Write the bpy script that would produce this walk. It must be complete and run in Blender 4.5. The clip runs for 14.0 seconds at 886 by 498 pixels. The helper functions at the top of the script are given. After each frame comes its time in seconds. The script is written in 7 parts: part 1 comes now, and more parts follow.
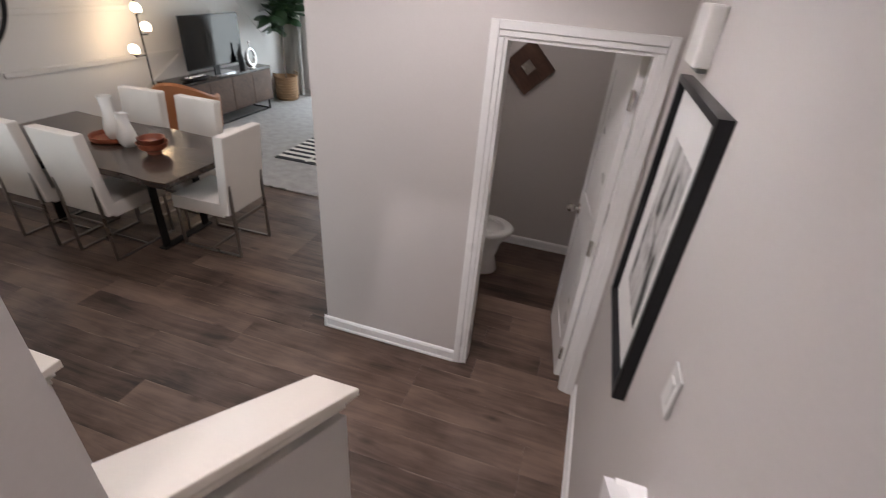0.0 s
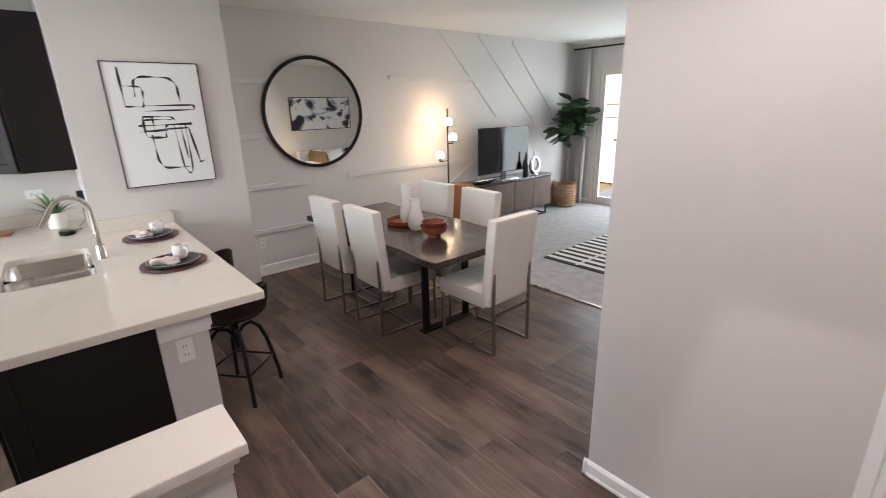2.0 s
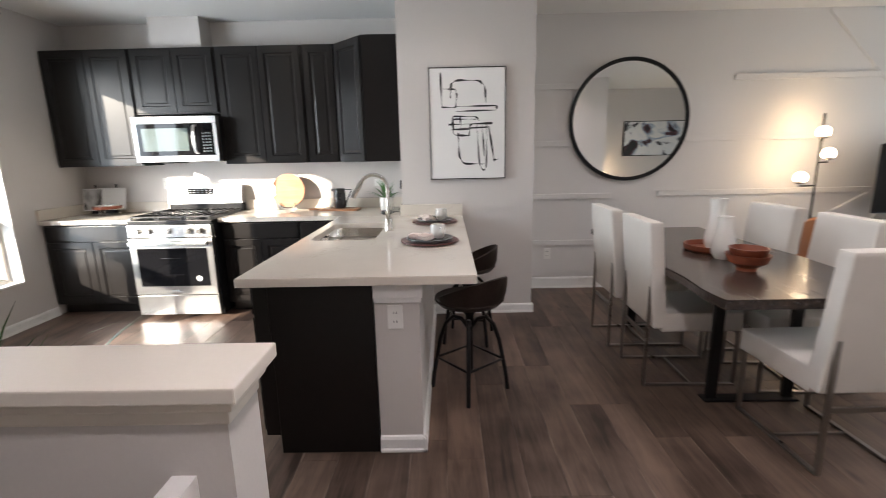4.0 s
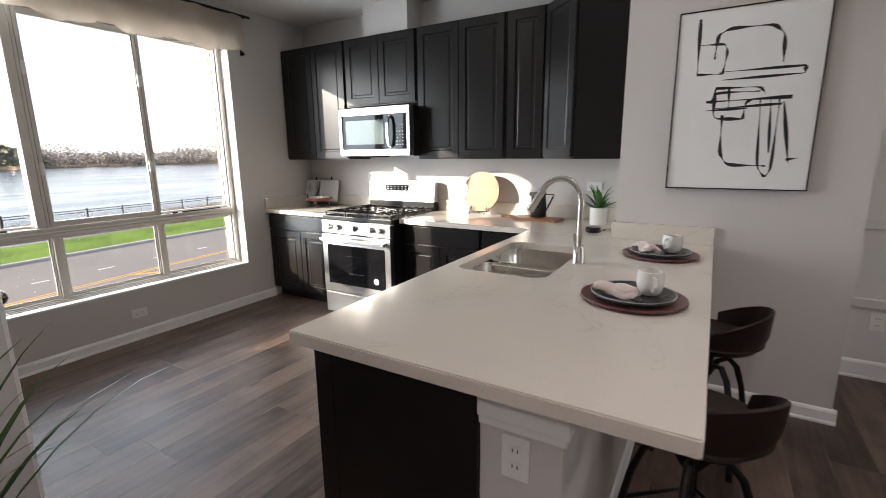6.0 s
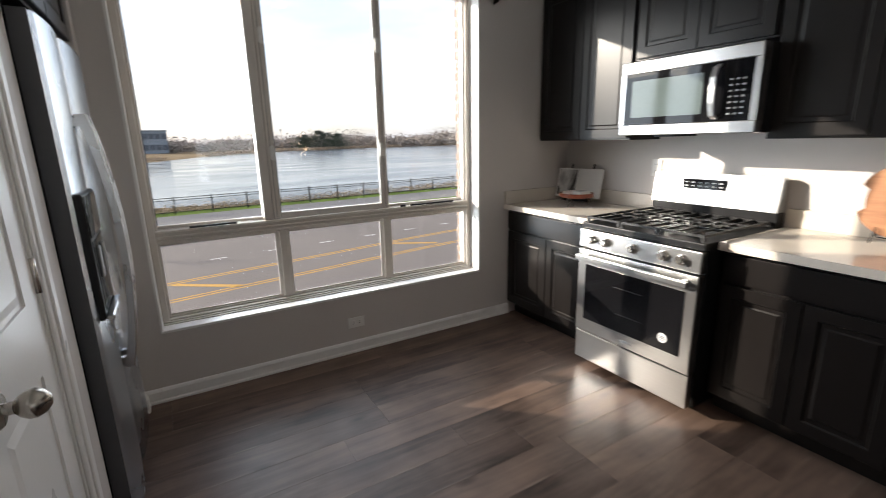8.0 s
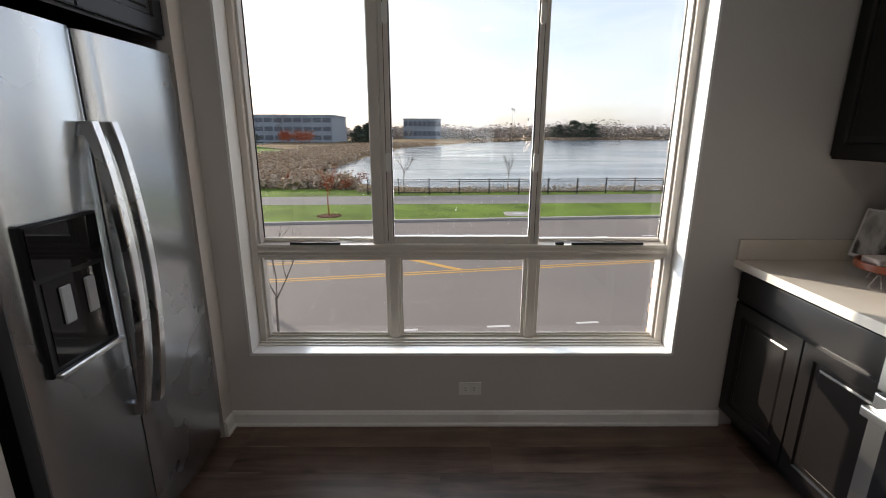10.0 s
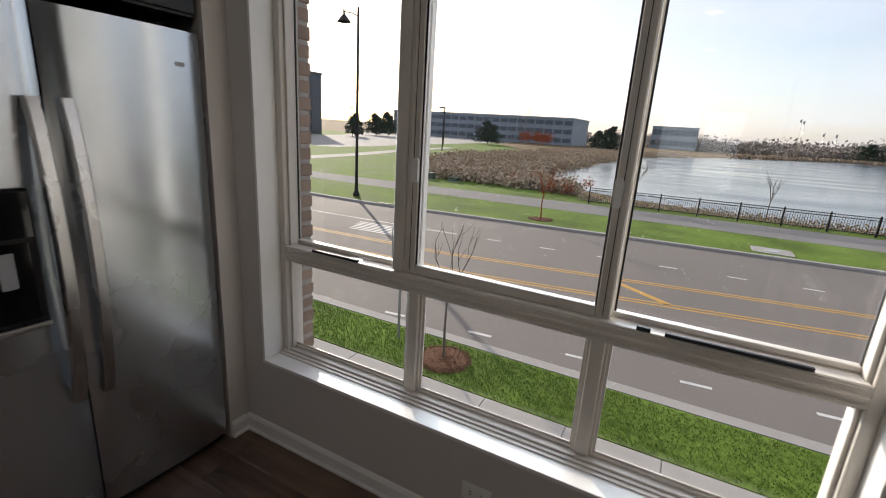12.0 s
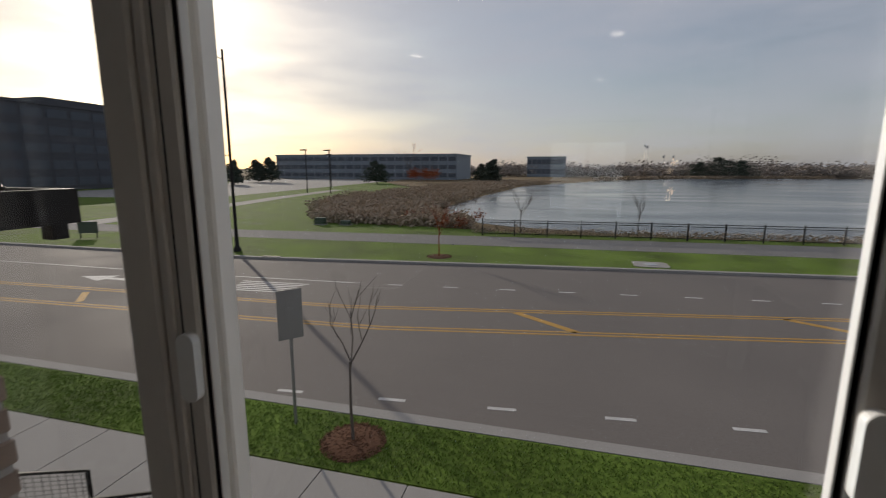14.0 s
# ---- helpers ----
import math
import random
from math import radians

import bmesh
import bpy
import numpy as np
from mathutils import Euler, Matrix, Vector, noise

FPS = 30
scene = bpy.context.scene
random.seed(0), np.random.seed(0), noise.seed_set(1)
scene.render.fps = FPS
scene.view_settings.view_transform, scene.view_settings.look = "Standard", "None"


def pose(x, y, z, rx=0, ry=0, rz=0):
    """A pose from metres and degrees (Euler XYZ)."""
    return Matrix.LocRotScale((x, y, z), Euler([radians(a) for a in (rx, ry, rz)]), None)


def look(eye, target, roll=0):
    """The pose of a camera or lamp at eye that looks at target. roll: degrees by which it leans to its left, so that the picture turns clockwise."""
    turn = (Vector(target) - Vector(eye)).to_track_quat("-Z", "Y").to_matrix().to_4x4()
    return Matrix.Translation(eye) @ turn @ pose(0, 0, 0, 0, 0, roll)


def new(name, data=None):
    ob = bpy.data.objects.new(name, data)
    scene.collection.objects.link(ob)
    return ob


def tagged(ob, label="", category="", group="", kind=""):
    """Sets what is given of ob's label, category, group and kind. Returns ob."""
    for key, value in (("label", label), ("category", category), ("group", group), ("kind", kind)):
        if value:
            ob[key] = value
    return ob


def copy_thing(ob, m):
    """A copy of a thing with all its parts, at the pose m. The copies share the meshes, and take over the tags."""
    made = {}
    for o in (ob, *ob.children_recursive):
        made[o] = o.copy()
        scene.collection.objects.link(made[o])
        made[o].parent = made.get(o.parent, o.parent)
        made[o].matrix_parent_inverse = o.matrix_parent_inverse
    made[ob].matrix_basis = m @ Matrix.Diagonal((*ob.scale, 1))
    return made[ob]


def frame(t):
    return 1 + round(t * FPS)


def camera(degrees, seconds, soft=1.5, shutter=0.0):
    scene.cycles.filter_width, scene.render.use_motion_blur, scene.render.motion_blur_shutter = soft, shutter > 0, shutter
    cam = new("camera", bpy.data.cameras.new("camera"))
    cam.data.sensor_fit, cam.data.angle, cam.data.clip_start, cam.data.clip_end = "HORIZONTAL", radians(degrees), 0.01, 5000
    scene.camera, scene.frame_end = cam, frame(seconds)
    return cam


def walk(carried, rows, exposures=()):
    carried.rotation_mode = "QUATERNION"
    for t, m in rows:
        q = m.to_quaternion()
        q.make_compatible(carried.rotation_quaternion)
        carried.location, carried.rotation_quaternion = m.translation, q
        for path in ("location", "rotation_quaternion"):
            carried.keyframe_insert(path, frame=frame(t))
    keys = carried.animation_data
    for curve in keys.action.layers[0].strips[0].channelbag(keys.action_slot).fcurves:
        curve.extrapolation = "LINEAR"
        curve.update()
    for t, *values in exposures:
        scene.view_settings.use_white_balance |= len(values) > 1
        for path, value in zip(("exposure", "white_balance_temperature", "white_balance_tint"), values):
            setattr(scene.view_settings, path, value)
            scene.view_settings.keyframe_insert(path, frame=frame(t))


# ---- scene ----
cam = camera(88.5, 14.0, soft=0.7, shutter=0.3)
PATH = [
    (0, (0.985, -0.078, 2.151), (0.535, 1.575, 1.119), 4.8),
    (0.5, (0.867, 0.055, 2.099), (0.096, 1.695, 1.253), 2.1),
    (1, (0.687, 0.193, 2.005), (-0.271, 1.814, 1.33), 1.0),
    (1.5, (0.594, 0.247, 1.92), (-0.658, 1.665, 1.272), -1.1),
    (2, (0.573, 0.346, 1.773), (-0.884, 1.578, 1.174), -1.5),
    (2.5, (0.578, 0.463, 1.694), (-1.069, 1.447, 1.129), 0.9),
    (3, (0.611, 0.629, 1.56), (-1.208, 1.27, 1.03), -1.0),
    (3.5, (0.525, 0.778, 1.469), (-1.382, 1.192, 1.033), 0.4),
    (4, (0.335, 0.901, 1.45), (-1.622, 0.876, 1.038), -1.2),
    (4.2, (0.234, 0.953, 1.44), (-1.715, 0.741, 1.045), -1.3),
    (5.25, (-0.34, 1.12, 1.435), (-2.09, 0.24, 1.03), -0.9),
    (6.3, (-0.888, 0.922, 1.43), (-2.479, -0.215, 1.012), -0.8),
    (6.5, (-0.958, 0.869, 1.437), (-2.44, -0.402, 1.003), -1.0),
    (7, (-1.108, 0.594, 1.456), (-2.431, -0.828, 0.979), -0.5),
    (7.5, (-1.324, 0.274, 1.435), (-2.554, -1.225, 0.947), -1.0),
    (8, (-1.532, -0.039, 1.424), (-2.516, -1.715, 0.952), -1.2),
    (8.5, (-1.64, -0.291, 1.377), (-2.27, -2.124, 0.886), -1.3),
    (8.7, (-1.698, -0.385, 1.393), (-2.266, -2.232, 0.878), -1.8),
    (10.8, (-2.792, -0.973, 1.532), (-2.401, -2.87, 1.036), 1.1),
    (11, (-2.896, -1.048, 1.521), (-2.41, -2.927, 1.036), 0.9),
    (11.5, (-3.038, -1.238, 1.522), (-2.248, -3.006, 1.02), 3.2),
    (12, (-2.974, -1.54, 1.523), (-2.076, -3.249, 1.002), 3.6),
    (12.5, (-2.842, -1.857, 1.547), (-1.937, -3.563, 1.027), 2.8),
    (13, (-2.751, -2.189, 1.556), (-1.947, -3.965, 1.109), -0.3),
    (13.5, (-2.647, -2.385, 1.565), (-1.911, -4.197, 1.149), -0.4),
    (14, (-2.525, -2.545, 1.607), (-2.020, -4.448, 1.258), 0.1),
]
EXPOSURES = [(0.0, 1.65), (0.5, 1.88), (1.0, 1.98), (2.0, 2.03), (3.0, 1.85), (4.0, 1.9), (6.5, 1.25), (8.5, 0.75), (11.0, 0.5), (12.5, 0.1), (13.0, -0.3), (14.0, -0.82)]
walk(cam, [(t, look(eye, target, roll)) for t, eye, target, roll in PATH], EXPOSURES)

# ---------------------------------------------------------------- light
SUN_TO = Vector((0.70, -0.655, 0.285)).normalized()
world = bpy.data.worlds.new("world")
scene.world = world
world.use_nodes = True
wn, wl = world.node_tree.nodes, world.node_tree.links
sky = wn.new("ShaderNodeTexSky")
sky.sky_type = "NISHITA"
sky.sun_disc = False
sky.sun_elevation = math.asin(SUN_TO.z)
sky.sun_rotation = math.atan2(SUN_TO.x, SUN_TO.y)
sky.air_density, sky.dust_density, sky.ozone_density = 1.0, 1.6, 1.5
geo = wn.new("ShaderNodeTexCoord")
mp = wn.new("ShaderNodeMapping")
mp.inputs["Scale"].default_value = (1.2, 1.2, 6.0)
cl = wn.new("ShaderNodeTexNoise")
cl.inputs["Scale"].default_value = 2.2
cl.inputs["Detail"].default_value = 6
cl.inputs["Roughness"].default_value = 0.6
cr = wn.new("ShaderNodeValToRGB")
cr.color_ramp.elements[0].position, cr.color_ramp.elements[1].position = 0.32, 0.72
cr.color_ramp.elements[0].color = (0.36, 0.36, 0.36, 1)
cr.color_ramp.elements[1].color = (0.80, 0.80, 0.80, 1)
mx = wn.new("ShaderNodeMix")
mx.data_type = "RGBA"
wl.new(geo.outputs["Generated"], mp.inputs["Vector"])
wl.new(mp.outputs[0], cl.inputs["Vector"])
wl.new(cl.outputs["Fac"], cr.inputs[0])
wl.new(cr.outputs[0], mx.inputs["Factor"])
wl.new(sky.outputs[0], mx.inputs["A"])
mx.inputs["B"].default_value = (5.3, 5.4, 6.1, 1)
wl.new(mx.outputs["Result"], wn["Background"].inputs["Color"])
wn["Background"].inputs["Strength"].default_value = 0.15

sun_data = bpy.data.lights.new("sun", "SUN")
sun_data.energy, sun_data.angle, sun_data.color = 5.0, radians(0.6), (1.0, 0.89, 0.75)
sun = new("sun", sun_data)
sun.matrix_world = look((20, -20, 12), Vector((20, -20, 12)) - SUN_TO)


def lamp_area(name, m, w, h, power, color):
    d = bpy.data.lights.new(name, "AREA")
    d.shape, d.size, d.size_y, d.energy, d.color = "RECTANGLE", w, h, power, color
    o = new(name, d)
    o.matrix_world = m
    return o


# sky light in the two openings
lamp_area("slider_skylight", look((-2.95, 7.90, 1.2), (-2.95, 4, 0.9)), 1.8, 2.2, 20, (0.82, 0.93, 1.0))

win_sky = lamp_area("window_skylight", look((-2.44, -3.24, 1.45), (-3.64, -0.24, 1.15)), 1.7, 2.0, 23, (0.80, 0.90, 1.0))
win_sky.data.spread = radians(112)

# ---------------------------------------------------------------- materials
def node_mat(name):
    m = bpy.data.materials.new(name)
    m.use_nodes = True
    return m, m.node_tree.nodes, m.node_tree.links, m.node_tree.nodes["Principled BSDF"]


def paint(name, base, rough=0.5, metal=0.0, var=0.06, scale=3.0, fine=60.0, bump=0.05, stretch=(1, 1, 1), rnd=0.0, coat=0.0, spec=0.5, island=False):
    """Two scales of noise on colour and roughness, fine bump; rnd varies each object."""
    m, n, l, p = node_mat(name)
    tc = n.new("ShaderNodeTexCoord")
    mpn = n.new("ShaderNodeMapping")
    mpn.inputs["Scale"].default_value = stretch
    l.new(tc.outputs["Object"], mpn.inputs["Vector"])
    a = n.new("ShaderNodeTexNoise")
    a.inputs["Scale"].default_value, a.inputs["Detail"].default_value = scale, 5
    b = n.new("ShaderNodeTexNoise")
    b.inputs["Scale"].default_value, b.inputs["Detail"].default_value = fine, 3
    l.new(mpn.outputs[0], a.inputs["Vector"])
    l.new(mpn.outputs[0], b.inputs["Vector"])
    add = n.new("ShaderNodeMath")
    add.operation = "ADD"
    l.new(a.outputs["Fac"], add.inputs[0])
    l.new(b.outputs["Fac"], add.inputs[1])
    src = add.outputs[0]
    if rnd or island:
        if island:
            oi = n.new("ShaderNodeNewGeometry")
            out = oi.outputs["Random Per Island"]
        else:
            oi = n.new("ShaderNodeObjectInfo")
            out = oi.outputs["Random"]
        sc = n.new("ShaderNodeMath")
        sc.operation = "MULTIPLY_ADD"
        sc.inputs[1].default_value = rnd
        l.new(out, sc.inputs[0])
        l.new(src, sc.inputs[2])
        src = sc.outputs[0]
    mr = n.new("ShaderNodeMapRange")
    mr.inputs["From Min"].default_value, mr.inputs["From Max"].default_value = 0.6, 1.4 + rnd
    mr.inputs["To Min"].default_value, mr.inputs["To Max"].default_value = 1 - var, 1 + var
    l.new(src, mr.inputs["Value"])
    mul = n.new("ShaderNodeMix")
    mul.data_type, mul.blend_type = "RGBA", "MULTIPLY"
    mul.inputs["Factor"].default_value = 1.0
    mul.inputs["A"].default_value = (*base, 1)
    l.new(mr.outputs[0], mul.inputs["B"])
    l.new(mul.outputs["Result"], p.inputs["Base Color"])
    rr = n.new("ShaderNodeMapRange")
    rr.inputs["From Min"].default_value, rr.inputs["From Max"].default_value = 0.35, 0.65
    rr.inputs["To Min"].default_value, rr.inputs["To Max"].default_value = max(rough - 0.06, 0.02), min(rough + 0.06, 1)
    l.new(a.outputs["Fac"], rr.inputs["Value"])
    l.new(rr.outputs[0], p.inputs["Roughness"])
    p.inputs["Metallic"].default_value = metal
    p.inputs["Coat Weight"].default_value = coat
    p.inputs["Specular IOR Level"].default_value = spec
    if bump:
        bp = n.new("ShaderNodeBump")
        bp.inputs["Strength"].default_value, bp.inputs["Distance"].default_value = bump, 0.004
        l.new(b.outputs["Fac"], bp.inputs["Height"])
        l.new(bp.outputs[0], p.inputs["Normal"])
    return m


def wood(name, dark, light, grain=(1.2, 14, 14), rough=0.45, rnd=0.5, bump=0.12, coat=0.0, scale=2.2):
    """Grain drawn out along local x."""
    m, n, l, p = node_mat(name)
    tc = n.new("ShaderNodeTexCoord")
    oi = n.new("ShaderNodeObjectInfo")
    off = n.new("ShaderNodeVectorMath")
    off.operation = "MULTIPLY_ADD"
    comb = n.new("ShaderNodeCombineXYZ")
    for i in range(3):
        l.new(oi.outputs["Random"], comb.inputs[i])
    off.inputs[1].default_value = (37, 53, 71)
    l.new(comb.outputs[0], off.inputs[0])
    l.new(tc.outputs["Object"], off.inputs[2])
    mpn = n.new("ShaderNodeMapping")
    mpn.inputs["Scale"].default_value = grain
    l.new(off.outputs[0], mpn.inputs["Vector"])
    a = n.new("ShaderNodeTexNoise")
    a.inputs["Scale"].default_value, a.inputs["Detail"].default_value, a.inputs["Roughness"].default_value = scale, 8, 0.65
    a.inputs["Distortion"].default_value = 0.6
    l.new(mpn.outputs[0], a.inputs["Vector"])
    big = n.new("ShaderNodeTexNoise")
    big.inputs["Scale"].default_value, big.inputs["Detail"].default_value = 3.5, 3
    l.new(off.outputs[0], big.inputs["Vector"])
    s1 = n.new("ShaderNodeMath")
    s1.operation = "MULTIPLY_ADD"
    s1.inputs[1].default_value = rnd
    l.new(oi.outputs["Random"], s1.inputs[0])
    l.new(a.outputs["Fac"], s1.inputs[2])
    s2 = n.new("ShaderNodeMath")
    s2.operation = "MULTIPLY_ADD"
    s2.inputs[1].default_value = 0.7
    l.new(big.outputs["Fac"], s2.inputs[0])
    l.new(s1.outputs[0], s2.inputs[2])
    mr = n.new("ShaderNodeMapRange")
    mr.inputs["From Min"].default_value, mr.inputs["From Max"].default_value = 0.68, 1.02 + rnd
    l.new(s2.outputs[0], mr.inputs["Value"])
    ramp = n.new("ShaderNodeMix")
    ramp.data_type = "RGBA"
    ramp.inputs["A"].default_value, ramp.inputs["B"].default_value = (*dark, 1), (*light, 1)
    l.new(mr.outputs[0], ramp.inputs["Factor"])
    l.new(ramp.outputs["Result"], p.inputs["Base Color"])
    rr = n.new("ShaderNodeMapRange")
    rr.inputs["To Min"].default_value, rr.inputs["To Max"].default_value = rough - 0.08, rough + 0.1
    l.new(a.outputs["Fac"], rr.inputs["Value"])
    l.new(rr.outputs[0], p.inputs["Roughness"])
    p.inputs["Coat Weight"].default_value = coat
    bp = n.new("ShaderNodeBump")
    bp.inputs["Strength"].default_value, bp.inputs["Distance"].default_value = bump, 0.003
    l.new(a.outputs["Fac"], bp.inputs["Height"])
    l.new(bp.outputs[0], p.inputs["Normal"])
    return m


def glow(name, color, strength):
    m, n, l, p = node_mat(name)
    p.inputs["Base Color"].default_value = (0.9, 0.9, 0.88, 1)
    p.inputs["Emission Color"].default_value = (*color, 1)
    p.inputs["Emission Strength"].default_value = strength
    return m


def glass(name, tint=(1, 1, 1), rough=0.0):
    """Thin clear pane: mostly straight through, a little mirror."""
    m, n, l, p = node_mat(name)
    tr = n.new("ShaderNodeBsdfTransparent")
    tr.inputs[0].default_value = (*tint, 1)
    gl = n.new("ShaderNodeBsdfGlossy")
    gl.inputs["Roughness"].default_value = rough
    lw = n.new("ShaderNodeLayerWeight")
    pw = n.new("ShaderNodeMath")
    pw.operation = "POWER"
    pw.inputs[1].default_value = 4.0
    l.new(lw.outputs["Facing"], pw.inputs[0])
    ma = n.new("ShaderNodeMath")
    ma.operation = "MULTIPLY_ADD"
    ma.inputs[1].default_value, ma.inputs[2].default_value = 0.55, 0.025
    l.new(pw.outputs[0], ma.inputs[0])
    mixs = n.new("ShaderNodeMixShader")
    l.new(ma.outputs[0], mixs.inputs[0])
    l.new(tr.outputs[0], mixs.inputs[1])
    l.new(gl.outputs[0], mixs.inputs[2])
    l.new(mixs.outputs[0], n["Material Output"].inputs["Surface"])
    return m


M_WALL = paint("greige wall paint", (0.60, 0.565, 0.538), 0.62, var=0.025, scale=1.4, fine=140, bump=0.06)
M_ACCENT = paint("pale accent wall paint", (0.67, 0.652, 0.635), 0.55, var=0.02, scale=1.4, fine=140, bump=0.05)
M_CEIL = paint("white ceiling paint", (0.78, 0.77, 0.75), 0.8, var=0.02, scale=2, fine=180, bump=0.1)
M_TRIM = paint("white semi-gloss trim", (0.82, 0.81, 0.79), 0.33, var=0.02, scale=4, fine=90, bump=0.02)
M_CAP = paint("cream painted cap", (0.72, 0.665, 0.59), 0.38, var=0.02, scale=4, fine=90, bump=0.02)
M_SUB = paint("subfloor", (0.10, 0.08, 0.07), 0.8)
M_PLANK = wood("grey brown oak plank", (0.030, 0.018, 0.013), (0.195, 0.130, 0.098), (0.75, 7.5, 7.5), 0.40, 0.30, 0.16)


def weather_planks(m, width):
    """Sparse dark knots and pale worn edges."""
    n, l = m.node_tree.nodes, m.node_tree.links
    base = n["Principled BSDF"].inputs["Base Color"]
    tc, oi = n.new("ShaderNodeTexCoord"), n.new("ShaderNodeObjectInfo")
    shift = n.new("ShaderNodeVectorMath")
    shift.operation = "MULTIPLY_ADD"
    cmb = n.new("ShaderNodeCombineXYZ")
    l.new(oi.outputs["Random"], cmb.inputs[0])
    l.new(oi.outputs["Random"], cmb.inputs[1])
    shift.inputs[1].default_value = (91, 57, 0)
    l.new(cmb.outputs[0], shift.inputs[0])
    l.new(tc.outputs["Object"], shift.inputs[2])
    mpn = n.new("ShaderNodeMapping")
    mpn.inputs["Scale"].default_value = (1.3, 3.2, 0.01)
    l.new(shift.outputs[0], mpn.inputs["Vector"])
    vo = n.new("ShaderNodeTexVoronoi")
    vo.inputs["Scale"].default_value = 1.6
    l.new(mpn.outputs[0], vo.inputs["Vector"])
    kn = n.new("ShaderNodeMapRange")
    kn.inputs["From Min"].default_value, kn.inputs["From Max"].default_value = 0.02, 0.14
    kn.inputs["To Min"].default_value, kn.inputs["To Max"].default_value = 0.75, 0.0
    l.new(vo.outputs["Distance"], kn.inputs["Value"])
    k1 = n.new("ShaderNodeMix")
    k1.data_type = "RGBA"
    l.new(kn.outputs[0], k1.inputs["Factor"])
    l.new(base.links[0].from_socket, k1.inputs["A"])
    k1.inputs["B"].default_value = (0.018, 0.011, 0.009, 1)
    sep = n.new("ShaderNodeSeparateXYZ")
    l.new(tc.outputs["Object"], sep.inputs[0])
    e = n.new("ShaderNodeMapRange")
    e.inputs["From Min"].default_value, e.inputs["From Max"].default_value = width - 0.012, width - 0.002
    l.new(sep.outputs[1], e.inputs["Value"])
    no = n.new("ShaderNodeTexNoise")
    no.inputs["Scale"].default_value = 3.0
    l.new(shift.outputs[0], no.inputs["Vector"])
    nr = n.new("ShaderNodeMapRange")
    nr.inputs["From Min"].default_value, nr.inputs["From Max"].default_value = 0.5, 0.68
    nr.inputs["To Max"].default_value = 0.8
    l.new(no.outputs["Fac"], nr.inputs["Value"])
    mu = n.new("ShaderNodeMath")
    mu.operation = "MULTIPLY"
    l.new(e.outputs[0], mu.inputs[0])
    l.new(nr.outputs[0], mu.inputs[1])
    k2 = n.new("ShaderNodeMix")
    k2.data_type = "RGBA"
    l.new(mu.outputs[0], k2.inputs["Factor"])
    l.new(k1.outputs["Result"], k2.inputs["A"])
    k2.inputs["B"].default_value = (0.27, 0.205, 0.165, 1)
    l.new(k2.outputs["Result"], base)


weather_planks(M_PLANK, 0.178)
M_PLANK.node_tree.nodes["Principled BSDF"].inputs["Specular IOR Level"].default_value = 0.36
M_CARPET = paint("grey looped carpet", (0.36, 0.345, 0.335), 0.95, var=0.28, scale=10, fine=120, bump=0.8)
M_CAB = paint("espresso cabinet lacquer", (0.0085, 0.0070, 0.0066), 0.28, var=0.14, scale=3, fine=25, bump=0.0, spec=0.34)
M_QUARTZ = paint("cream quartz", (0.66, 0.605, 0.53), 0.16, var=0.05, scale=2.2, fine=240, bump=0.0)
qn, ql = M_QUARTZ.node_tree.nodes, M_QUARTZ.node_tree.links
q_tc, q_no, q_abs, q_mr, q_mx = qn.new("ShaderNodeTexCoord"), qn.new("ShaderNodeTexNoise"), qn.new("ShaderNodeMath"), qn.new("ShaderNodeMapRange"), qn.new("ShaderNodeMix")
q_no.inputs["Scale"].default_value, q_no.inputs["Detail"].default_value, q_no.inputs["Distortion"].default_value = 2.6, 6, 1.4
ql.new(q_tc.outputs["Object"], q_no.inputs["Vector"])
q_abs.operation = "COMPARE"
q_abs.inputs[1].default_value, q_abs.inputs[2].default_value = 0.62, 0.006
ql.new(q_no.outputs["Fac"], q_abs.inputs[0])
q_mr.inputs["To Max"].default_value = 0.22
ql.new(q_abs.outputs[0], q_mr.inputs["Value"])
q_mx.data_type = "RGBA"
ql.new(q_mr.outputs[0], q_mx.inputs["Factor"])
q_base = qn["Principled BSDF"].inputs["Base Color"]
ql.new(q_base.links[0].from_socket, q_mx.inputs["A"])
q_mx.inputs["B"].default_value = (0.42, 0.36, 0.30, 1)
ql.new(q_mx.outputs["Result"], q_base)
M_STEEL = paint("brushed stainless steel", (0.60, 0.60, 0.60), 0.26, 1.0, var=0.04, scale=2, fine=20, bump=0.0)
M_STEELH = paint("brushed stainless steel, level grain", (0.55, 0.55, 0.545), 0.28, 1.0, var=0.04, scale=3, fine=60, bump=0.0, stretch=(1, 0.05, 1))
for m_even, r_even in ((M_CAB, 0.30), (M_STEELH, 0.28)):
    sock = m_even.node_tree.nodes["Principled BSDF"].inputs["Roughness"]
    m_even.node_tree.links.remove(sock.links[0])
    sock.default_value = r_even
M_SINK = paint("satin sink steel", (0.74, 0.71, 0.67), 0.27, 1.0, var=0.04, scale=3, fine=60, bump=0.0)
M_FRIDGE = paint("brushed fridge steel", (0.53, 0.565, 0.605), 0.27, 1.0, var=0.02, scale=1.2, fine=3, bump=0.0)
M_EDGE = paint("dark grey painted steel", (0.085, 0.085, 0.09), 0.4, 0.2, var=0.06, bump=0.02)
M_AGED = paint("aged nickel", (0.42, 0.39, 0.35), 0.28, 1.0, var=0.10, bump=0.02)
M_NICKEL = paint("satin nickel", (0.62, 0.59, 0.55), 0.24, 1.0, var=0.04, bump=0.01)
M_BRONZE = paint("dull nickel bar", (0.30, 0.275, 0.25), 0.32, 1.0, var=0.08, bump=0.02)
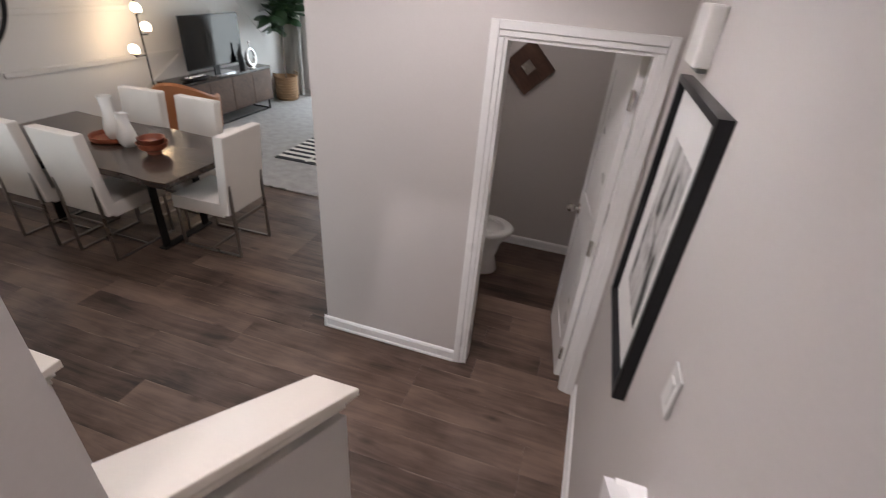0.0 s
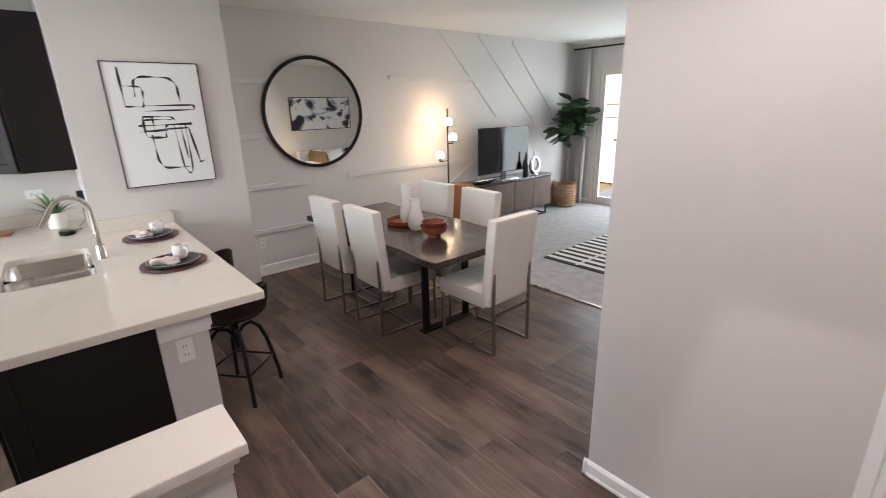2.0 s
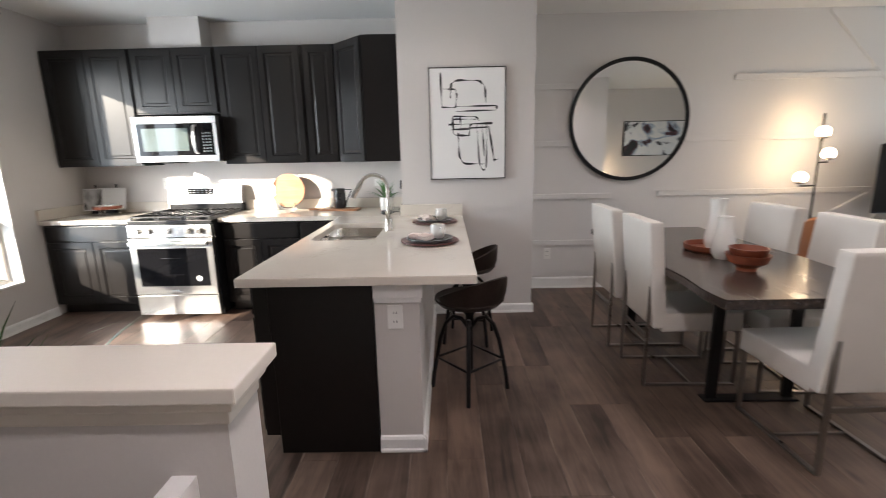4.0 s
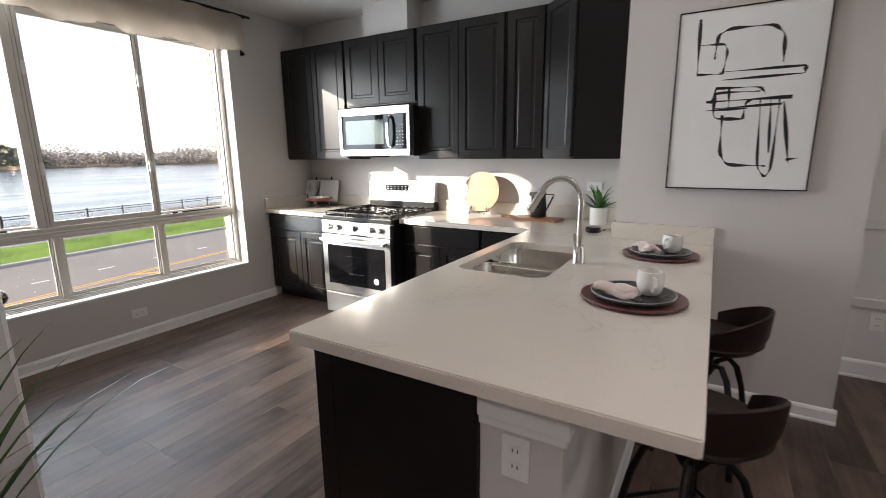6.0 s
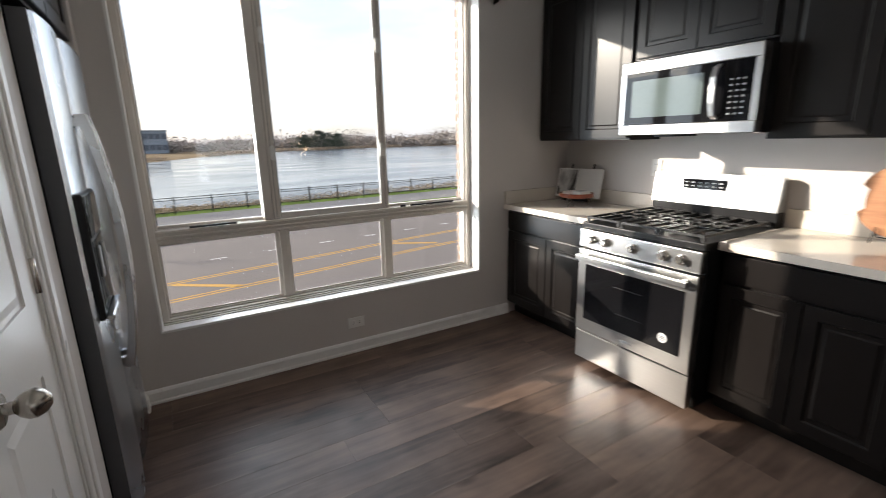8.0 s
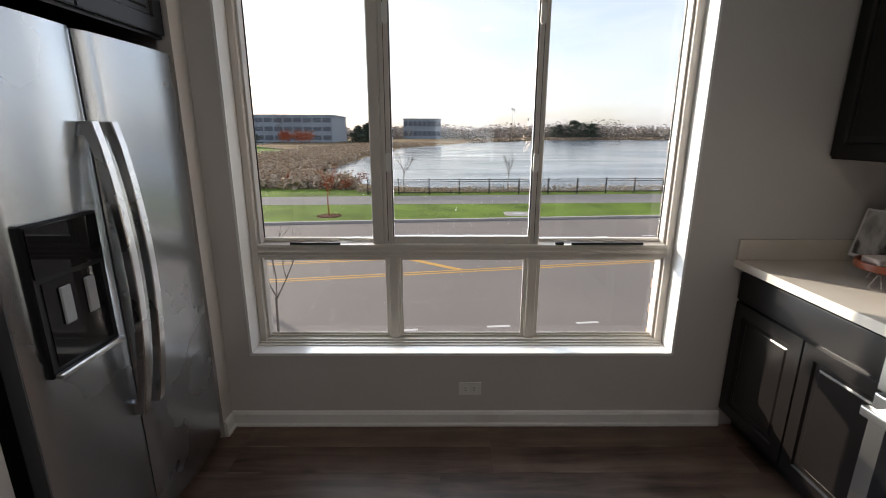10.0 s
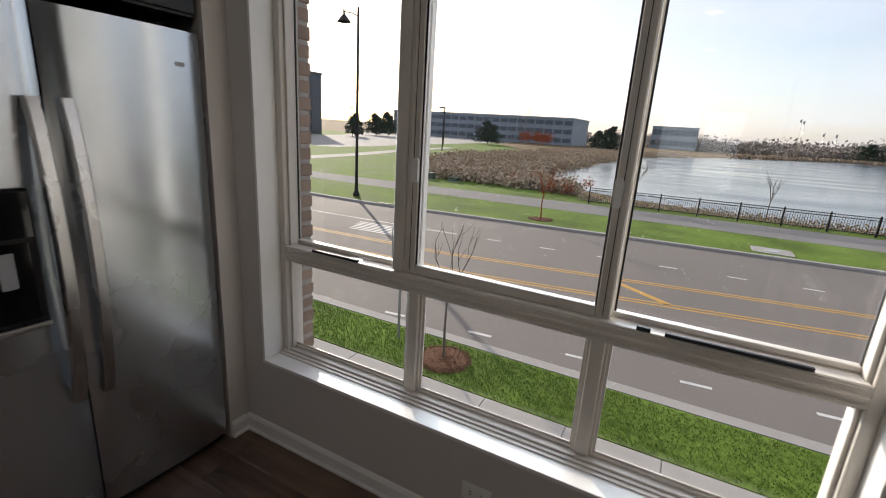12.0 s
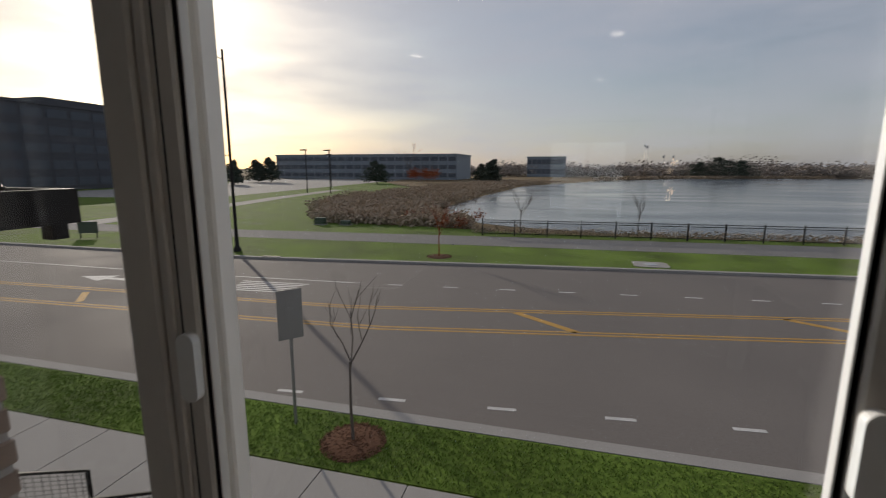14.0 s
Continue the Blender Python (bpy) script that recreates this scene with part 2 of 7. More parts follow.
M_CHROME = paint("polished silver", (0.75, 0.75, 0.76), 0.06, 1.0, var=0.02, bump=0)
M_BLACKGLASS = paint("black oven glass", (0.006, 0.006, 0.007), 0.06, var=0.05, bump=0, spec=0.3)
# microwave window: green tint, with the room's reflection painted in as paler grey
M_MWGLASS = paint("grey-green glass with reflection in colour", (0.085, 0.108, 0.104), 0.14, var=0.05, bump=0, coat=0.3)
M_BLACK = paint("black enamel", (0.010, 0.010, 0.011), 0.35, var=0.1, bump=0.03, spec=0.25)
M_IRON = paint("cast iron grate", (0.022, 0.022, 0.023), 0.45, 0.3, var=0.15, bump=0.2)
M_BLACKMETAL = paint("black powder-coated metal", (0.013, 0.012, 0.012), 0.42, 0.3, var=0.12, bump=0.08, spec=0.3)
M_STOOL = paint("dark bronze hammered seat", (0.028, 0.018, 0.014), 0.36, 0.5, var=0.25, scale=7, fine=60, bump=0.15)
M_FABRIC = paint("off-white chair linen", (0.70, 0.655, 0.60), 0.9, var=0.06, scale=5, fine=320, bump=0.35)
M_TABLE = wood("dark stained table top", (0.018, 0.012, 0.010), (0.060, 0.040, 0.031), (1.0, 16, 16), 0.24, 0.1, 0.10, coat=0.2)
M_WALNUT = wood("walnut veneer", (0.050, 0.028, 0.019), (0.16, 0.092, 0.062), (1.0, 16, 16), 0.6, 0.2, 0.1)
M_TERRA = wood("reddish bowl wood", (0.13, 0.030, 0.015), (0.30, 0.085, 0.040), (2, 8, 8), 0.32, 0.2, 0.06)
M_BOARD = wood("honey board wood", (0.20, 0.072, 0.026), (0.40, 0.185, 0.08), (10, 1.2, 10), 0.42, 0.1, 0.08)
M_BOARD2 = wood("brown board wood", (0.18, 0.075, 0.035), (0.36, 0.17, 0.085), (1.0, 14, 14), 0.42, 0.1, 0.08)
M_CERAMIC = paint("white glazed ceramic", (0.80, 0.78, 0.74), 0.22, var=0.03, scale=8, fine=50, bump=0.04)
M_PLATE = paint("charcoal stoneware", (0.020, 0.019, 0.020), 0.3, var=0.15, scale=10, bump=0.05)
M_CHARGER = paint("dark red charger", (0.115, 0.040, 0.036), 0.35, var=0.15, scale=8, bump=0.08)
M_NAPKIN = paint("blush napkin cloth", (0.72, 0.62, 0.57), 0.9, var=0.05, fine=250, bump=0.4)
M_LEATHER = paint("tan leather", (0.36, 0.135, 0.05), 0.45, var=0.12, scale=6, fine=120, bump=0.2)
M_LEAF = paint("dark fig leaf", (0.025, 0.055, 0.022), 0.38, var=0.3, scale=8, fine=40, bump=0.1, rnd=0.6)
M_LEAF2 = paint("green blade leaf", (0.045, 0.10, 0.025), 0.42, var=0.35, scale=6, fine=60, bump=0.1, rnd=0.8)
M_SUCC = paint("fresh green succulent leaf", (0.075, 0.185, 0.045), 0.4, var=0.25, scale=14, fine=60, bump=0.05, rnd=0.4)
M_BARK = paint("brown bark", (0.10, 0.075, 0.055), 0.85, var=0.25, scale=20, fine=90, bump=0.6)
M_BASKET = paint("woven seagrass", (0.33, 0.20, 0.11), 0.85, var=0.3, scale=18, fine=120, bump=0.7, stretch=(1, 1, 3))
M_CANVAS = paint("white canvas", (0.80, 0.79, 0.77), 0.75, var=0.03, scale=6, fine=300, bump=0.2)
M_INK = paint("black brush ink", (0.012, 0.012, 0.013), 0.6, var=0.2)


def brushed(name, stops, scale, stretch, rough=0.7):
    """Loose brushwork: distorted noise through a hard-edged ramp."""
    m, n, l, p = node_mat(name)
    tc = n.new("ShaderNodeTexCoord")
    mpn = n.new("ShaderNodeMapping")
    mpn.inputs["Scale"].default_value = stretch
    l.new(tc.outputs["Object"], mpn.inputs["Vector"])
    a = n.new("ShaderNodeTexNoise")
    a.inputs["Scale"].default_value, a.inputs["Detail"].default_value, a.inputs["Distortion"].default_value = scale, 5, 0.9
    l.new(mpn.outputs[0], a.inputs["Vector"])
    r = n.new("ShaderNodeValToRGB")
    els = r.color_ramp.elements
    while len(els) < len(stops):
        els.new(0.5)
    for el, (pos, col) in zip(els, stops):
        el.position, el.color = pos, (*col, 1)
    l.new(a.outputs["Fac"], r.inputs[0])
    l.new(r.outputs[0], p.inputs["Base Color"])
    p.inputs["Roughness"].default_value = rough
    return m


M_PRINT = brushed("charcoal brush print", ((0.34, (0.02, 0.02, 0.02)), (0.42, (0.10, 0.095, 0.09)), (0.47, (0.40, 0.39, 0.375)), (0.56, (0.62, 0.61, 0.595)), (0.66, (0.30, 0.29, 0.285))), 3.2, (1, 2.6, 1.1))
M_ABSTRACT = brushed("abstract paint layers", ((0.36, (0.012, 0.012, 0.014)), (0.42, (0.10, 0.035, 0.045)), (0.455, (0.34, 0.42, 0.52)), (0.50, (0.74, 0.74, 0.73)), (0.60, (0.66, 0.68, 0.70)), (0.64, (0.05, 0.05, 0.06))), 1.7, (1, 1.0, 1.5))
M_SCREEN = paint("tv screen", (0.006, 0.006, 0.007), 0.08, var=0.05, bump=0)
M_CURTAIN = paint("white linen curtain", (0.78, 0.76, 0.73), 0.9, var=0.03, fine=260, bump=0.3)
M_VALANCE = paint("cream valance cloth", (0.68, 0.60, 0.52), 0.9, var=0.04, fine=260, bump=0.3)
M_VINYL = paint("almond vinyl window frame", (0.64, 0.595, 0.54), 0.35, var=0.03, scale=5, bump=0.02)
M_GASKET = paint("black glazing gasket", (0.012, 0.014, 0.014), 0.6, var=0.1)
M_GLASS = glass("window glass")
m_, n_, l_, p_ = node_mat("mirror silver")
p_.inputs["Base Color"].default_value = (0.86, 0.87, 0.86, 1)
p_.inputs["Metallic"].default_value, p_.inputs["Roughness"].default_value = 1.0, 0.01
M_MIRROR = m_
M_BULB = glow("lit frosted globe", (1.0, 0.76, 0.50), 4.0)
M_CAN = glow("lit recessed lens", (1.0, 0.86, 0.70), 14.0)
M_BUTTON = paint("grey printed key", (0.35, 0.36, 0.37), 0.5)
M_STICKER = paint("silver round sticker", (0.55, 0.55, 0.56), 0.4, var=0.1)
M_PLASTIC = paint("white plastic", (0.78, 0.77, 0.74), 0.4, var=0.02, bump=0.01)
M_TOILET = paint("white vitreous china", (0.82, 0.81, 0.79), 0.12, var=0.02, bump=0)
M_DIAMOND = wood("dark carved wood", (0.06, 0.03, 0.022), (0.14, 0.075, 0.05), (2, 10, 10), 0.5, 0.1, 0.2)
M_RUG_B = paint("black rug yarn", (0.018, 0.018, 0.02), 0.95, var=0.2, fine=200, bump=0.6)
M_RUG_W = paint("ivory rug yarn", (0.66, 0.63, 0.58), 0.95, var=0.1, fine=200, bump=0.6)
M_SOFA = paint("pale sofa cloth", (0.66, 0.63, 0.60), 0.92, var=0.05, fine=260, bump=0.4)
M_PILLOW = paint("ochre pillow cloth", (0.36, 0.22, 0.10), 0.92, var=0.1, fine=240, bump=0.4)
M_STAIRCARPET = paint("beige stair carpet", (0.36, 0.32, 0.28), 0.95, var=0.2, fine=160, bump=0.7)
# outdoors
M_GRASS = paint("late autumn lawn", (0.105, 0.160, 0.028), 0.95, var=0.65, scale=0.35, fine=9, bump=0.8, spec=0.08)
M_FIELD = paint("dry field", (0.17, 0.125, 0.07), 0.95, var=0.4, scale=0.05, fine=0.9, bump=0.6, spec=0.08)
M_ROAD = paint("grey asphalt", (0.165, 0.148, 0.136), 0.88, var=0.14, scale=0.25, fine=22, bump=0.3, spec=0.25)
M_WALK = paint("pale concrete", (0.33, 0.315, 0.295), 0.88, var=0.12, scale=0.9, fine=30, bump=0.2, spec=0.08)
M_PATH = paint("grey trail asphalt", (0.20, 0.195, 0.19), 0.9, var=0.15, scale=0.3, fine=10, bump=0.3, spec=0.08)
M_WHITE = paint("worn white road paint", (0.52, 0.51, 0.49), 0.8, var=0.25, scale=4, fine=30, bump=0.1)
M_YELLOW = paint("worn yellow road paint", (0.46, 0.26, 0.05), 0.8, var=0.25, scale=4, fine=30, bump=0.1)
M_MULCH = paint("brown wood mulch", (0.12, 0.062, 0.038), 0.95, var=0.6, scale=12, fine=45, bump=1.0, rnd=0.6, island=True, spec=0.08)
M_WATER = paint("lake water", (0.035, 0.05, 0.065), 0.17, var=0.2, scale=0.05, fine=1.6, bump=0.14, stretch=(1, 3, 1), spec=0.5)
M_BRICK = paint("brown face brick", (0.24, 0.175, 0.135), 0.9, var=0.25, scale=9, fine=70, bump=0.6, rnd=0.8)
M_MORTAR = paint("grey mortar", (0.32, 0.30, 0.28), 0.95, var=0.15, bump=0.4)
M_OFFICE = paint("dark bronze cladding", (0.060, 0.062, 0.075), 0.45, var=0.2, scale=0.15, fine=1.5, bump=0)
# distance haze for the far offices is mixed into this facade colour
M_OFFICE_HAZE = paint("blue grey facade with haze in its colour", (0.21, 0.245, 0.28), 0.6, var=0.2, scale=0.1, fine=1, bump=0)
M_SIDING = paint("pale grey house siding", (0.50, 0.52, 0.55), 0.7, var=0.08, scale=0.4, fine=3, bump=0.1)
M_OFFGLASS = paint("dark strip window", (0.075, 0.088, 0.11), 0.55, var=0.2, scale=0.3, bump=0)
M_TWIG = paint("bare grey twig", (0.12, 0.10, 0.085), 0.9, var=0.2, bump=0.2)
M_REED = paint("tan dry reeds", (0.37, 0.295, 0.215), 0.95, var=0.35, scale=3, fine=30, bump=0.3, rnd=0.8, island=True, spec=0.08)
M_REDLEAF = paint("rust red leaves", (0.26, 0.075, 0.03), 0.9, var=0.35, bump=0.2, rnd=0.8, island=True, spec=0.08)
M_CONIFER = paint("dark conifer needles", (0.05, 0.066, 0.05), 0.9, var=0.4, bump=0.2, rnd=0.8, island=True, spec=0.08)
# twig colour lightened to hold the haze over the far woods
M_FARTREE_HAZE = paint("bare far wood paled by haze", (0.30, 0.265, 0.235), 0.95, var=0.4, scale=0.3, fine=3, bump=0.2, rnd=0.8, island=True, spec=0.08)
M_SIGN = paint("grey sign back", (0.28, 0.28, 0.28), 0.5, 0.6, var=0.1)
M_GREENBOX = paint("green utility box", (0.05, 0.075, 0.05), 0.6, var=0.1)

# ---------------------------------------------------------------- shapes
def add_box(bm, x0, x1, y0, y1, z0, z1, mtx=None):
    v = [bm.verts.new((x, y, z)) for x in (x0, x1) for y in (y0, y1) for z in (z0, z1)]
    for f in ((0, 1, 3, 2), (4, 6, 7, 5), (0, 4, 5, 1), (2, 3, 7, 6), (0, 2, 6, 4), (1, 5, 7, 3)):
        bm.faces.new([v[i] for i in f])
    if mtx is not None:
        bmesh.ops.transform(bm, matrix=mtx, verts=v)
    return v


def boxes(*bs, bevel=0.0, seg=1):
    bm = bmesh.new()
    for b in bs:
        add_box(bm, *b)
    if bevel:
        bmesh.ops.bevel(bm, geom=bm.edges[:], offset=bevel, segments=seg, profile=0.7, affect="EDGES", clamp_overlap=True)
    bmesh.ops.recalc_face_normals(bm, faces=bm.faces[:])
    return bm


def lathe(profile, n=32, bm=None, at=(0, 0, 0)):
    """Revolve (radius, z) pairs round z."""
    bm = bm or bmesh.new()
    rings = []
    for r, z in profile:
        if r < 1e-5:
            rings.append([bm.verts.new((at[0], at[1], at[2] + z))])
        else:
            rings.append([bm.verts.new((at[0] + r * math.cos(2 * math.pi * i / n), at[1] + r * math.sin(2 * math.pi * i / n), at[2] + z)) for i in range(n)])
    for a, b in zip(rings, rings[1:]):
        for i in range(n):
            j = (i + 1) % n
            q = [a[i % len(a)], a[j % len(a)], b[j % len(b)], b[i % len(b)]]
            q = list(dict.fromkeys(q))
            if len(q) > 2:
                bm.faces.new(q)
    bmesh.ops.recalc_face_normals(bm, faces=bm.faces[:])
    for f in bm.faces:
        f.smooth = True
    return bm


def tube(points, r, n=10, bm=None, flat=None, taper=None):
    """A round (or flat = (w, h)) bar along points."""
    bm = bm or bmesh.new()
    pts = [Vector(p) for p in points]
    rings = []
    up = None
    for i, p in enumerate(pts):
        d = (pts[min(i + 1, len(pts) - 1)] - pts[max(i - 1, 0)]).normalized()
        if up is None:
            up = Vector((0, 0, 1)) if abs(d.z) < 0.9 else Vector((0, 1, 0))
        side = d.cross(up).normalized()
        up = side.cross(d).normalized()
        k = r if taper is None else r + (taper - r) * i / (len(pts) - 1)
        if flat:
            off = [side * a * flat[0] / 2 + up * b * flat[1] / 2 for a, b in ((-1, -1), (1, -1), (1, 1), (-1, 1))]
        else:
            off = [side * math.cos(2 * math.pi * j / n) * k + up * math.sin(2 * math.pi * j / n) * k for j in range(n)]
        rings.append([bm.verts.new(p + o) for o in off])
    m = len(rings[0])
    for a, b in zip(rings, rings[1:]):
        for i in range(m):
            f = bm.faces.new((a[i], a[(i + 1) % m], b[(i + 1) % m], b[i]))
            f.smooth = not flat
    bm.faces.new(rings[0][::-1])
    bm.faces.new(rings[-1])
    return bm


def mesh_of(bm, name, mat):
    me = bpy.data.meshes.new(name)
    bm.normal_update()
    for e in bm.edges:
        if len(e.link_faces) == 2 and e.calc_face_angle(0) > 0.62:
            e.smooth = False
    bm.to_mesh(me)
    bm.free()
    for k in (mat if isinstance(mat, (list, tuple)) else [mat]):
        me.materials.append(k)
    return me


def part(name, bm, mat, parent, label=""):
    o = new(name, mesh_of(bm, name, mat))
    o.parent = parent
    return tagged(o, label=label)


def thing(name, m, label, category, group=""):
    o = new(name)
    o.empty_display_size = 0.1
    o.matrix_world = m
    return tagged(o, label, category, group)


def solid(name, bm, mat, label, category, m=None, group=""):
    o = new(name, mesh_of(bm, name, mat))
    if m is not None:
        o.matrix_world = m
    return tagged(o, label, category, group)


def setting(name, bm, mat, label=""):
    o = new(name, mesh_of(bm, name, mat))
    return tagged(o, label=label, kind="structure")


def arc(cx, cy, r, a0, a1, n):
    return [(cx + r * math.cos(a0 + (a1 - a0) * i / n), cy + r * math.sin(a0 + (a1 - a0) * i / n)) for i in range(n + 1)]


def rounded_rect(x0, x1, y0, y1, r, n=6):
    pts = []
    for cx, cy, a in ((x1 - r, y1 - r, 0), (x0 + r, y1 - r, 90), (x0 + r, y0 + r, 180), (x1 - r, y0 + r, 270)):
        pts += arc(cx, cy, r, radians(a), radians(a + 90), n)
    return pts


def prism(poly, z0, z1, bm=None):
    bm = bm or bmesh.new()
    lo = [bm.verts.new((x, y, z0)) for x, y in poly]
    hi = [bm.verts.new((x, y, z1)) for x, y in poly]
    bm.faces.new(lo[::-1])
    bm.faces.new(hi)
    for i in range(len(poly)):
        j = (i + 1) % len(poly)
        bm.faces.new((lo[i], lo[j], hi[j], hi[i]))
    bmesh.ops.recalc_face_normals(bm, faces=bm.faces[:])
    return bm


# ---------------------------------------------------------------- structure
XW, YW, CEIL = -4.42, -2.86, 2.74       # range and accent wall, window wall, ceiling
BX, BY0, BY1 = -3.675, 0.50, 1.650       # picture column
PX, PY = -0.38, 2.06                     # corner of the powder room
RX, RY = 1.315, 3.76                      # east wall, powder back wall
YB = 7.73                                # wall with the sliding door
WX0, WX1, WZ0, WZ1 = -3.52, -1.365, 0.41, 2.45
G = -3.3                                 # ground outside

setting("wall_west", boxes((XW - 0.15, XW, YW, BY0, 0, CEIL)), M_WALL)
setting("wall_accent", boxes((XW - 0.15, XW, BY1, YB, 0, CEIL)), M_ACCENT)
setting("wall_column", boxes((XW - 0.15, BX, BY0, BY1, 0, CEIL)), M_WALL)
setting("wall_window", boxes((XW - 0.15, WX0, YW - 0.13, YW, -0.3, CEIL), (WX1, 1.6, YW - 0.13, YW, -0.3, CEIL),
                             (WX0, WX1, YW - 0.13, YW, -0.3, WZ0), (WX0, WX1, YW - 0.13, YW, WZ1, CEIL)), M_WALL)
setting("wall_back", boxes((XW - 0.15, -3.95, YB, YB + 0.15, 0, CEIL), (-2.05, RX + 0.12, YB, YB + 0.15, 0, CEIL), (-3.95, -2.05, YB, YB + 0.15, 2.33, CEIL)), M_WALL)
setting("wall_powder_front", boxes((PX, 0.60, PY, PY + 0.11, 0, CEIL), (1.23, RX, PY, PY + 0.11, 0, CEIL), (0.60, 1.23, PY, PY + 0.11, 1.942, CEIL)), M_WALL)
setting("wall_powder_side", boxes((PX, PX + 0.11, PY + 0.11, RY, 0, CEIL)), M_WALL)
setting("wall_powder_back", boxes((PX, RX, RY, RY + 0.11, 0, CEIL)), M_WALL)
setting("wall_east", boxes((RX, RX + 0.12, 0.58, YB, -0.2, CEIL + 2.6)), M_WALL)
setting("wall_stair_east", boxes((1.27, RX + 0.12, YW, 0.58, -3.2, CEIL + 2.6)), M_WALL)
setting("wall_stair_middle", boxes((0.405, 0.51, YW, 0.125, -3.2, CEIL + 2.6)), M_WALL)
setting("ceiling", boxes((XW - 0.15, 0.405, YW, YB, CEIL, CEIL + 0.12), (0.405, RX + 0.12, 0.9, YB, CEIL + 0.002, CEIL + 0.12)), M_CEIL)
setting("ceiling_stair", boxes((0.40, RX + 0.12, YW - 0.1, 0.95, CEIL + 2.6, CEIL + 2.7), (0.405, RX, 0.9, 0.95, CEIL + 0.12, CEIL + 2.6)), M_CEIL)
setting("wall_stair_end", boxes((-0.45, RX + 0.12, YW - 0.005, YW + 0.003, -3.2, CEIL + 2.6)), M_WALL)

setting("wall_duct_chase", boxes((XW, XW + 0.22, -1.86, -1.38, 2.452, CEIL)), M_WALL)

# pantry closet beside the fridge alcove
PXW, PYN = -1.207, -0.88
setting("wall_pantry_front", boxes((PXW, PXW + 0.11, -0.965, PYN, 0, CEIL), (PXW, PXW + 0.11, -1.76, -1.505, 0, CEIL), (PXW, PXW + 0.11, -1.505, -0.965, 2.04, CEIL)), M_WALL)
setting("wall_pantry_side", boxes((PXW + 0.11, -0.45, PYN - 0.11, PYN, 0, CEIL)), M_WALL)
setting("wall_alcove", boxes((PXW + 0.11, -0.45, -1.80, -1.76, 0, CEIL), (-0.45, -0.40, YW, PYN, -3.2, CEIL), (-1.24, -1.18, YW, -2.755, 0, CEIL)), M_WALL)
setting("wall_pantry_inside", boxes((-0.52, -0.45, -1.76, PYN - 0.11, 0, CEIL)), M_WALL)

# half walls along the stairs
setting("half_wall_stairwell", boxes((-0.500, -0.375, PYN, 0.510, -3.2, 1.02)), M_WALL)


def cap_moulding(name, x0, x1, y0, y1, ztop, slope=0.0):
    bm = bmesh.new()
    for e, z0, z1 in ((0.0, -0.03, 0.0), (0.018, -0.055, -0.03), (0.03, -0.085, -0.055)):
        vs = add_box(bm, x0 + e, x1 - e, y0, y1 - e, z0, z1)
        for v in vs:
            v.co.z += ztop + (y1 - v.co.y) * slope
    bmesh.ops.bevel(bm, geom=bm.edges[:], offset=0.004, segments=2, profile=0.6, affect="EDGES")
    return setting(name, bm, M_CAP)


cap_moulding("trim_cap_stairwell", -0.532, -0.343, PYN, 0.545, 1.08)
bm = bmesh.new()
for v in add_box(bm, 0.405, 0.51, 0.126, 0.725, -0.2, 1.0):
    if v.co.z > 0:
        v.co.z += (0.725 - v.co.y) * 0.66
setting("half_wall_flight", bm, M_WALL)
cap_moulding("trim_cap_flight", 0.385, 0.535, 0.126, 0.765, 1.085, 0.66)

# upper flight and the flight that goes down
for i in range(9):
    y1 = 0.72 - 0.26 * i
    setting("stair_step", boxes((0.522, 1.268, y1 - 0.26, y1 + 0.025, 0.19 * i - 0.02, 0.19 * (i + 1)), bevel=0.012, seg=2), M_STAIRCARPET)
for i in range(8):
    y1 = 0.42 - 0.26 * i
    setting("stair_step_down", boxes((-0.373, 0.403, y1 - 0.26, y1 + 0.02, -0.19 * (i + 2), -0.19 * (i + 1)), bevel=0.012, seg=2), M_STAIRCARPET)
setting("trim_landing", boxes((-0.373, 0.403, 0.42, 0.455, -0.2, -0.002)), M_TRIM)

# sub-floor and carpet
setting("floor_base", boxes((XW, -0.505, YW, 0.455, -0.2, -0.012), (XW, RX, 0.456, 3.85, -0.2, -0.012)), M_SUB)
setting("carpet", boxes((XW, RX, 3.85, YB, -0.2, 0.008)), M_CARPET)
setting("trim_transition", boxes((XW, PX, 3.825, 3.855, -0.01, 0.011), bevel=0.004), M_BRONZE)


def baseboard(x0, y0, x1, y1, side, h=0.085, t=0.014):
    """Along (x0, y0)-(x1, y1); side = +1 left of that way."""
    d = Vector((x1 - x0, y1 - y0, 0))
    n = Vector((-d.y, d.x, 0)).normalized() * side
    L = d.length
    bm = bmesh.new()
    prof = ((0, 0), (t + 0.006, 0), (t + 0.006, 0.012), (t, 0.02), (t, h - 0.018), (t * 0.55, h - 0.006), (0, h))
    u = d.normalized()
    rings = [[bm.verts.new(Vector((x0, y0, 0)) + u * k + n * a + Vector((0, 0, b))) for a, b in prof] for k in (0, L)]
    m = len(prof)
    for i in range(m):
        bm.faces.new((rings[0][i], rings[0][(i + 1) % m], rings[1][(i + 1) % m], rings[1][i]))
    bm.faces.new(rings[0])
    bm.faces.new(rings[1][::-1])
    bmesh.ops.recalc_face_normals(bm, faces=bm.faces[:])
    return setting("baseboard", bm, M_TRIM)


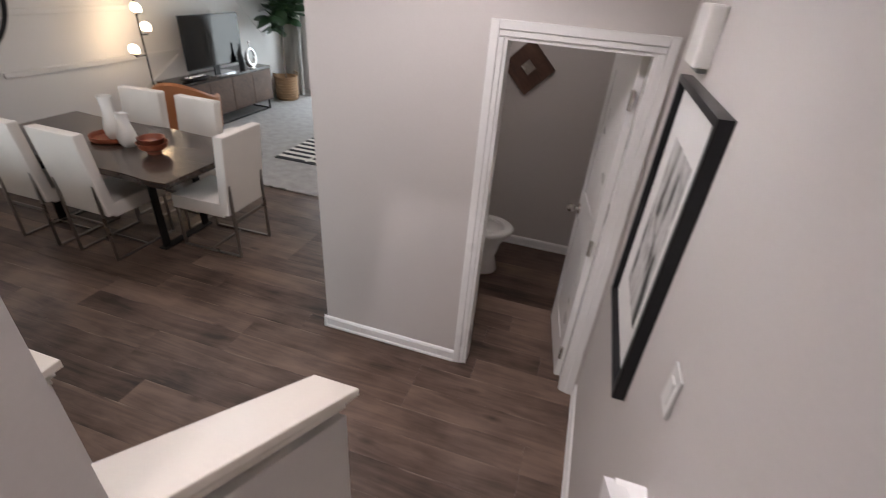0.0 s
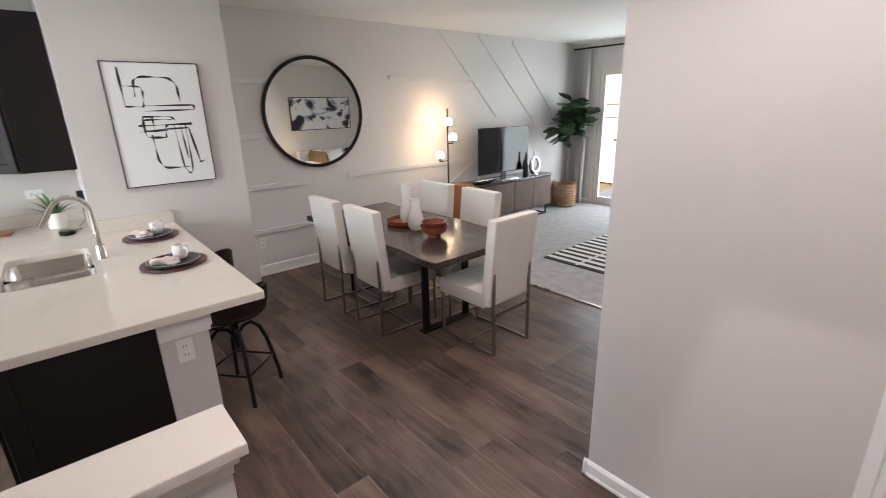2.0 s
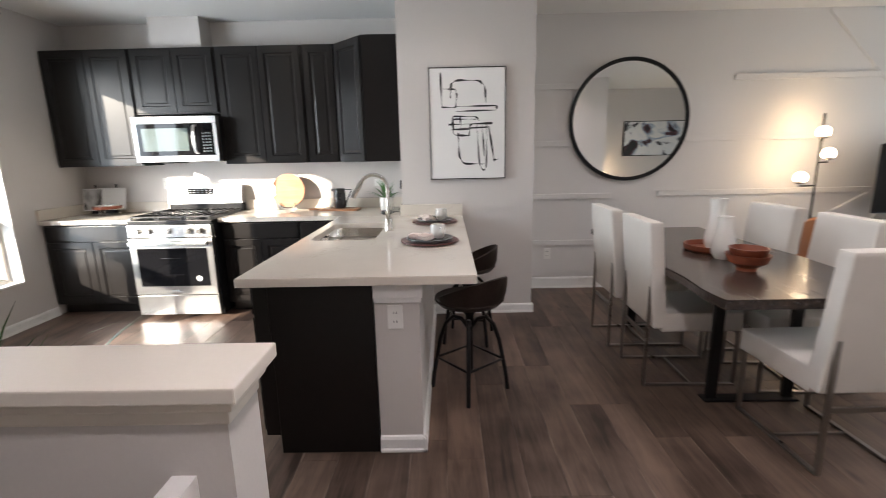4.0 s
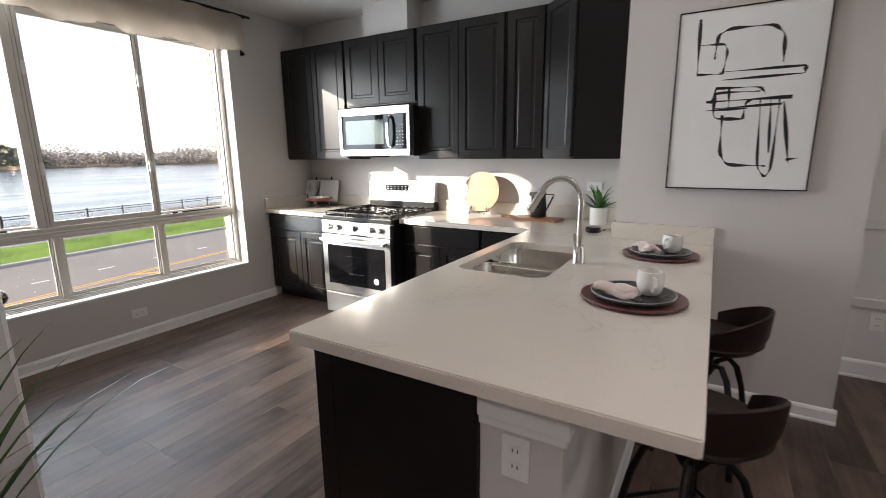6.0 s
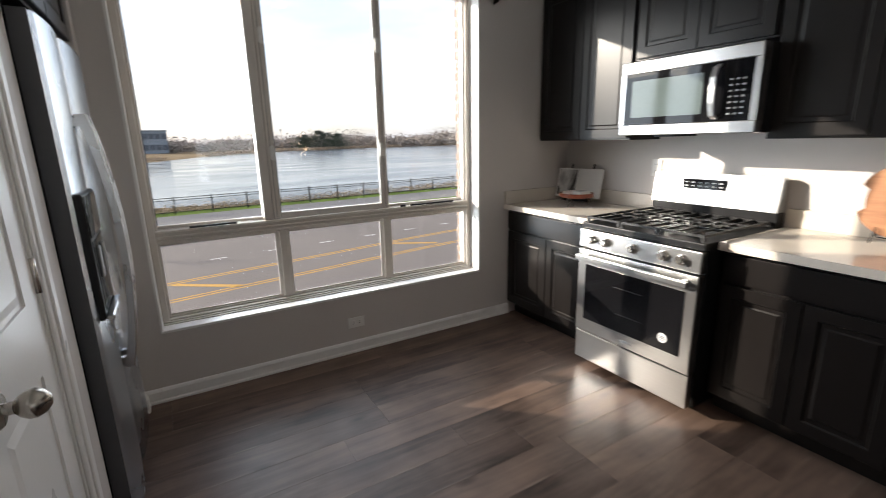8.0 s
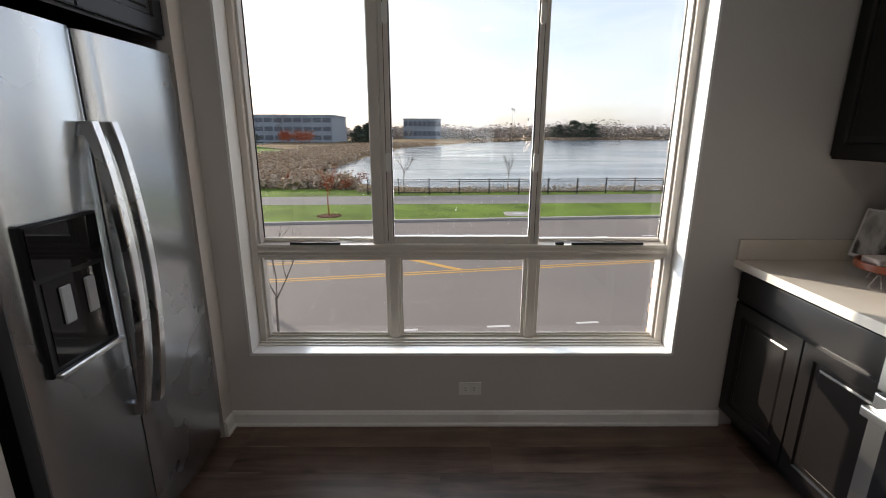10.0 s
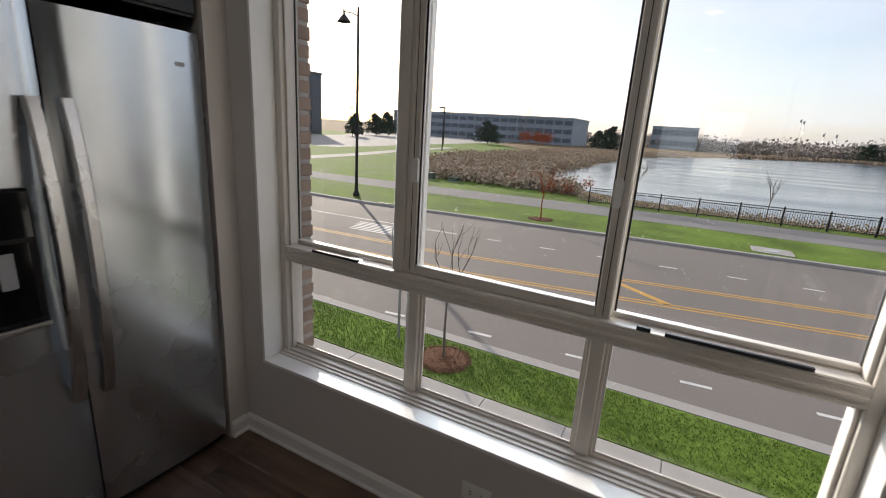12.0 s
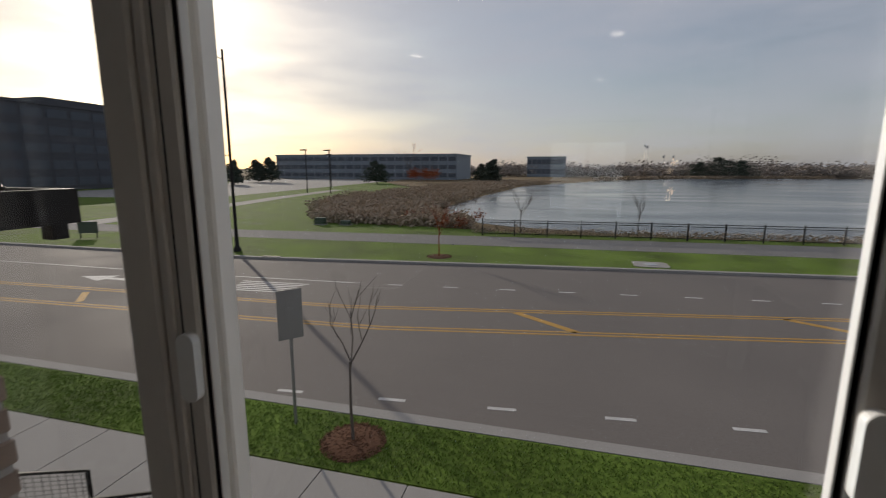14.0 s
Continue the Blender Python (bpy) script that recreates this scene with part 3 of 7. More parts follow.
baseboard(-3.80, YW, -1.24, YW, 1)
baseboard(-1.24, -2.76, -1.24, YW + 0.02, -1)
baseboard(XW, BY1 + 0.02, XW, YB, -1, h=0.12)
baseboard(BX, 0.76, BX, BY1 + 0.02, -1)
baseboard(XW + 0.02, BY1, BX, BY1, 1)
baseboard(PX - 0.02, PY, 0.533, PY, -1)
baseboard(PX, PY - 0.02, PX, RY, 1)
baseboard(RX, 0.60, RX, PY, 1)
baseboard(PX + 0.11, RY, RX, RY, -1)
baseboard(PXW, PYN + 0.02, PXW, -0.899, -1)
baseboard(PXW - 0.02, PYN, -0.50, PYN, 1)
baseboard(XW, YB, -4.02, YB, -1)


def casing(name, axis, at, a0, a1, top, out, w=0.066, t=0.017):
    """Door casing round an opening a0..a1 in a wall plane at 'at'."""
    lo, hi = sorted((at, at + out * t))
    lo2, hi2 = sorted((at, at + out * t * 0.6))
    rows = []
    for p, q, z0, z1, inner in ((a0 - w, a0, 0, top + w, 1), (a1, a1 + w, 0, top + w, -1)):
        mid = p + (q - p) * (0.6 if inner > 0 else 0.4)
        thick, thin = ((p, mid), (mid, q)) if inner > 0 else ((mid, q), (p, mid))
        rows += [(thick, (z0, z1), (lo, hi)), (thin, (z0, top), (lo2, hi2))]
    rows += [((a0 - w * 0.4, a1 + w * 0.4), (top + w * 0.4, top + w), (lo, hi)), ((a0 - w * 0.4, a1 + w * 0.4), (top, top + w * 0.4), (lo2, hi2))]
    bm = bmesh.new()
    for (p, q), (z0, z1), (u0, u1) in rows:
        if axis == "y":
            add_box(bm, p, q, u0, u1, z0, z1)
        else:
            add_box(bm, u0, u1, p, q, z0, z1)
    bmesh.ops.bevel(bm, geom=bm.edges[:], offset=0.003, segments=1, affect="EDGES")
    return setting(name, bm, M_TRIM)


casing("trim_powder_door", "y", PY, 0.60, 1.23, 1.942, -1)
casing("trim_pantry_door", "x", PXW, -1.505, -0.965, 2.04, -1)
setting("trim_powder_jamb", boxes((0.60, 0.615, PY, PY + 0.11, 0, 1.942), (1.215, 1.23, PY, PY + 0.11, 0, 1.942), (0.615, 1.215, PY, PY + 0.11, 1.927, 1.942)), M_TRIM)
setting("trim_pantry_jamb", boxes((PXW, PXW + 0.11, -1.505, -1.492, 0, 2.04), (PXW, PXW + 0.11, -0.978, -0.965, 0, 2.04), (PXW, PXW + 0.11, -1.492, -0.978, 2.027, 2.04)), M_TRIM)

# accent wall battens
SLATS = [(2.07, BY1 + 0.05, 2.25), (1.52, BY1 + 0.05, 2.18), (0.985, BY1 + 0.05, 2.60), (0.495, BY1 + 0.05, 3.6), (2.125, 3.75, 5.17), (1.545, 3.30, 4.70), (1.0, 3.07, 5.25)]


def batten(y0, z0, y1, z1, w=0.055, t=0.02):
    d = Vector((0, y1 - y0, z1 - z0))
    n = Vector((0, -d.z, d.y)).normalized() * w / 2
    bm = bmesh.new()
    vs = []
    for x in (XW, XW + t):
        for p in (Vector((x, y0, z0)) + n, Vector((x, y1, z1)) + n, Vector((x, y1, z1)) - n, Vector((x, y0, z0)) - n):
            vs.append(bm.verts.new(p))
    bm.faces.new(vs[:4])
    bm.faces.new(vs[4:])
    for i in range(4):
        bm.faces.new((vs[i], vs[(i + 1) % 4], vs[4 + (i + 1) % 4], vs[4 + i]))
    bmesh.ops.recalc_face_normals(bm, faces=bm.faces[:])
    bmesh.ops.bevel(bm, geom=bm.edges[:], offset=0.002, segments=1, affect="EDGES")
    return setting("trim_batten", bm, M_ACCENT)


for z, y0, y1 in SLATS:
    batten(y0, z, y1, z)
batten(4.60, 2.735, 5.72, 1.61, t=0.014)
batten(5.33, 2.72, 7.10, 1.06, t=0.014)
batten(6.05, 2.68, 7.35, 1.40, t=0.014)
batten(5.28, 0.97, 4.20, 0.40)
batten(5.95, 1.45, 4.85, 0.10)

# ---------------------------------------------------------------- kitchen window
win = tagged(new("window_1"), "almond vinyl six-pane picture window over the kitchen floor", "window", kind="structure")
YF = -3.02
part("window_return", boxes((WX0, WX0 + 0.012, YF - 0.06, YW + 0.001, WZ0, WZ1), (WX1 - 0.012, WX1, YF - 0.06, YW + 0.001, WZ0, WZ1), (WX0, WX1, YF - 0.06, YW + 0.001, WZ1 - 0.012, WZ1)), M_TRIM, win)
part("window_sill", boxes((WX0, WX1, YF - 0.05, YW + 0.004, WZ0 - 0.01, WZ0 + 0.006), bevel=0.002), M_TRIM, win)
FX0, FX1 = WX0 + 0.012, WX1 - 0.012
part("window_frame", boxes((FX0, FX0 + 0.035, YF - 0.05, YF + 0.05, WZ0, WZ1), (FX1 - 0.035, FX1, YF - 0.05, YF + 0.05, WZ0, WZ1), (FX0 + 0.035, FX1 - 0.035, YF - 0.012, YF + 0.045, WZ0, WZ0 + 0.028),
                           (FX0 + 0.035, FX1 - 0.035, YF - 0.05, YF + 0.045, WZ1 - 0.05, WZ1), bevel=0.003), M_VINYL, win)
part("transom", boxes((FX0 + 0.035, FX1 - 0.035, YF - 0.010, YF + 0.052, 0.885, 0.955), (FX0 + 0.035, FX1 - 0.035, YF + 0.03, YF + 0.062, 0.91, 0.925), (FX0 + 0.035, -2.80, YF - 0.045, YF - 0.012, 0.925, 0.955), (-2.10, FX1 - 0.035, YF - 0.045, YF - 0.012, 0.925, 0.955), bevel=0.004), M_VINYL, win)
part("mullion", boxes((-2.115, -2.068, YF - 0.04, YF + 0.03, WZ0 + 0.028, 0.885), bevel=0.003), M_VINYL, win)
part("mullion", boxes((-2.828, -2.781, YF - 0.04, YF + 0.03, WZ0 + 0.028, 0.885), bevel=0.003), M_VINYL, win)
for x0, x1 in ((-2.068, -1.40), (-2.781, -2.115), (-3.485, -2.828)):
    p0 = part("pane", boxes((x0, x1, YF - 0.008, YF - 0.002, WZ0 + 0.02, 0.89)), M_GLASS, win)
    p0.visible_shadow = False
    part("gasket", boxes((x0, x0 + 0.004, YF - 0.001, YF + 0.004, 0.44, 0.885), (x1 - 0.004, x1, YF - 0.001, YF + 0.004, 0.44, 0.885), (x0, x1, YF - 0.001, YF + 0.004, 0.88, 0.885), (x0, x1, YF - 0.001, YF + 0.004, 0.437, 0.441)), M_GASKET, win)
    for k, (e, dy) in enumerate(((0.0, 0.016), (0.010, 0.007))):
        xa, xb, za, zb = x0 + e, x1 - e, WZ0 + 0.028 + e, 0.885 - e
        part("glazing_bead", boxes((xa, xa + 0.011, YF, YF + dy, za, zb), (xb - 0.011, xb, YF, YF + dy, za, zb), (xa + 0.011, xb - 0.011, YF, YF + dy, za, za + 0.011), (xa + 0.011, xb - 0.011, YF, YF + dy, zb - 0.011, zb), bevel=0.0015), M_VINYL, win)
part("sill_step", boxes((FX0 + 0.002, FX1 - 0.002, YF + 0.045, YF + 0.062, WZ0 + 0.006, WZ0 + 0.019), (FX0 + 0.002, FX1 - 0.002, YF + 0.062, YF + 0.080, WZ0 + 0.006, WZ0 + 0.012), bevel=0.0015), M_VINYL, win)
for x0, x1 in ((FX0 + 0.035, FX0 + 0.047), (FX1 - 0.047, FX1 - 0.035)):
    part("frame_step", boxes((x0, x1, YF - 0.03, YF + 0.028, WZ0 + 0.028, WZ1 - 0.05), bevel=0.002), M_VINYL, win)
part("transom_ridge", boxes((FX0 + 0.047, FX1 - 0.047, YF + 0.052, YF + 0.057, 0.893, 0.900), (FX0 + 0.047, FX1 - 0.047, YF + 0.052, YF + 0.057, 0.938, 0.946), bevel=0.001), M_VINYL, win)
# upper lights: two outer fixed sashes, one inner sliding sash
for x0, x1, dy in ((-2.09, -1.40, -0.03), (-3.485, -2.81, -0.03), (-2.828, -2.045, 0.015)):
    w = 0.022 if dy < 0 else 0.047
    y0, y1 = YF + dy - 0.016, YF + dy + 0.016
    sash = part("sash", boxes((x0, x0 + w, y0, y1, 0.957, WZ1 - 0.05), (x1 - w, x1, y0, y1, 0.957, WZ1 - 0.05), (x0 + w, x1 - w, y0, y1, 0.957, 0.957 + w * 0.8), (x0 + w, x1 - w, y0, y1, WZ1 - 0.05 - w, WZ1 - 0.05), bevel=0.003), M_VINYL, win)
    gp = part("pane", boxes((x0 + w, x1 - w, YF + dy - 0.014, YF + dy - 0.008, 0.957 + w * 0.8, WZ1 - 0.05 - w)), M_GLASS, sash)
    gp.visible_shadow = False
    g = 0.006
    part("gasket", boxes((x0 + w, x0 + w + g, YF + dy + 0.003, YF + dy + 0.009, 0.975, WZ1 - 0.06), (x1 - w - g, x1 - w, YF + dy + 0.003, YF + dy + 0.009, 0.975, WZ1 - 0.06)), M_GASKET, sash)
part("mullion", boxes((-2.044, -1.992, YF - 0.044, YF + 0.04, 0.957, WZ1 - 0.05), bevel=0.004), M_VINYL, win)
for x0, x1 in ((-2.062, -2.048), (-2.825, -2.811)):
    part("stile_cover", boxes((x0, x1, YF + 0.031, YF + 0.037, 0.96, WZ1 - 0.052), bevel=0.0015), M_VINYL, win)
# thin black strips on the stiles, painting the shade inside their grooves
for xg in (-2.069, -2.804):
    part("groove_shade_strip", boxes((xg - 0.0012, xg + 0.0012, YF + 0.0305, YF + 0.0318, 0.97, WZ1 - 0.055)), M_GASKET, win)
for xa, xb in ((-2.099, -2.092), (-2.781, -2.774)):
    part("glazing_bead", boxes((xa, xb, YF + 0.010, YF + 0.024, 0.985, WZ1 - 0.09), bevel=0.0015), M_VINYL, win)
for x, tilt in ((-2.080, 1), (-2.793, -1)):
    for z in (1.36, 2.02):
        lt_ = part("window_latch", prism(rounded_rect(-0.013, 0.013, -0.045, 0.045, 0.012), 0.0, 0.012), M_PLASTIC, win)
        lt_.matrix_basis = pose(x, YF + 0.043, z, 90, 0, 0)
        lv = bmesh.new()
        tube([(0.002, 0.030, 0.010), (0.004 * tilt, 0.014, 0.024), (0.005 * tilt, -0.008, 0.029), (0.003 * tilt, -0.030, 0.026), (0.0, -0.041, 0.018)], 0.0095, 10, lv, taper=0.007)
        part("lever", lv, M_PLASTIC, lt_).matrix_basis = pose(0, 0, 0)
part("weep_cover", boxes((-1.83, -1.58, YF + 0.045, YF + 0.056, 0.957, 0.968)), M_GASKET, win)
part("weep_cover", boxes((-3.35, -2.99, YF + 0.045, YF + 0.056, 0.957, 0.968)), M_GASKET, win)
part("weep_cover", boxes((-2.95, -2.91, YF + 0.045, YF + 0.056, 0.957, 0.97)), M_GASKET, win)

# valance on a rod
vb = bmesh.new()
nx = 96
top, bot = [], []
for i in range(nx + 1):
    u = i / nx
    x = -3.64 + u * 2.40
    y = YW + 0.075 + 0.018 * math.sin(u * 44)
    zb = 2.335 + 0.022 * math.sin(u * 30) + 0.01 * math.sin(u * 71)
    top.append(vb.verts.new((x, YW + 0.07 + 0.010 * math.sin(u * 44), 2.655)))
    bot.append(vb.verts.new((x, y, zb)))
for i in range(nx):
    f = vb.faces.new((top[i], top[i + 1], bot[i + 1], bot[i]))
    f.smooth = True
s0 = [vb.verts.new((-3.64, YW + 0.003, 2.655)), vb.verts.new((-3.64, YW + 0.003, 2.325))]
vb.faces.new((top[0], bot[0], s0[1], s0[0]))
bmesh.ops.solidify(vb, geom=vb.faces[:], thickness=0.006)
val = thing("window_valance", pose(0, 0, 0), "cream linen valance with a wavy hem on a black rod", "valance")
part("cloth", vb, M_VALANCE, val)
part("rod", tube([(-3.72, YW + 0.07, 2.66), (-1.24, YW + 0.07, 2.66)], 0.011), M_BLACKMETAL, val)
for x in (-3.68, -1.30):
    part("bracket", tube([(x, YW, 2.66), (x, YW + 0.07, 2.66)], 0.008), M_BLACKMETAL, val)

# ---------------------------------------------------------------- kitchen
def panel_door(w, h, t=0.02, rail=0.058, rec=0.009):
    """Recessed-panel door in the local y-z plane, front towards +x, lower corner at the origin."""
    bm = bmesh.new()
    add_box(bm, 0, t, 0, w, 0, h)
    bmesh.ops.recalc_face_normals(bm, faces=bm.faces[:])
    f = max(bm.faces, key=lambda q: q.calc_center_median().x)
    for th, dp in ((rail, 0.0), (0.006, -rec), (0.018, 0.0), (0.008, 0.004)):
        bmesh.ops.inset_region(bm, faces=[f], thickness=th, depth=0.0, use_even_offset=True)
        bmesh.ops.translate(bm, verts=list(f.verts), vec=(dp, 0, 0))
    outer = [e for e in bm.edges if all(abs(v.co.x - t) < 1e-6 and (min(v.co.y, w - v.co.y) < 1e-6 or min(v.co.z, h - v.co.z) < 1e-6) for v in e.verts)]
    bmesh.ops.bevel(bm, geom=outer, offset=0.003, segments=2, affect="EDGES")
    return bm


def cabinet(name, label, m, w, d, h, doors, drawer=0.0, toe=0.0, group="", body=None):
    """Body w (y) x d (x) x h, back at x = 0, doors on the +x side."""
    c = thing(name, m, label, "cabinet", group)
    bs = list(body) if body else [(0.0, d, 0.0, w, toe, h)]
    if toe:
        bs.append((0.0, d - 0.07, 0.002, w - 0.002, 0.0, toe))
    part("body", boxes(*bs, bevel=0.001), M_CAB, c)
    g = 0.012
    if drawer:
        part("drawer_front", boxes((d, d + 0.02, g, w - g, h - drawer, h - 0.02), bevel=0.003, seg=2), M_CAB, c)
        hz = h - drawer - 0.016
    else:
        hz = h - 0.012
    z0 = toe + 0.012
    dw = (w - 2 * g - 0.004 * (doors - 1)) / doors
    for i in range(doors):
        o = part("door", panel_door(dw, hz - z0), M_CAB, c)
        o.matrix_basis = pose(d, g + i * (dw + 0.004), z0)
    return c


UP = "upper kitchen cabinets"
UZ, UH, UD = 1.390, 1.060, 0.31
UL = "tall espresso wall cabinet with recessed-panel doors"
cabinet("wall_cabinet", UL, pose(XW, YW + 0.005, UZ), 0.835, UD, UH, 2, group=UP)
cabinet("wall_cabinet", "short espresso wall cabinet above the microwave", pose(XW, -2.015, 1.862), 0.785, UD, UZ + UH - 1.862, 2, group=UP)
cabinet("wall_cabinet", UL, pose(XW, -1.225, UZ), 0.800, UD, UH, 2, group=UP)
cabinet("wall_cabinet", "narrow espresso wall cabinet with one door", pose(XW, -0.420, UZ), 0.300, UD, UH, 1, group=UP)
cc = thing("corner_cabinet", pose(XW, -0.115, UZ), "espresso diagonal corner wall cabinet beside the picture column", "cabinet", UP)
part("body", prism([(0, 0), (UD, 0), (UD + 0.30, 0.30), (UD + 0.30, 0.61), (0, 0.61)], 0, UH), M_CAB, cc)
dl = math.hypot(0.30, 0.30)
dd = part("door", panel_door(dl - 0.024, UH - 0.024), M_CAB, cc)
dd.matrix_basis = pose(UD + 0.008, 0.010, 0.012, 0, 0, -math.degrees(math.atan2(0.30, 0.30)))

BASE = "base kitchen cabinets"
cabinet("base_cabinet", "espresso base cabinet with drawer and two doors by the window wall", pose(XW, YW + 0.004, 0), 0.888, 0.615, 0.875, 2, 0.155, 0.1, BASE)
cabinet("base_cabinet", "espresso base cabinet with drawer and two doors beside the range", pose(XW, -1.195, 0), 0.72, 0.615, 0.875, 2, 0.155, 0.1, BASE)
cabinet("base_cabinet", "espresso blind corner base cabinet", pose(XW, -0.472, 0), 0.40, 0.615, 0.875, 1, 0.155, 0.1, BASE)
pen = cabinet("base_cabinet", "espresso peninsula sink cabinet with plain end panel", pose(-3.70, 0.545, 0, 0, 0, -90), 2.01, 0.56, 0.875, 4, 0.155, 0.1, BASE,
              [(0, 0.56, 0, 0.41, 0.1, 0.875), (0, 0.56, 1.19, 2.01, 0.1, 0.875), (0, 0.56, 0.41, 1.19, 0.1, 0.62), (0, 0.10, 0.41, 1.19, 0.62, 0.875), (0.552, 0.56, 0.41, 1.19, 0.62, 0.875)])
part("end_panel", boxes((0.0, 0.49, 2.011, 2.028, 0.0, 0.872), (0.49, 0.56, 2.011, 2.028, 0.10, 0.872), bevel=0.002), M_CAB, pen)

# knee wall behind the peninsula cabinets
setting("knee_wall", boxes((BX + 0.001, -1.685, 0.548, 0.758, 0, 0.872)), M_WALL)
setting("trim_knee_wall", boxes((-1.72, -1.666, 0.547, 0.776, 0.80, 0.873), (-1.71, -1.674, 0.5475, 0.769, 0.775, 0.80), bevel=0.004, seg=2), M_TRIM)
baseboard(-1.685, 0.548, -1.685, 0.758 + 0.02, -1)
baseboard(BX, 0.758, -1.665, 0.758, 1)

# worktops
def bowl(x0, x1, y0, y1, depth, r=0.06):
    """Open sink bowl with rounded corners and floor."""
    bm = bmesh.new()
    rings = []
    for e, z in ((0.0, 0.0), (0.0, -0.03), (0.008, -depth + 0.04), (0.025, -depth + 0.012), (0.06, -depth)):
        pts = []
        rr = max(r - e * 0.3, 0.02)
        for cx, cy, a in ((x1 - e - rr, y1 - e - rr, 0), (x0 + e + rr, y1 - e - rr, 90), (x0 + e + rr, y0 + e + rr, 180), (x1 - e - rr, y0 + e + rr, 270)):
            pts += arc(cx, cy, rr, radians(a), radians(a + 90), 5)
        rings.append([bm.verts.new((x, y, z)) for x, y in pts])
    for a, b in zip(rings, rings[1:]):
        for i in range(len(a)):
            f = bm.faces.new((a[i], a[(i + 1) % len(a)], b[(i + 1) % len(a)], b[i]))
            f.smooth = True
    bm.faces.new(rings[-1])
    bmesh.ops.recalc_face_normals(bm, faces=bm.faces[:])
    bmesh.ops.reverse_faces(bm, faces=bm.faces[:])
    return bm


SX0, SX1, SY0, SY1 = -3.27, -2.545, 0.0, 0.42
ZT0, ZT1 = 0.875, 0.914
CF = -3.752


def slab_with_hole(outer, hole, z0, z1):
    """A worktop with one opening, joined between two matched rings."""
    bm = bmesh.new()
    rects = hole
    lo, hi = [], []
    for ring in (outer, rects):
        lo.append([bm.verts.new((x, y, z0)) for x, y in ring])
        hi.append([bm.verts.new((x, y, z1)) for x, y in ring])
    n = len(outer)
    for i in range(n):
        j = (i + 1) % n
        bm.faces.new((hi[0][i], hi[0][j], hi[1][j], hi[1][i]))
        bm.faces.new((lo[0][j], lo[0][i], lo[1][i], lo[1][j]))
        bm.faces.new((lo[0][i], lo[0][j], hi[0][j], hi[0][i]))
        bm.faces.new((lo[1][j], lo[1][i], hi[1][i], hi[1][j]))
    bmesh.ops.recalc_face_normals(bm, faces=bm.faces[:])
    return bm


hole = rounded_rect(SX0, SX1, SY0, SY1, 0.06)
outer = []
PX0, PX1, PY0, PY1 = BX + 0.001, -1.626, -0.072, 1.028
cxm, cym = (SX0 + SX1) / 2, (SY0 + SY1) / 2
cr_ = 0.012
ocorn = rounded_rect(PX0, PX1, PY0, PY1, cr_)
outer = ocorn
pen_bm = slab_with_hole(outer, hole, ZT0, ZT1)
top_edges = [e for e in pen_bm.edges if all(abs(v.co.z - ZT1) < 1e-6 for v in e.verts) and len(e.link_faces) == 2 and any(abs(f.normal.z) < 0.1 for f in e.link_faces)]
bmesh.ops.bevel(pen_bm, geom=top_edges, offset=0.004, segments=2, affect="EDGES")
ct = thing("worktop", pose(0, 0, 0), "cream quartz worktop with backsplash upstand and peninsula overhang", "worktop")
part("peninsula_slab", pen_bm, M_QUARTZ, ct)
part("slab", boxes((XW, CF, YW, -1.968, ZT0, ZT1), bevel=0.003, seg=2), M_QUARTZ, ct)
part("slab", boxes((XW, CF, -1.198, -0.072, ZT0, ZT1), (XW, BX, -0.0722, BY0, ZT0, ZT1)), M_QUARTZ, ct)
part("upstand", boxes((XW, XW + 0.02, YW + 0.02, -1.968, ZT1, ZT1 + 0.10), bevel=0.002), M_QUARTZ, ct)
part("upstand", boxes((XW, CF - 0.005, YW, YW + 0.02, ZT1, ZT1 + 0.10), bevel=0.002), M_QUARTZ, ct)
part("upstand", boxes((XW, XW + 0.02, -1.198, BY0 - 0.02, ZT1, ZT1 + 0.10), bevel=0.002), M_QUARTZ, ct)
part("upstand", boxes((XW, BX, BY0 - 0.02, BY0, ZT1, ZT1 + 0.10), bevel=0.002), M_QUARTZ, ct)
part("upstand", boxes((BX, BX + 0.02, BY0 - 0.02, PY1, ZT1, ZT1 + 0.10), bevel=0.002), M_QUARTZ, ct)
snk = thing("kitchen_sink", pose(0, 0, ZT0), "double-bowl undermount stainless sink", "sink")
XD = (SX0 + SX1) / 2 + 0.02
part("bowl", bowl(SX0 - 0.005, XD - 0.012, SY0 - 0.005, SY1 + 0.005, 0.20), M_SINK, snk)
part("bowl", bowl(XD + 0.012, SX1 + 0.005, SY0 - 0.005, SY1 + 0.005, 0.20), M_SINK, snk)
part("divider", boxes((XD - 0.016, XD + 0.016, SY0 - 0.004, SY1 + 0.004, -0.045, -0.012), bevel=0.007, seg=3), M_SINK, snk)
for x in ((SX0 + XD) / 2, (SX1 + XD) / 2):
    part("drain", lathe([(0, -0.190), (0.028, -0.190), (0.04, -0.196), (0.042, -0.199)], 20, at=(x, 0.21, 0)), M_CHROME, snk)

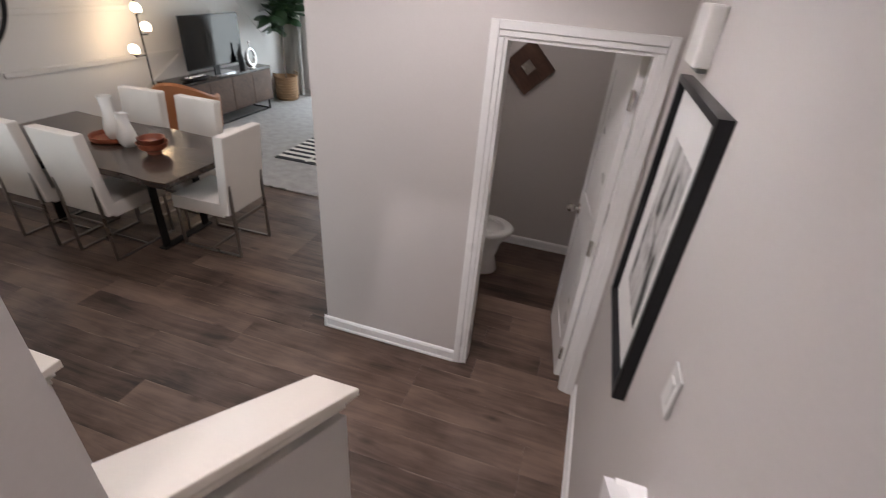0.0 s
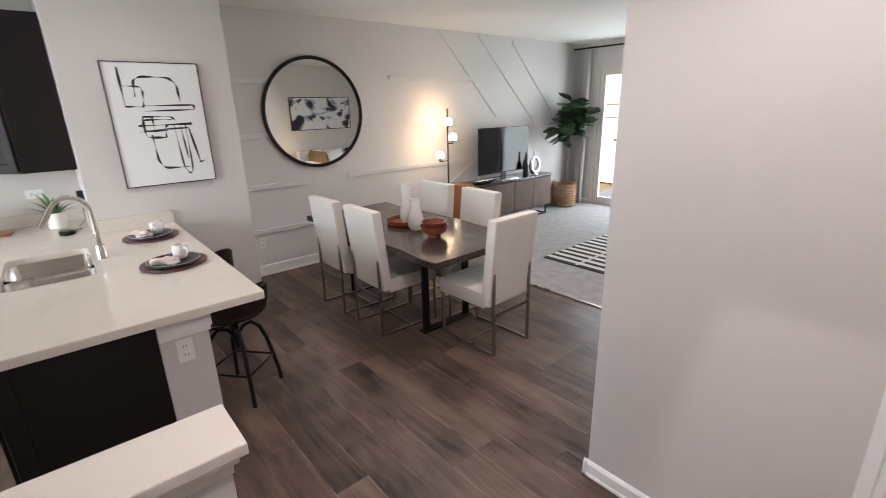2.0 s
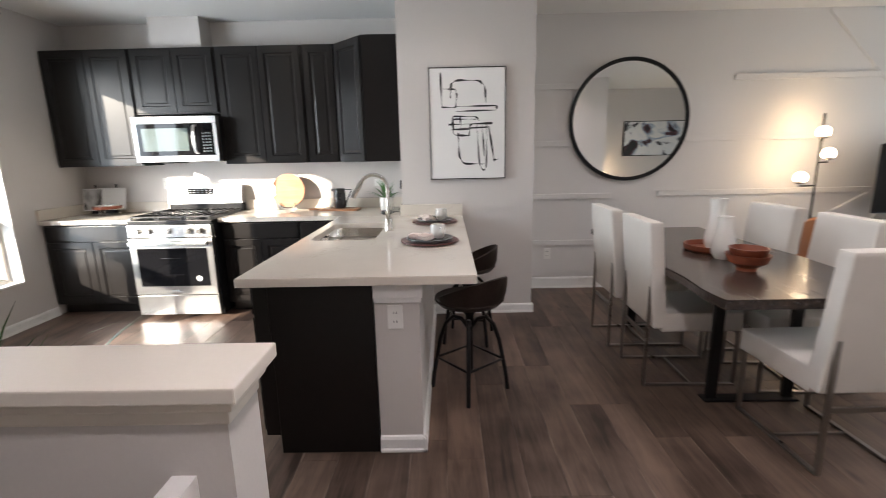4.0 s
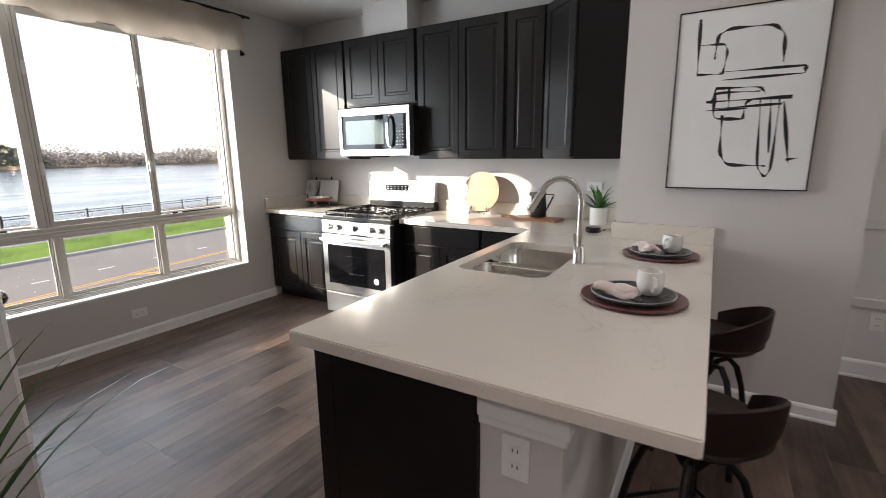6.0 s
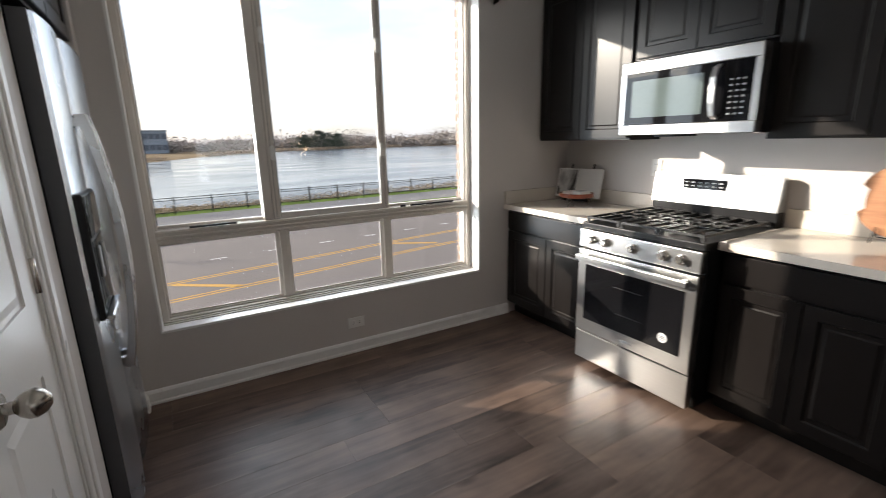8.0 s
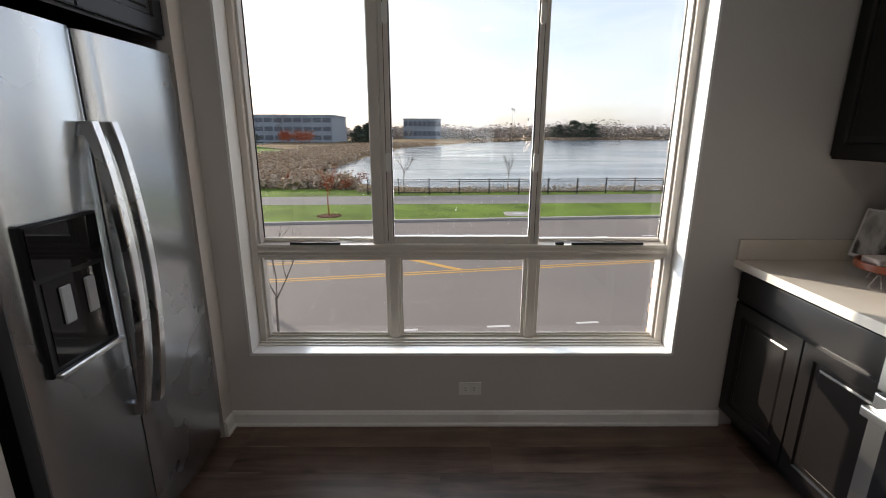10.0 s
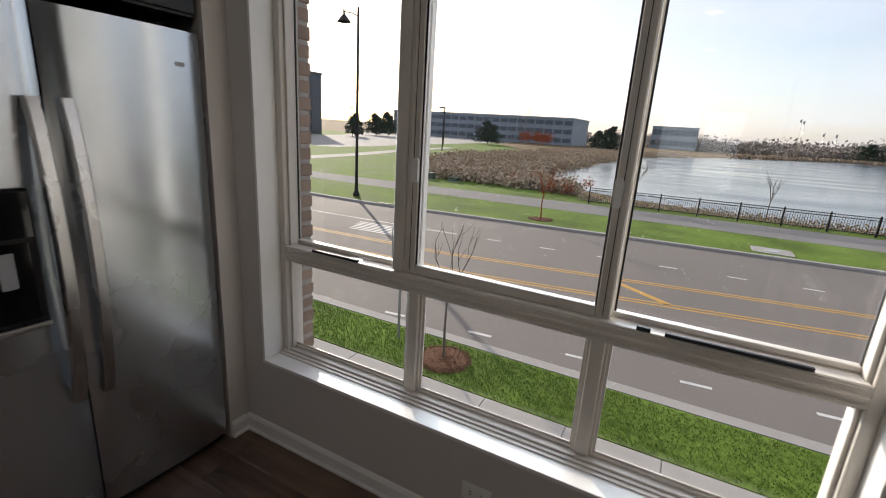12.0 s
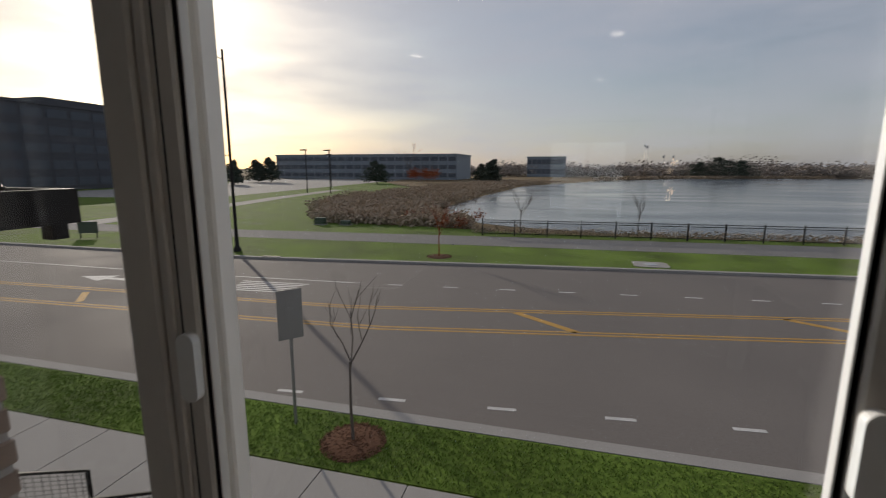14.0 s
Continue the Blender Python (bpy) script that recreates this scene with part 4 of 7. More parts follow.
fc = thing("kitchen_faucet", pose(-2.90, 0.475, ZT1), "satin nickel pull-down gooseneck faucet behind the sink", "faucet")
part("base", lathe([(0, 0), (0.030, 0), (0.030, 0.006), (0.027, 0.012), (0.026, 0.075), (0.022, 0.085), (0, 0.085)], 24), M_NICKEL, fc)
neck = [(0, 0, 0.08), (0, 0, 0.20), (0, 0, 0.30)] + [(0, -0.098 + 0.098 * math.cos(a), 0.30 + 0.098 * math.sin(a)) for a in [math.pi * i / 14 for i in range(1, 13)]]
part("neck", tube(neck, 0.0135, 14), M_NICKEL, fc)
e0, e1 = Vector(neck[-1]), Vector(neck[-1]) + (Vector(neck[-1]) - Vector(neck[-2])).normalized() * 0.12
part("spray_head", tube([e0, e0.lerp(e1, 0.1), e0.lerp(e1, 0.9), e1], 0.016, 14, taper=0.021), M_NICKEL, fc)
part("lever", tube([(0.022, 0, 0.055), (0.05, 0, 0.06), (0.062, -0.004, 0.10), (0.066, -0.008, 0.15)], 0.007, 10), M_NICKEL, fc)

# gas range
RY0, RW = -1.962, 0.757
rg = thing("gas_range", pose(-4.385, RY0, 0), "freestanding stainless gas range with black oven window", "range")
part("body", boxes((0.0, 0.70, 0.0, RW, 0.09, 0.90), (0.02, 0.66, 0.01, RW - 0.01, 0.02, 0.09)), M_BLACK, rg)
part("drawer", boxes((0.70, 0.745, 0.004, RW - 0.004, 0.04, 0.225), bevel=0.006, seg=2), M_STEELH, rg)
od = part("oven_door", boxes((0.70, 0.752, 0.004, RW - 0.004, 0.232, 0.755), bevel=0.006, seg=2), M_STEELH, rg)
part("window", boxes((0.752, 0.756, 0.062, RW - 0.062, 0.315, 0.665), bevel=0.0015), M_BLACKGLASS, od)
for z0, yl, yr in ((0.575, 0.27, 0.46), (0.42, 0.30, 0.47)):
    part("oven_rack", boxes((0.7562, 0.757, yl, yr, z0, z0 + 0.002)), M_EDGE, od)
part("sticker", lathe([(0, 0.0012), (0.027, 0.0012), (0.027, 0)], 24, at=(0, 0, 0)), M_STICKER, od).matrix_basis = pose(0.7562, 0.60, 0.385, 0, 90, 0)
part("sticker_print", boxes((0.7575, 0.7579, 0.586, 0.614, 0.389, 0.394), (0.7575, 0.7579, 0.584, 0.616, 0.380, 0.385), (0.7575, 0.7579, 0.589, 0.611, 0.371, 0.375)), M_EDGE, od)
part("badge", boxes((0.752, 0.7535, 0.335, 0.42, 0.262, 0.274)), M_BUTTON, od)
part("handle", boxes((0.752, 0.795, 0.05, 0.075, 0.703, 0.727), (0.752, 0.795, RW - 0.075, RW - 0.05, 0.703, 0.727), (0.787, 0.812, 0.03, RW - 0.03, 0.700, 0.730), bevel=0.005, seg=2), M_STEELH, od)
part("control_panel", boxes((0.70, 0.748, 0.002, RW - 0.002, 0.765, 0.875), bevel=0.006, seg=2), M_STEELH, rg)
for y in (0.10, 0.20, 0.378, 0.56, 0.66):
    kb = part("knob", lathe([(0, 0.034), (0.017, 0.034), (0.021, 0.030), (0.023, 0.010), (0.027, 0.004), (0.027, 0.0)], 22), M_NICKEL, rg)
    kb.matrix_basis = pose(0.748, y, 0.822, 0, 90, 0)
part("cooktop", boxes((0.06, 0.735, 0.0, RW, 0.88, 0.915), bevel=0.006, seg=2), M_BLACK, rg)
for gy in (0.02, 0.262, 0.504):
    gb = bmesh.new()
    y0, y1 = gy, gy + 0.233
    for y in (y0 + 0.008, y1 - 0.008):
        tube([(0.10, y, 0.944), (0.71, y, 0.944)], 0, flat=(0.012, 0.012), bm=gb)
    for x in (0.10, 0.30, 0.405, 0.51, 0.71):
        tube([(x, y0, 0.944), (x, y1, 0.944)], 0, flat=(0.012, 0.012), bm=gb)
    for y in (y0 + 0.08, y0 + 0.155):
        tube([(0.10, y, 0.944), (0.71, y, 0.944)], 0, flat=(0.009, 0.012), bm=gb)
    for x in (0.10, 0.71):
        for y in (y0 + 0.008, y1 - 0.008):
            add_box(gb, x - 0.007, x + 0.007, y - 0.007, y + 0.007, 0.913, 0.94)
    part("grate", gb, M_IRON, rg)
for x, y in ((0.22, 0.14), (0.58, 0.14), (0.40, 0.378), (0.22, 0.62), (0.58, 0.62)):
    part("burner", lathe([(0, 0.935), (0.036, 0.935), (0.038, 0.925), (0.05, 0.922), (0.052, 0.913)], 24, at=(x, y, 0)), M_IRON, rg)
bg = part("backguard", boxes((0.0, 0.075, 0.0, RW, 0.90, 0.995), bevel=0.004), M_BLACK, rg)
bf = bmesh.new()
add_box(bf, 0.0, 0.085, 0.0, RW, 0.995, 1.185)
for v in bf.verts:
    if v.co.x > 0.05 and v.co.z > 1.1:
        v.co.x -= 0.03
bmesh.ops.bevel(bf, geom=bf.edges[:], offset=0.006, segments=2, affect="EDGES")
part("back_panel", bf, M_STEELH, rg)
dp = part("display", boxes((0.060, 0.0735, 0.205, 0.47, 1.092, 1.150)), M_BLACKGLASS, rg)
for i in range(6):
    for j in range(2):
        part("key", boxes((0.0735, 0.074, 0.222 + i * 0.042, 0.240 + i * 0.042, 1.104 + j * 0.022, 1.112 + j * 0.022)), M_BUTTON, dp)

# microwave
mw = thing("microwave", pose(XW + 0.005, -1.974, 1.420), "over-the-range stainless microwave with black control strip", "microwave")
MWW = 0.770
part("body", boxes((0, 0.41, 0, MWW, 0, 0.412), bevel=0.004), M_BLACK, mw)
part("top_strip", boxes((0.41, 0.475, 0.0, MWW, 0.345, 0.412), bevel=0.004), M_STEELH, mw)
part("bottom_strip", boxes((0.41, 0.475, 0.0, MWW, 0.0, 0.06), bevel=0.004), M_STEELH, mw)
part("side_strip", boxes((0.41, 0.475, 0.0, 0.03, 0.06, 0.345)), M_STEELH, mw)
part("side_strip", boxes((0.41, 0.475, MWW - 0.03, MWW, 0.06, 0.345)), M_STEELH, mw)
dr = part("door", boxes((0.41, 0.472, 0.03, 0.60, 0.06, 0.345)), M_BLACKGLASS, mw)
part("door_window", boxes((0.472, 0.4735, 0.075, 0.50, 0.10, 0.305)), M_MWGLASS, dr)
part("handle", tube([(0.47, 0.575, 0.075), (0.505, 0.575, 0.09), (0.52, 0.575, 0.15), (0.522, 0.575, 0.21), (0.52, 0.575, 0.27), (0.505, 0.575, 0.315), (0.47, 0.575, 0.33)], 0, flat=(0.026, 0.012)), M_STEELH, dr)
cp = part("control_panel", boxes((0.41, 0.472, 0.60, MWW - 0.03, 0.06, 0.345)), M_BLACKGLASS, mw)
for i in range(3):
    for j in range(7):
        part("key", boxes((0.472, 0.4728, 0.632 + i * 0.03, 0.645 + i * 0.03, 0.09 + j * 0.027, 0.099 + j * 0.027)), M_BUTTON, cp)
part("display", boxes((0.472, 0.4728, 0.625, 0.715, 0.285, 0.320)), M_BLACKGLASS, cp)
part("vent_light", boxes((0.05, 0.30, 0.12, 0.24, -0.012, 0.0)), M_BLACK, mw)

# fridge and the cabinet above it
fx = -1.20
fr = thing("refrigerator", pose(fx, -2.735, 0), "stainless side-by-side refrigerator with water dispenser and long handles", "refrigerator")
FH, FS = 1.80, 0.520
part("body", boxes((0.0, 0.64, 0.006, 0.914, 0.02, FH - 0.02)), M_BLACK, fr)


def bulged_door(y0, y1, z0, z1):
    bm = bmesh.new()
    n = 14
    w = y1 - y0
    fr_, bk = [], []
    for i in range(n + 1):
        u = i / n
        y = y0 + w * u
        x = -0.052 - 0.014 * (1 - (2 * u - 1) ** 2) + (0.012 if i in (0, n) else 0)
        fr_.append([bm.verts.new((x, y, z)) for z in (z0, z1)])
        bk.append([bm.verts.new((-0.004, y, z)) for z in (z0, z1)])
    for i in range(n):
        f = bm.faces.new((fr_[i][0], fr_[i][1], fr_[i + 1][1], fr_[i + 1][0]))
        f.smooth = True
        bm.faces.new((bk[i][0], bk[i + 1][0], bk[i + 1][1], bk[i][1]))
        bm.faces.new((fr_[i][1], bk[i][1], bk[i + 1][1], fr_[i + 1][1]))
        bm.faces.new((fr_[i][0], fr_[i + 1][0], bk[i + 1][0], bk[i][0]))
    for i in (0, n):
        bm.faces.new((fr_[i][0], fr_[i][1], bk[i][1], bk[i][0]))
    bmesh.ops.recalc_face_normals(bm, faces=bm.faces[:])
    return bm


d1 = part("fridge_door", bulged_door(0.004, FS - 0.003, 0.06, FH), M_FRIDGE, fr)
d2 = part("freezer_door", bulged_door(FS + 0.003, 0.918, 0.06, FH), M_FRIDGE, fr)
def bar_handle(y, z0=0.545, z1=1.535, w=0.036, n=14):
    """Flat bar bowed away from the door, with square ends and a deep side."""
    bm_ = bmesh.new()
    prev = None
    for k in range(n + 1):
        u = k / n
        z = z0 + (z1 - z0) * u
        xo = -0.098 - 0.050 * math.sin(math.pi * u) ** 0.8
        xi = xo + 0.026 + 0.012 * abs(2 * u - 1) ** 6
        row_ = [bm_.verts.new(p_) for p_ in ((xo + 0.003, y - w / 2, z), (xo, y - w / 2 + 0.004, z), (xo, y + w / 2 - 0.004, z), (xo + 0.003, y + w / 2, z), (xi, y + w / 2, z), (xi, y - w / 2, z))]
        if prev:
            for a in range(6):
                bm_.faces.new((prev[a], prev[(a + 1) % 6], row_[(a + 1) % 6], row_[a])).smooth = a < 3
        else:
            bm_.faces.new(row_[::-1])
        prev = row_
    bm_.faces.new(prev)
    for z in (z0 + 0.012, z1 - 0.042):
        add_box(bm_, -0.088, -0.054, y - 0.013, y + 0.013, z, z + 0.03)
    bmesh.ops.recalc_face_normals(bm_, faces=bm_.faces[:])
    return bm_


for y, d in ((FS - 0.043, d1), (FS + 0.043, d2)):
    part("handle", bar_handle(y), M_STEEL, d)
dsp = part("dispenser", boxes((-0.078, -0.05, 0.60, 0.865, 0.845, 1.275), bevel=0.006), M_BLACK, d2)
part("dispenser_panel", boxes((-0.082, -0.078, 0.61, 0.855, 1.13, 1.265)), M_BLACKGLASS, dsp)
part("dispenser_recess", boxes((-0.0805, -0.078, 0.625, 0.84, 0.875, 1.115)), M_BLACKGLASS, dsp)
part("paddle", boxes((-0.088, -0.0805, 0.665, 0.705, 0.98, 1.09), (-0.088, -0.0805, 0.755, 0.795, 0.98, 1.09), bevel=0.004), M_BUTTON, dsp)
part("drip_tray", boxes((-0.10, -0.078, 0.605, 0.86, 0.845, 0.862), bevel=0.004), M_STEELH, dsp)
part("badge", boxes((-0.0615, -0.0605, 0.08, 0.135, 1.675, 1.69)), M_BUTTON, d1)
part("door_edge", boxes((-0.050, -0.003, 0.9185, 0.924, 0.06, FH)), M_EDGE, d2, "dark grey side of the freezer door")
part("kick_plate", boxes((-0.02, 0.0, 0.01, 0.91, 0.01, 0.055)), M_BLACK, fr)
oc = cabinet("over_fridge_cabinet", "espresso cabinet mounted above the refrigerator", pose(-0.52, -2.745 + 0.94, 1.86, 0, 0, 180), 0.94, 0.69, 0.62, 2)

# pantry door, closed
pd = tagged(new("door_1"), "white two-panel pantry door, closed, with round nickel knob", "door", kind="structure")
pd.matrix_world = pose(PXW + 0.040, -0.980, 0.008, 0, 0, 180)


def two_panel(w, h, t=0.035, arch=0.0):
    """Stiles, rails and two raised fields, both faces."""
    bm = boxes((0.006, t - 0.006, 0.0, w, 0.0, h))
    st = 0.105 if w > 0.5 else 0.085
    for x0, x1 in ((0.0, 0.006), (t - 0.006, t)):
        for b in ((x0, x1, 0, st, 0, h), (x0, x1, w - st, w, 0, h), (x0, x1, st, w - st, 0, 0.22), (x0, x1, st, w - st, h - 0.13, h), (x0, x1, st, w - st, 0.885, 1.06)):
            add_box(bm, *b)
        xi = 0.0015 if x0 == 0.0 else t - 0.0015
        for z0, z1 in ((0.22, 0.885), (1.06, h - 0.13)):
            a = [(st + 0.035, z0 + 0.035), (w - st - 0.035, z0 + 0.035), (w - st - 0.035, z1 - 0.035), (st + 0.035, z1 - 0.035)]
            b = [(st + 0.012, z0 + 0.012), (w - st - 0.012, z0 + 0.012), (w - st - 0.012, z1 - 0.012), (st + 0.012, z1 - 0.012)]
            xb = 0.0058 if x0 == 0.0 else t - 0.0058
            va = [bm.verts.new((xi, y, z)) for y, z in a]
            vb_ = [bm.verts.new((xb, y, z)) for y, z in b]
            bm.faces.new(va)
            for i in range(4):
                bm.faces.new((va[i], va[(i + 1) % 4], vb_[(i + 1) % 4], vb_[i]))
    bmesh.ops.recalc_face_normals(bm, faces=bm.faces[:])
    return bm


def knob(parent, x, y, z, out, mat):
    k = part("knob", lathe([(0, 0.082), (0.010, 0.080), (0.021, 0.072), (0.028, 0.058), (0.027, 0.046), (0.020, 0.034), (0.012, 0.027), (0.012, 0.012), (0.030, 0.010), (0.035, 0.004), (0.035, 0.0)], 28), mat, parent, "egg-shaped nickel knob on a round rosette")
    k.matrix_basis = pose(x, y, z, 0, 90 * out, 0)
    return k


part("door_slab", two_panel(0.510, 2.02), M_TRIM, pd)
knob(pd, 0.035, 0.096, 0.956, 1, M_AGED)
for z in (0.22, 1.105, 1.83):
    part("hinge", tube([(0.040, 0.512, z - 0.045), (0.040, 0.512, z + 0.045)], 0.007, 8), M_NICKEL, pd)

# powder room door, open into the room
dd2 = tagged(new("door_2"), "white two-panel powder room door, standing open", "door", kind="structure")
dd2.matrix_world = pose(1.178, PY + 0.105, 0.012, 0, 0, 8)
part("door_slab", two_panel(0.60, 1.905), M_TRIM, dd2)
knob(dd2, 0.0, 0.535, 0.93, -1, M_NICKEL)
for z in (0.2, 0.95, 1.72):
    part("hinge", boxes((-0.006, 0.012, -0.02, -0.002, z - 0.045, z + 0.045), bevel=0.002), M_NICKEL, dd2)

# stair handrails
hr1 = thing("handrail", pose(-0.320, 0.415, 0.86), "white painted handrail on the half wall, sloping down the stairs", "handrail", "stair rails")
part("rail", tube([(0, 0.01, 0), (0, -0.10, -0.12), (0, -1.2, -0.92)], 0, flat=(0.045, 0.06)), M_TRIM, hr1)
part("return", tube([(-0.08, 0.005, 0.004), (0.02, 0.005, 0.004)], 0, flat=(0.045, 0.06)), M_TRIM, hr1)
hr2 = thing("handrail", pose(1.21, 0.50, 1.29), "white painted handrail on the stair wall, with end return", "handrail", "stair rails")
part("rail", tube([(0, 0.06, -0.02), (0, -1.6, 1.06)], 0, flat=(0.04, 0.055)), M_TRIM, hr2)
part("return", tube([(0.062, 0.05, -0.012), (0, 0.05, -0.012)], 0, flat=(0.04, 0.055)), M_TRIM, hr2)
part("bracket", tube([(0.058, -0.3, 0.12), (0.0, -0.3, 0.17)], 0.008, 8), M_NICKEL, hr2)

# ---------------------------------------------------------------- things on the worktops
def disc(r, z0, z1, at=(0, 0), n=36, lip=0.0):
    return lathe([(0, z0), (r * 0.55, z0), (r, z0 + (z1 - z0) * 0.55), (r, z1), (r - 0.008, z1), (r * 0.72, z0 + 0.004 + lip), (0, z0 + 0.004 + lip)], n, at=(at[0], at[1], 0))


def place_setting(x, y, turn):
    ch = thing("charger_plate", pose(x, y, ZT1), "dark red round charger on the quartz peninsula", "plate", "place settings")
    part("dish", disc(0.178, 0, 0.016), M_CHARGER, ch)
    pl = thing("dinner_plate", pose(x + 0.005, y, ZT1 + 0.012), "charcoal stoneware plate with a pale rim, resting on a charger", "plate", "place settings")
    part("dish", disc(0.140, 0, 0.020), M_PLATE, pl)
    part("rim", lathe([(0.138, 0.0205), (0.1405, 0.022), (0.1425, 0.0205), (0.1425, 0.019)], 40), M_BUTTON, pl)
    cu = thing("mug", pose(x - 0.035, y + 0.05, ZT1 + 0.019, 0, 0, turn), "white speckled ceramic mug on a dark plate", "mug", "place settings")
    part("cup", lathe([(0, 0), (0.030, 0), (0.040, 0.012), (0.047, 0.045), (0.044, 0.085), (0.041, 0.086), (0.042, 0.045), (0.033, 0.012), (0, 0.010)], 30), M_CERAMIC, cu)
    part("handle", tube([(0.042, 0, 0.07), (0.062, 0, 0.068), (0.070, 0, 0.045), (0.060, 0, 0.024), (0.042, 0, 0.022)], 0.006, 8), M_CERAMIC, cu)
    nb = bmesh.new()
    rng = random.Random(int(x * 100))
    for k in range(3):
        pts = [(-0.085 + 0.03 * i, -0.045 + k * 0.020 + 0.010 * math.sin(i + k), 0.022 + 0.012 * math.sin(i * 1.3 + k * 2) + rng.uniform(0, 0.004)) for i in range(6)]
        tube(pts, 0.0, flat=(0.050 - 0.006 * k, 0.018), bm=nb)
    bmesh.ops.bevel(nb, geom=nb.edges[:], offset=0.004, segments=2, affect="EDGES")
    nap = solid("napkin", nb, M_NAPKIN, "loosely folded blush napkin in a ring on a plate", "napkin", pose(x + 0.02, y - 0.035, ZT1 + 0.02, 0, 0, turn + 60), "place settings")
    for f in nap.data.polygons:
        f.use_smooth = True


place_setting(-2.435, 0.785, 20)
place_setting(-3.245, 0.795, -30)

rb = thing("round_serving_board", pose(-4.270, -0.715, ZT1, 0, -9, 0), "round honey-coloured wooden board upright on a wire easel", "board")
bm = bmesh.new()
pts = [(0.168 * math.cos(a), 0.168 * math.sin(a)) for a in [2 * math.pi * i / 48 for i in range(48)]]
nn = [(y + (0.035 if (y < -0.13 and abs(z + 0.0) < 0.06) else 0), z) for y, z in pts]
lo = [bm.verts.new((0.0, y, z + 0.200)) for y, z in nn]
hi = [bm.verts.new((0.02, y, z + 0.200)) for y, z in nn]
bm.faces.new(lo)
bm.faces.new(hi[::-1])
for i in range(48):
    bm.faces.new((lo[i], hi[i], hi[(i + 1) % 48], lo[(i + 1) % 48]))
bmesh.ops.recalc_face_normals(bm, faces=bm.faces[:])
bo = part("disc", bm, M_BOARD, rb)
es = bmesh.new()
for y in (-0.07, 0.07):
    tube([(0.075, y, 0.002), (0.050, y, 0.045), (0.035, y, 0.075), (0.028, y, 0.035), (-0.01, y, 0.030), (-0.012, y, 0.12)], 0.003, 6, es)
    tube([(-0.012, y, 0.12), (-0.05, y * 0.4, 0.0)], 0.003, 6, es)
tube([(-0.01, -0.07, 0.030), (-0.01, 0.07, 0.030)], 0.003, 6, es)
part("easel", es, M_BLACKMETAL, rb)

cb = thing("paddle_board", pose(-4.20, -0.20, ZT1, 0, 0, 84), "brown wooden paddle board lying on the worktop", "board")
part("blade", prism(rounded_rect(-0.17, 0.22, -0.085, 0.085, 0.03), 0.0, 0.02), M_BOARD2, cb)
part("grip", prism(rounded_rect(-0.30, -0.165, -0.02, 0.02, 0.015), 0.001, 0.019), M_BOARD2, cb)
pj = thing("pitcher", pose(-4.235, -0.185, ZT1 + 0.02, 0, 0, 80), "matte black metal pitcher standing on a paddle board", "pitcher")
part("jug", lathe([(0, 0), (0.055, 0), (0.063, 0.012), (0.061, 0.09), (0.055, 0.16), (0.058, 0.19), (0.054, 0.19), (0.051, 0.16), (0.057, 0.09), (0.05, 0.02), (0, 0.016)], 32), M_PLATE, pj)
part("spout", prism([(-0.085, 0), (-0.05, -0.022), (-0.05, 0.022)], 0.165, 0.19), M_PLATE, pj)
part("handle", tube([(0.052, 0, 0.182), (0.13, 0, 0.180), (0.125, 0, 0.165), (0.062, 0, 0.045)], 0, flat=(0.014, 0.008)), M_PLATE, pj)


def blade(bm, base, yaw, length, lean, width, curl=1.0):
    """One long pointed leaf that bends over."""
    n = 7
    prev = None
    d = Vector((math.cos(yaw), math.sin(yaw), 0))
    sd = Vector((-d.y, d.x, 0))
    p = Vector(base)
    el = radians(90 - lean)
    for i in range(n + 1):
        u = i / n
        w = width * (0.35 + 1.1 * u if u < 0.4 else 0.8 * (1 - (u - 0.4) / 0.6) + 0.02)
        k = Vector((0, 0, -0.15 * w))
        row = [bm.verts.new(p - sd * w), bm.verts.new(p + k), bm.verts.new(p + sd * w)]
        if prev:
            for a in (0, 1):
                f = bm.faces.new((prev[a], prev[a + 1], row[a + 1], row[a]))
                f.smooth = True
        prev = row
        e = el - curl * u * u * 1.3
        p = p + (d * math.cos(e) + Vector((0, 0, math.sin(e)))) * length / n
    return bm


pt = thing("potted_succulent", pose(-4.17, 0.295, ZT1), "spiky green plant in a white ceramic pot", "plant")
part("pot", lathe([(0, 0), (0.058, 0), (0.062, 0.006), (0.066, 0.125), (0.060, 0.125), (0.057, 0.10), (0, 0.10)], 30), M_CERAMIC, pt)
rng = random.Random(5)
for i in range(22):
    b = blade(bmesh.new(), (0, 0, 0.10), i * 2.4, rng.uniform(0.16, 0.24), rng.uniform(8, 66), 0.021, 0.6)
    part("leaf", b, M_SUCC, pt)
sp = thing("smart_speaker", pose(-3.82, 0.335, ZT1), "small black puck speaker with a cable on the worktop", "speaker")
part("puck", lathe([(0, 0), (0.045, 0), (0.05, 0.006), (0.05, 0.026), (0.044, 0.034), (0, 0.034)], 28), M_BLACK, sp)
part("cable", tube([(-0.045, 0.02, 0.008), (-0.08, 0.06, 0.004), (-0.12, 0.04, 0.004), (-0.16, 0.10, 0.004), (-0.22, 0.09, 0.01), (-0.26, 0.138, 0.05), (-0.26, 0.138, 0.14)], 0.0025, 6), M_BLACK, sp)
bk = thing("cookbook", pose(-4.30, -2.62, ZT1, 0, -14, 12), "open picture cookbook on a dark stand in the corner", "book")
part("page", boxes((0.0, 0.008, -0.205, 0.0, 0.03, 0.26), bevel=0.002), M_CANVAS, bk)
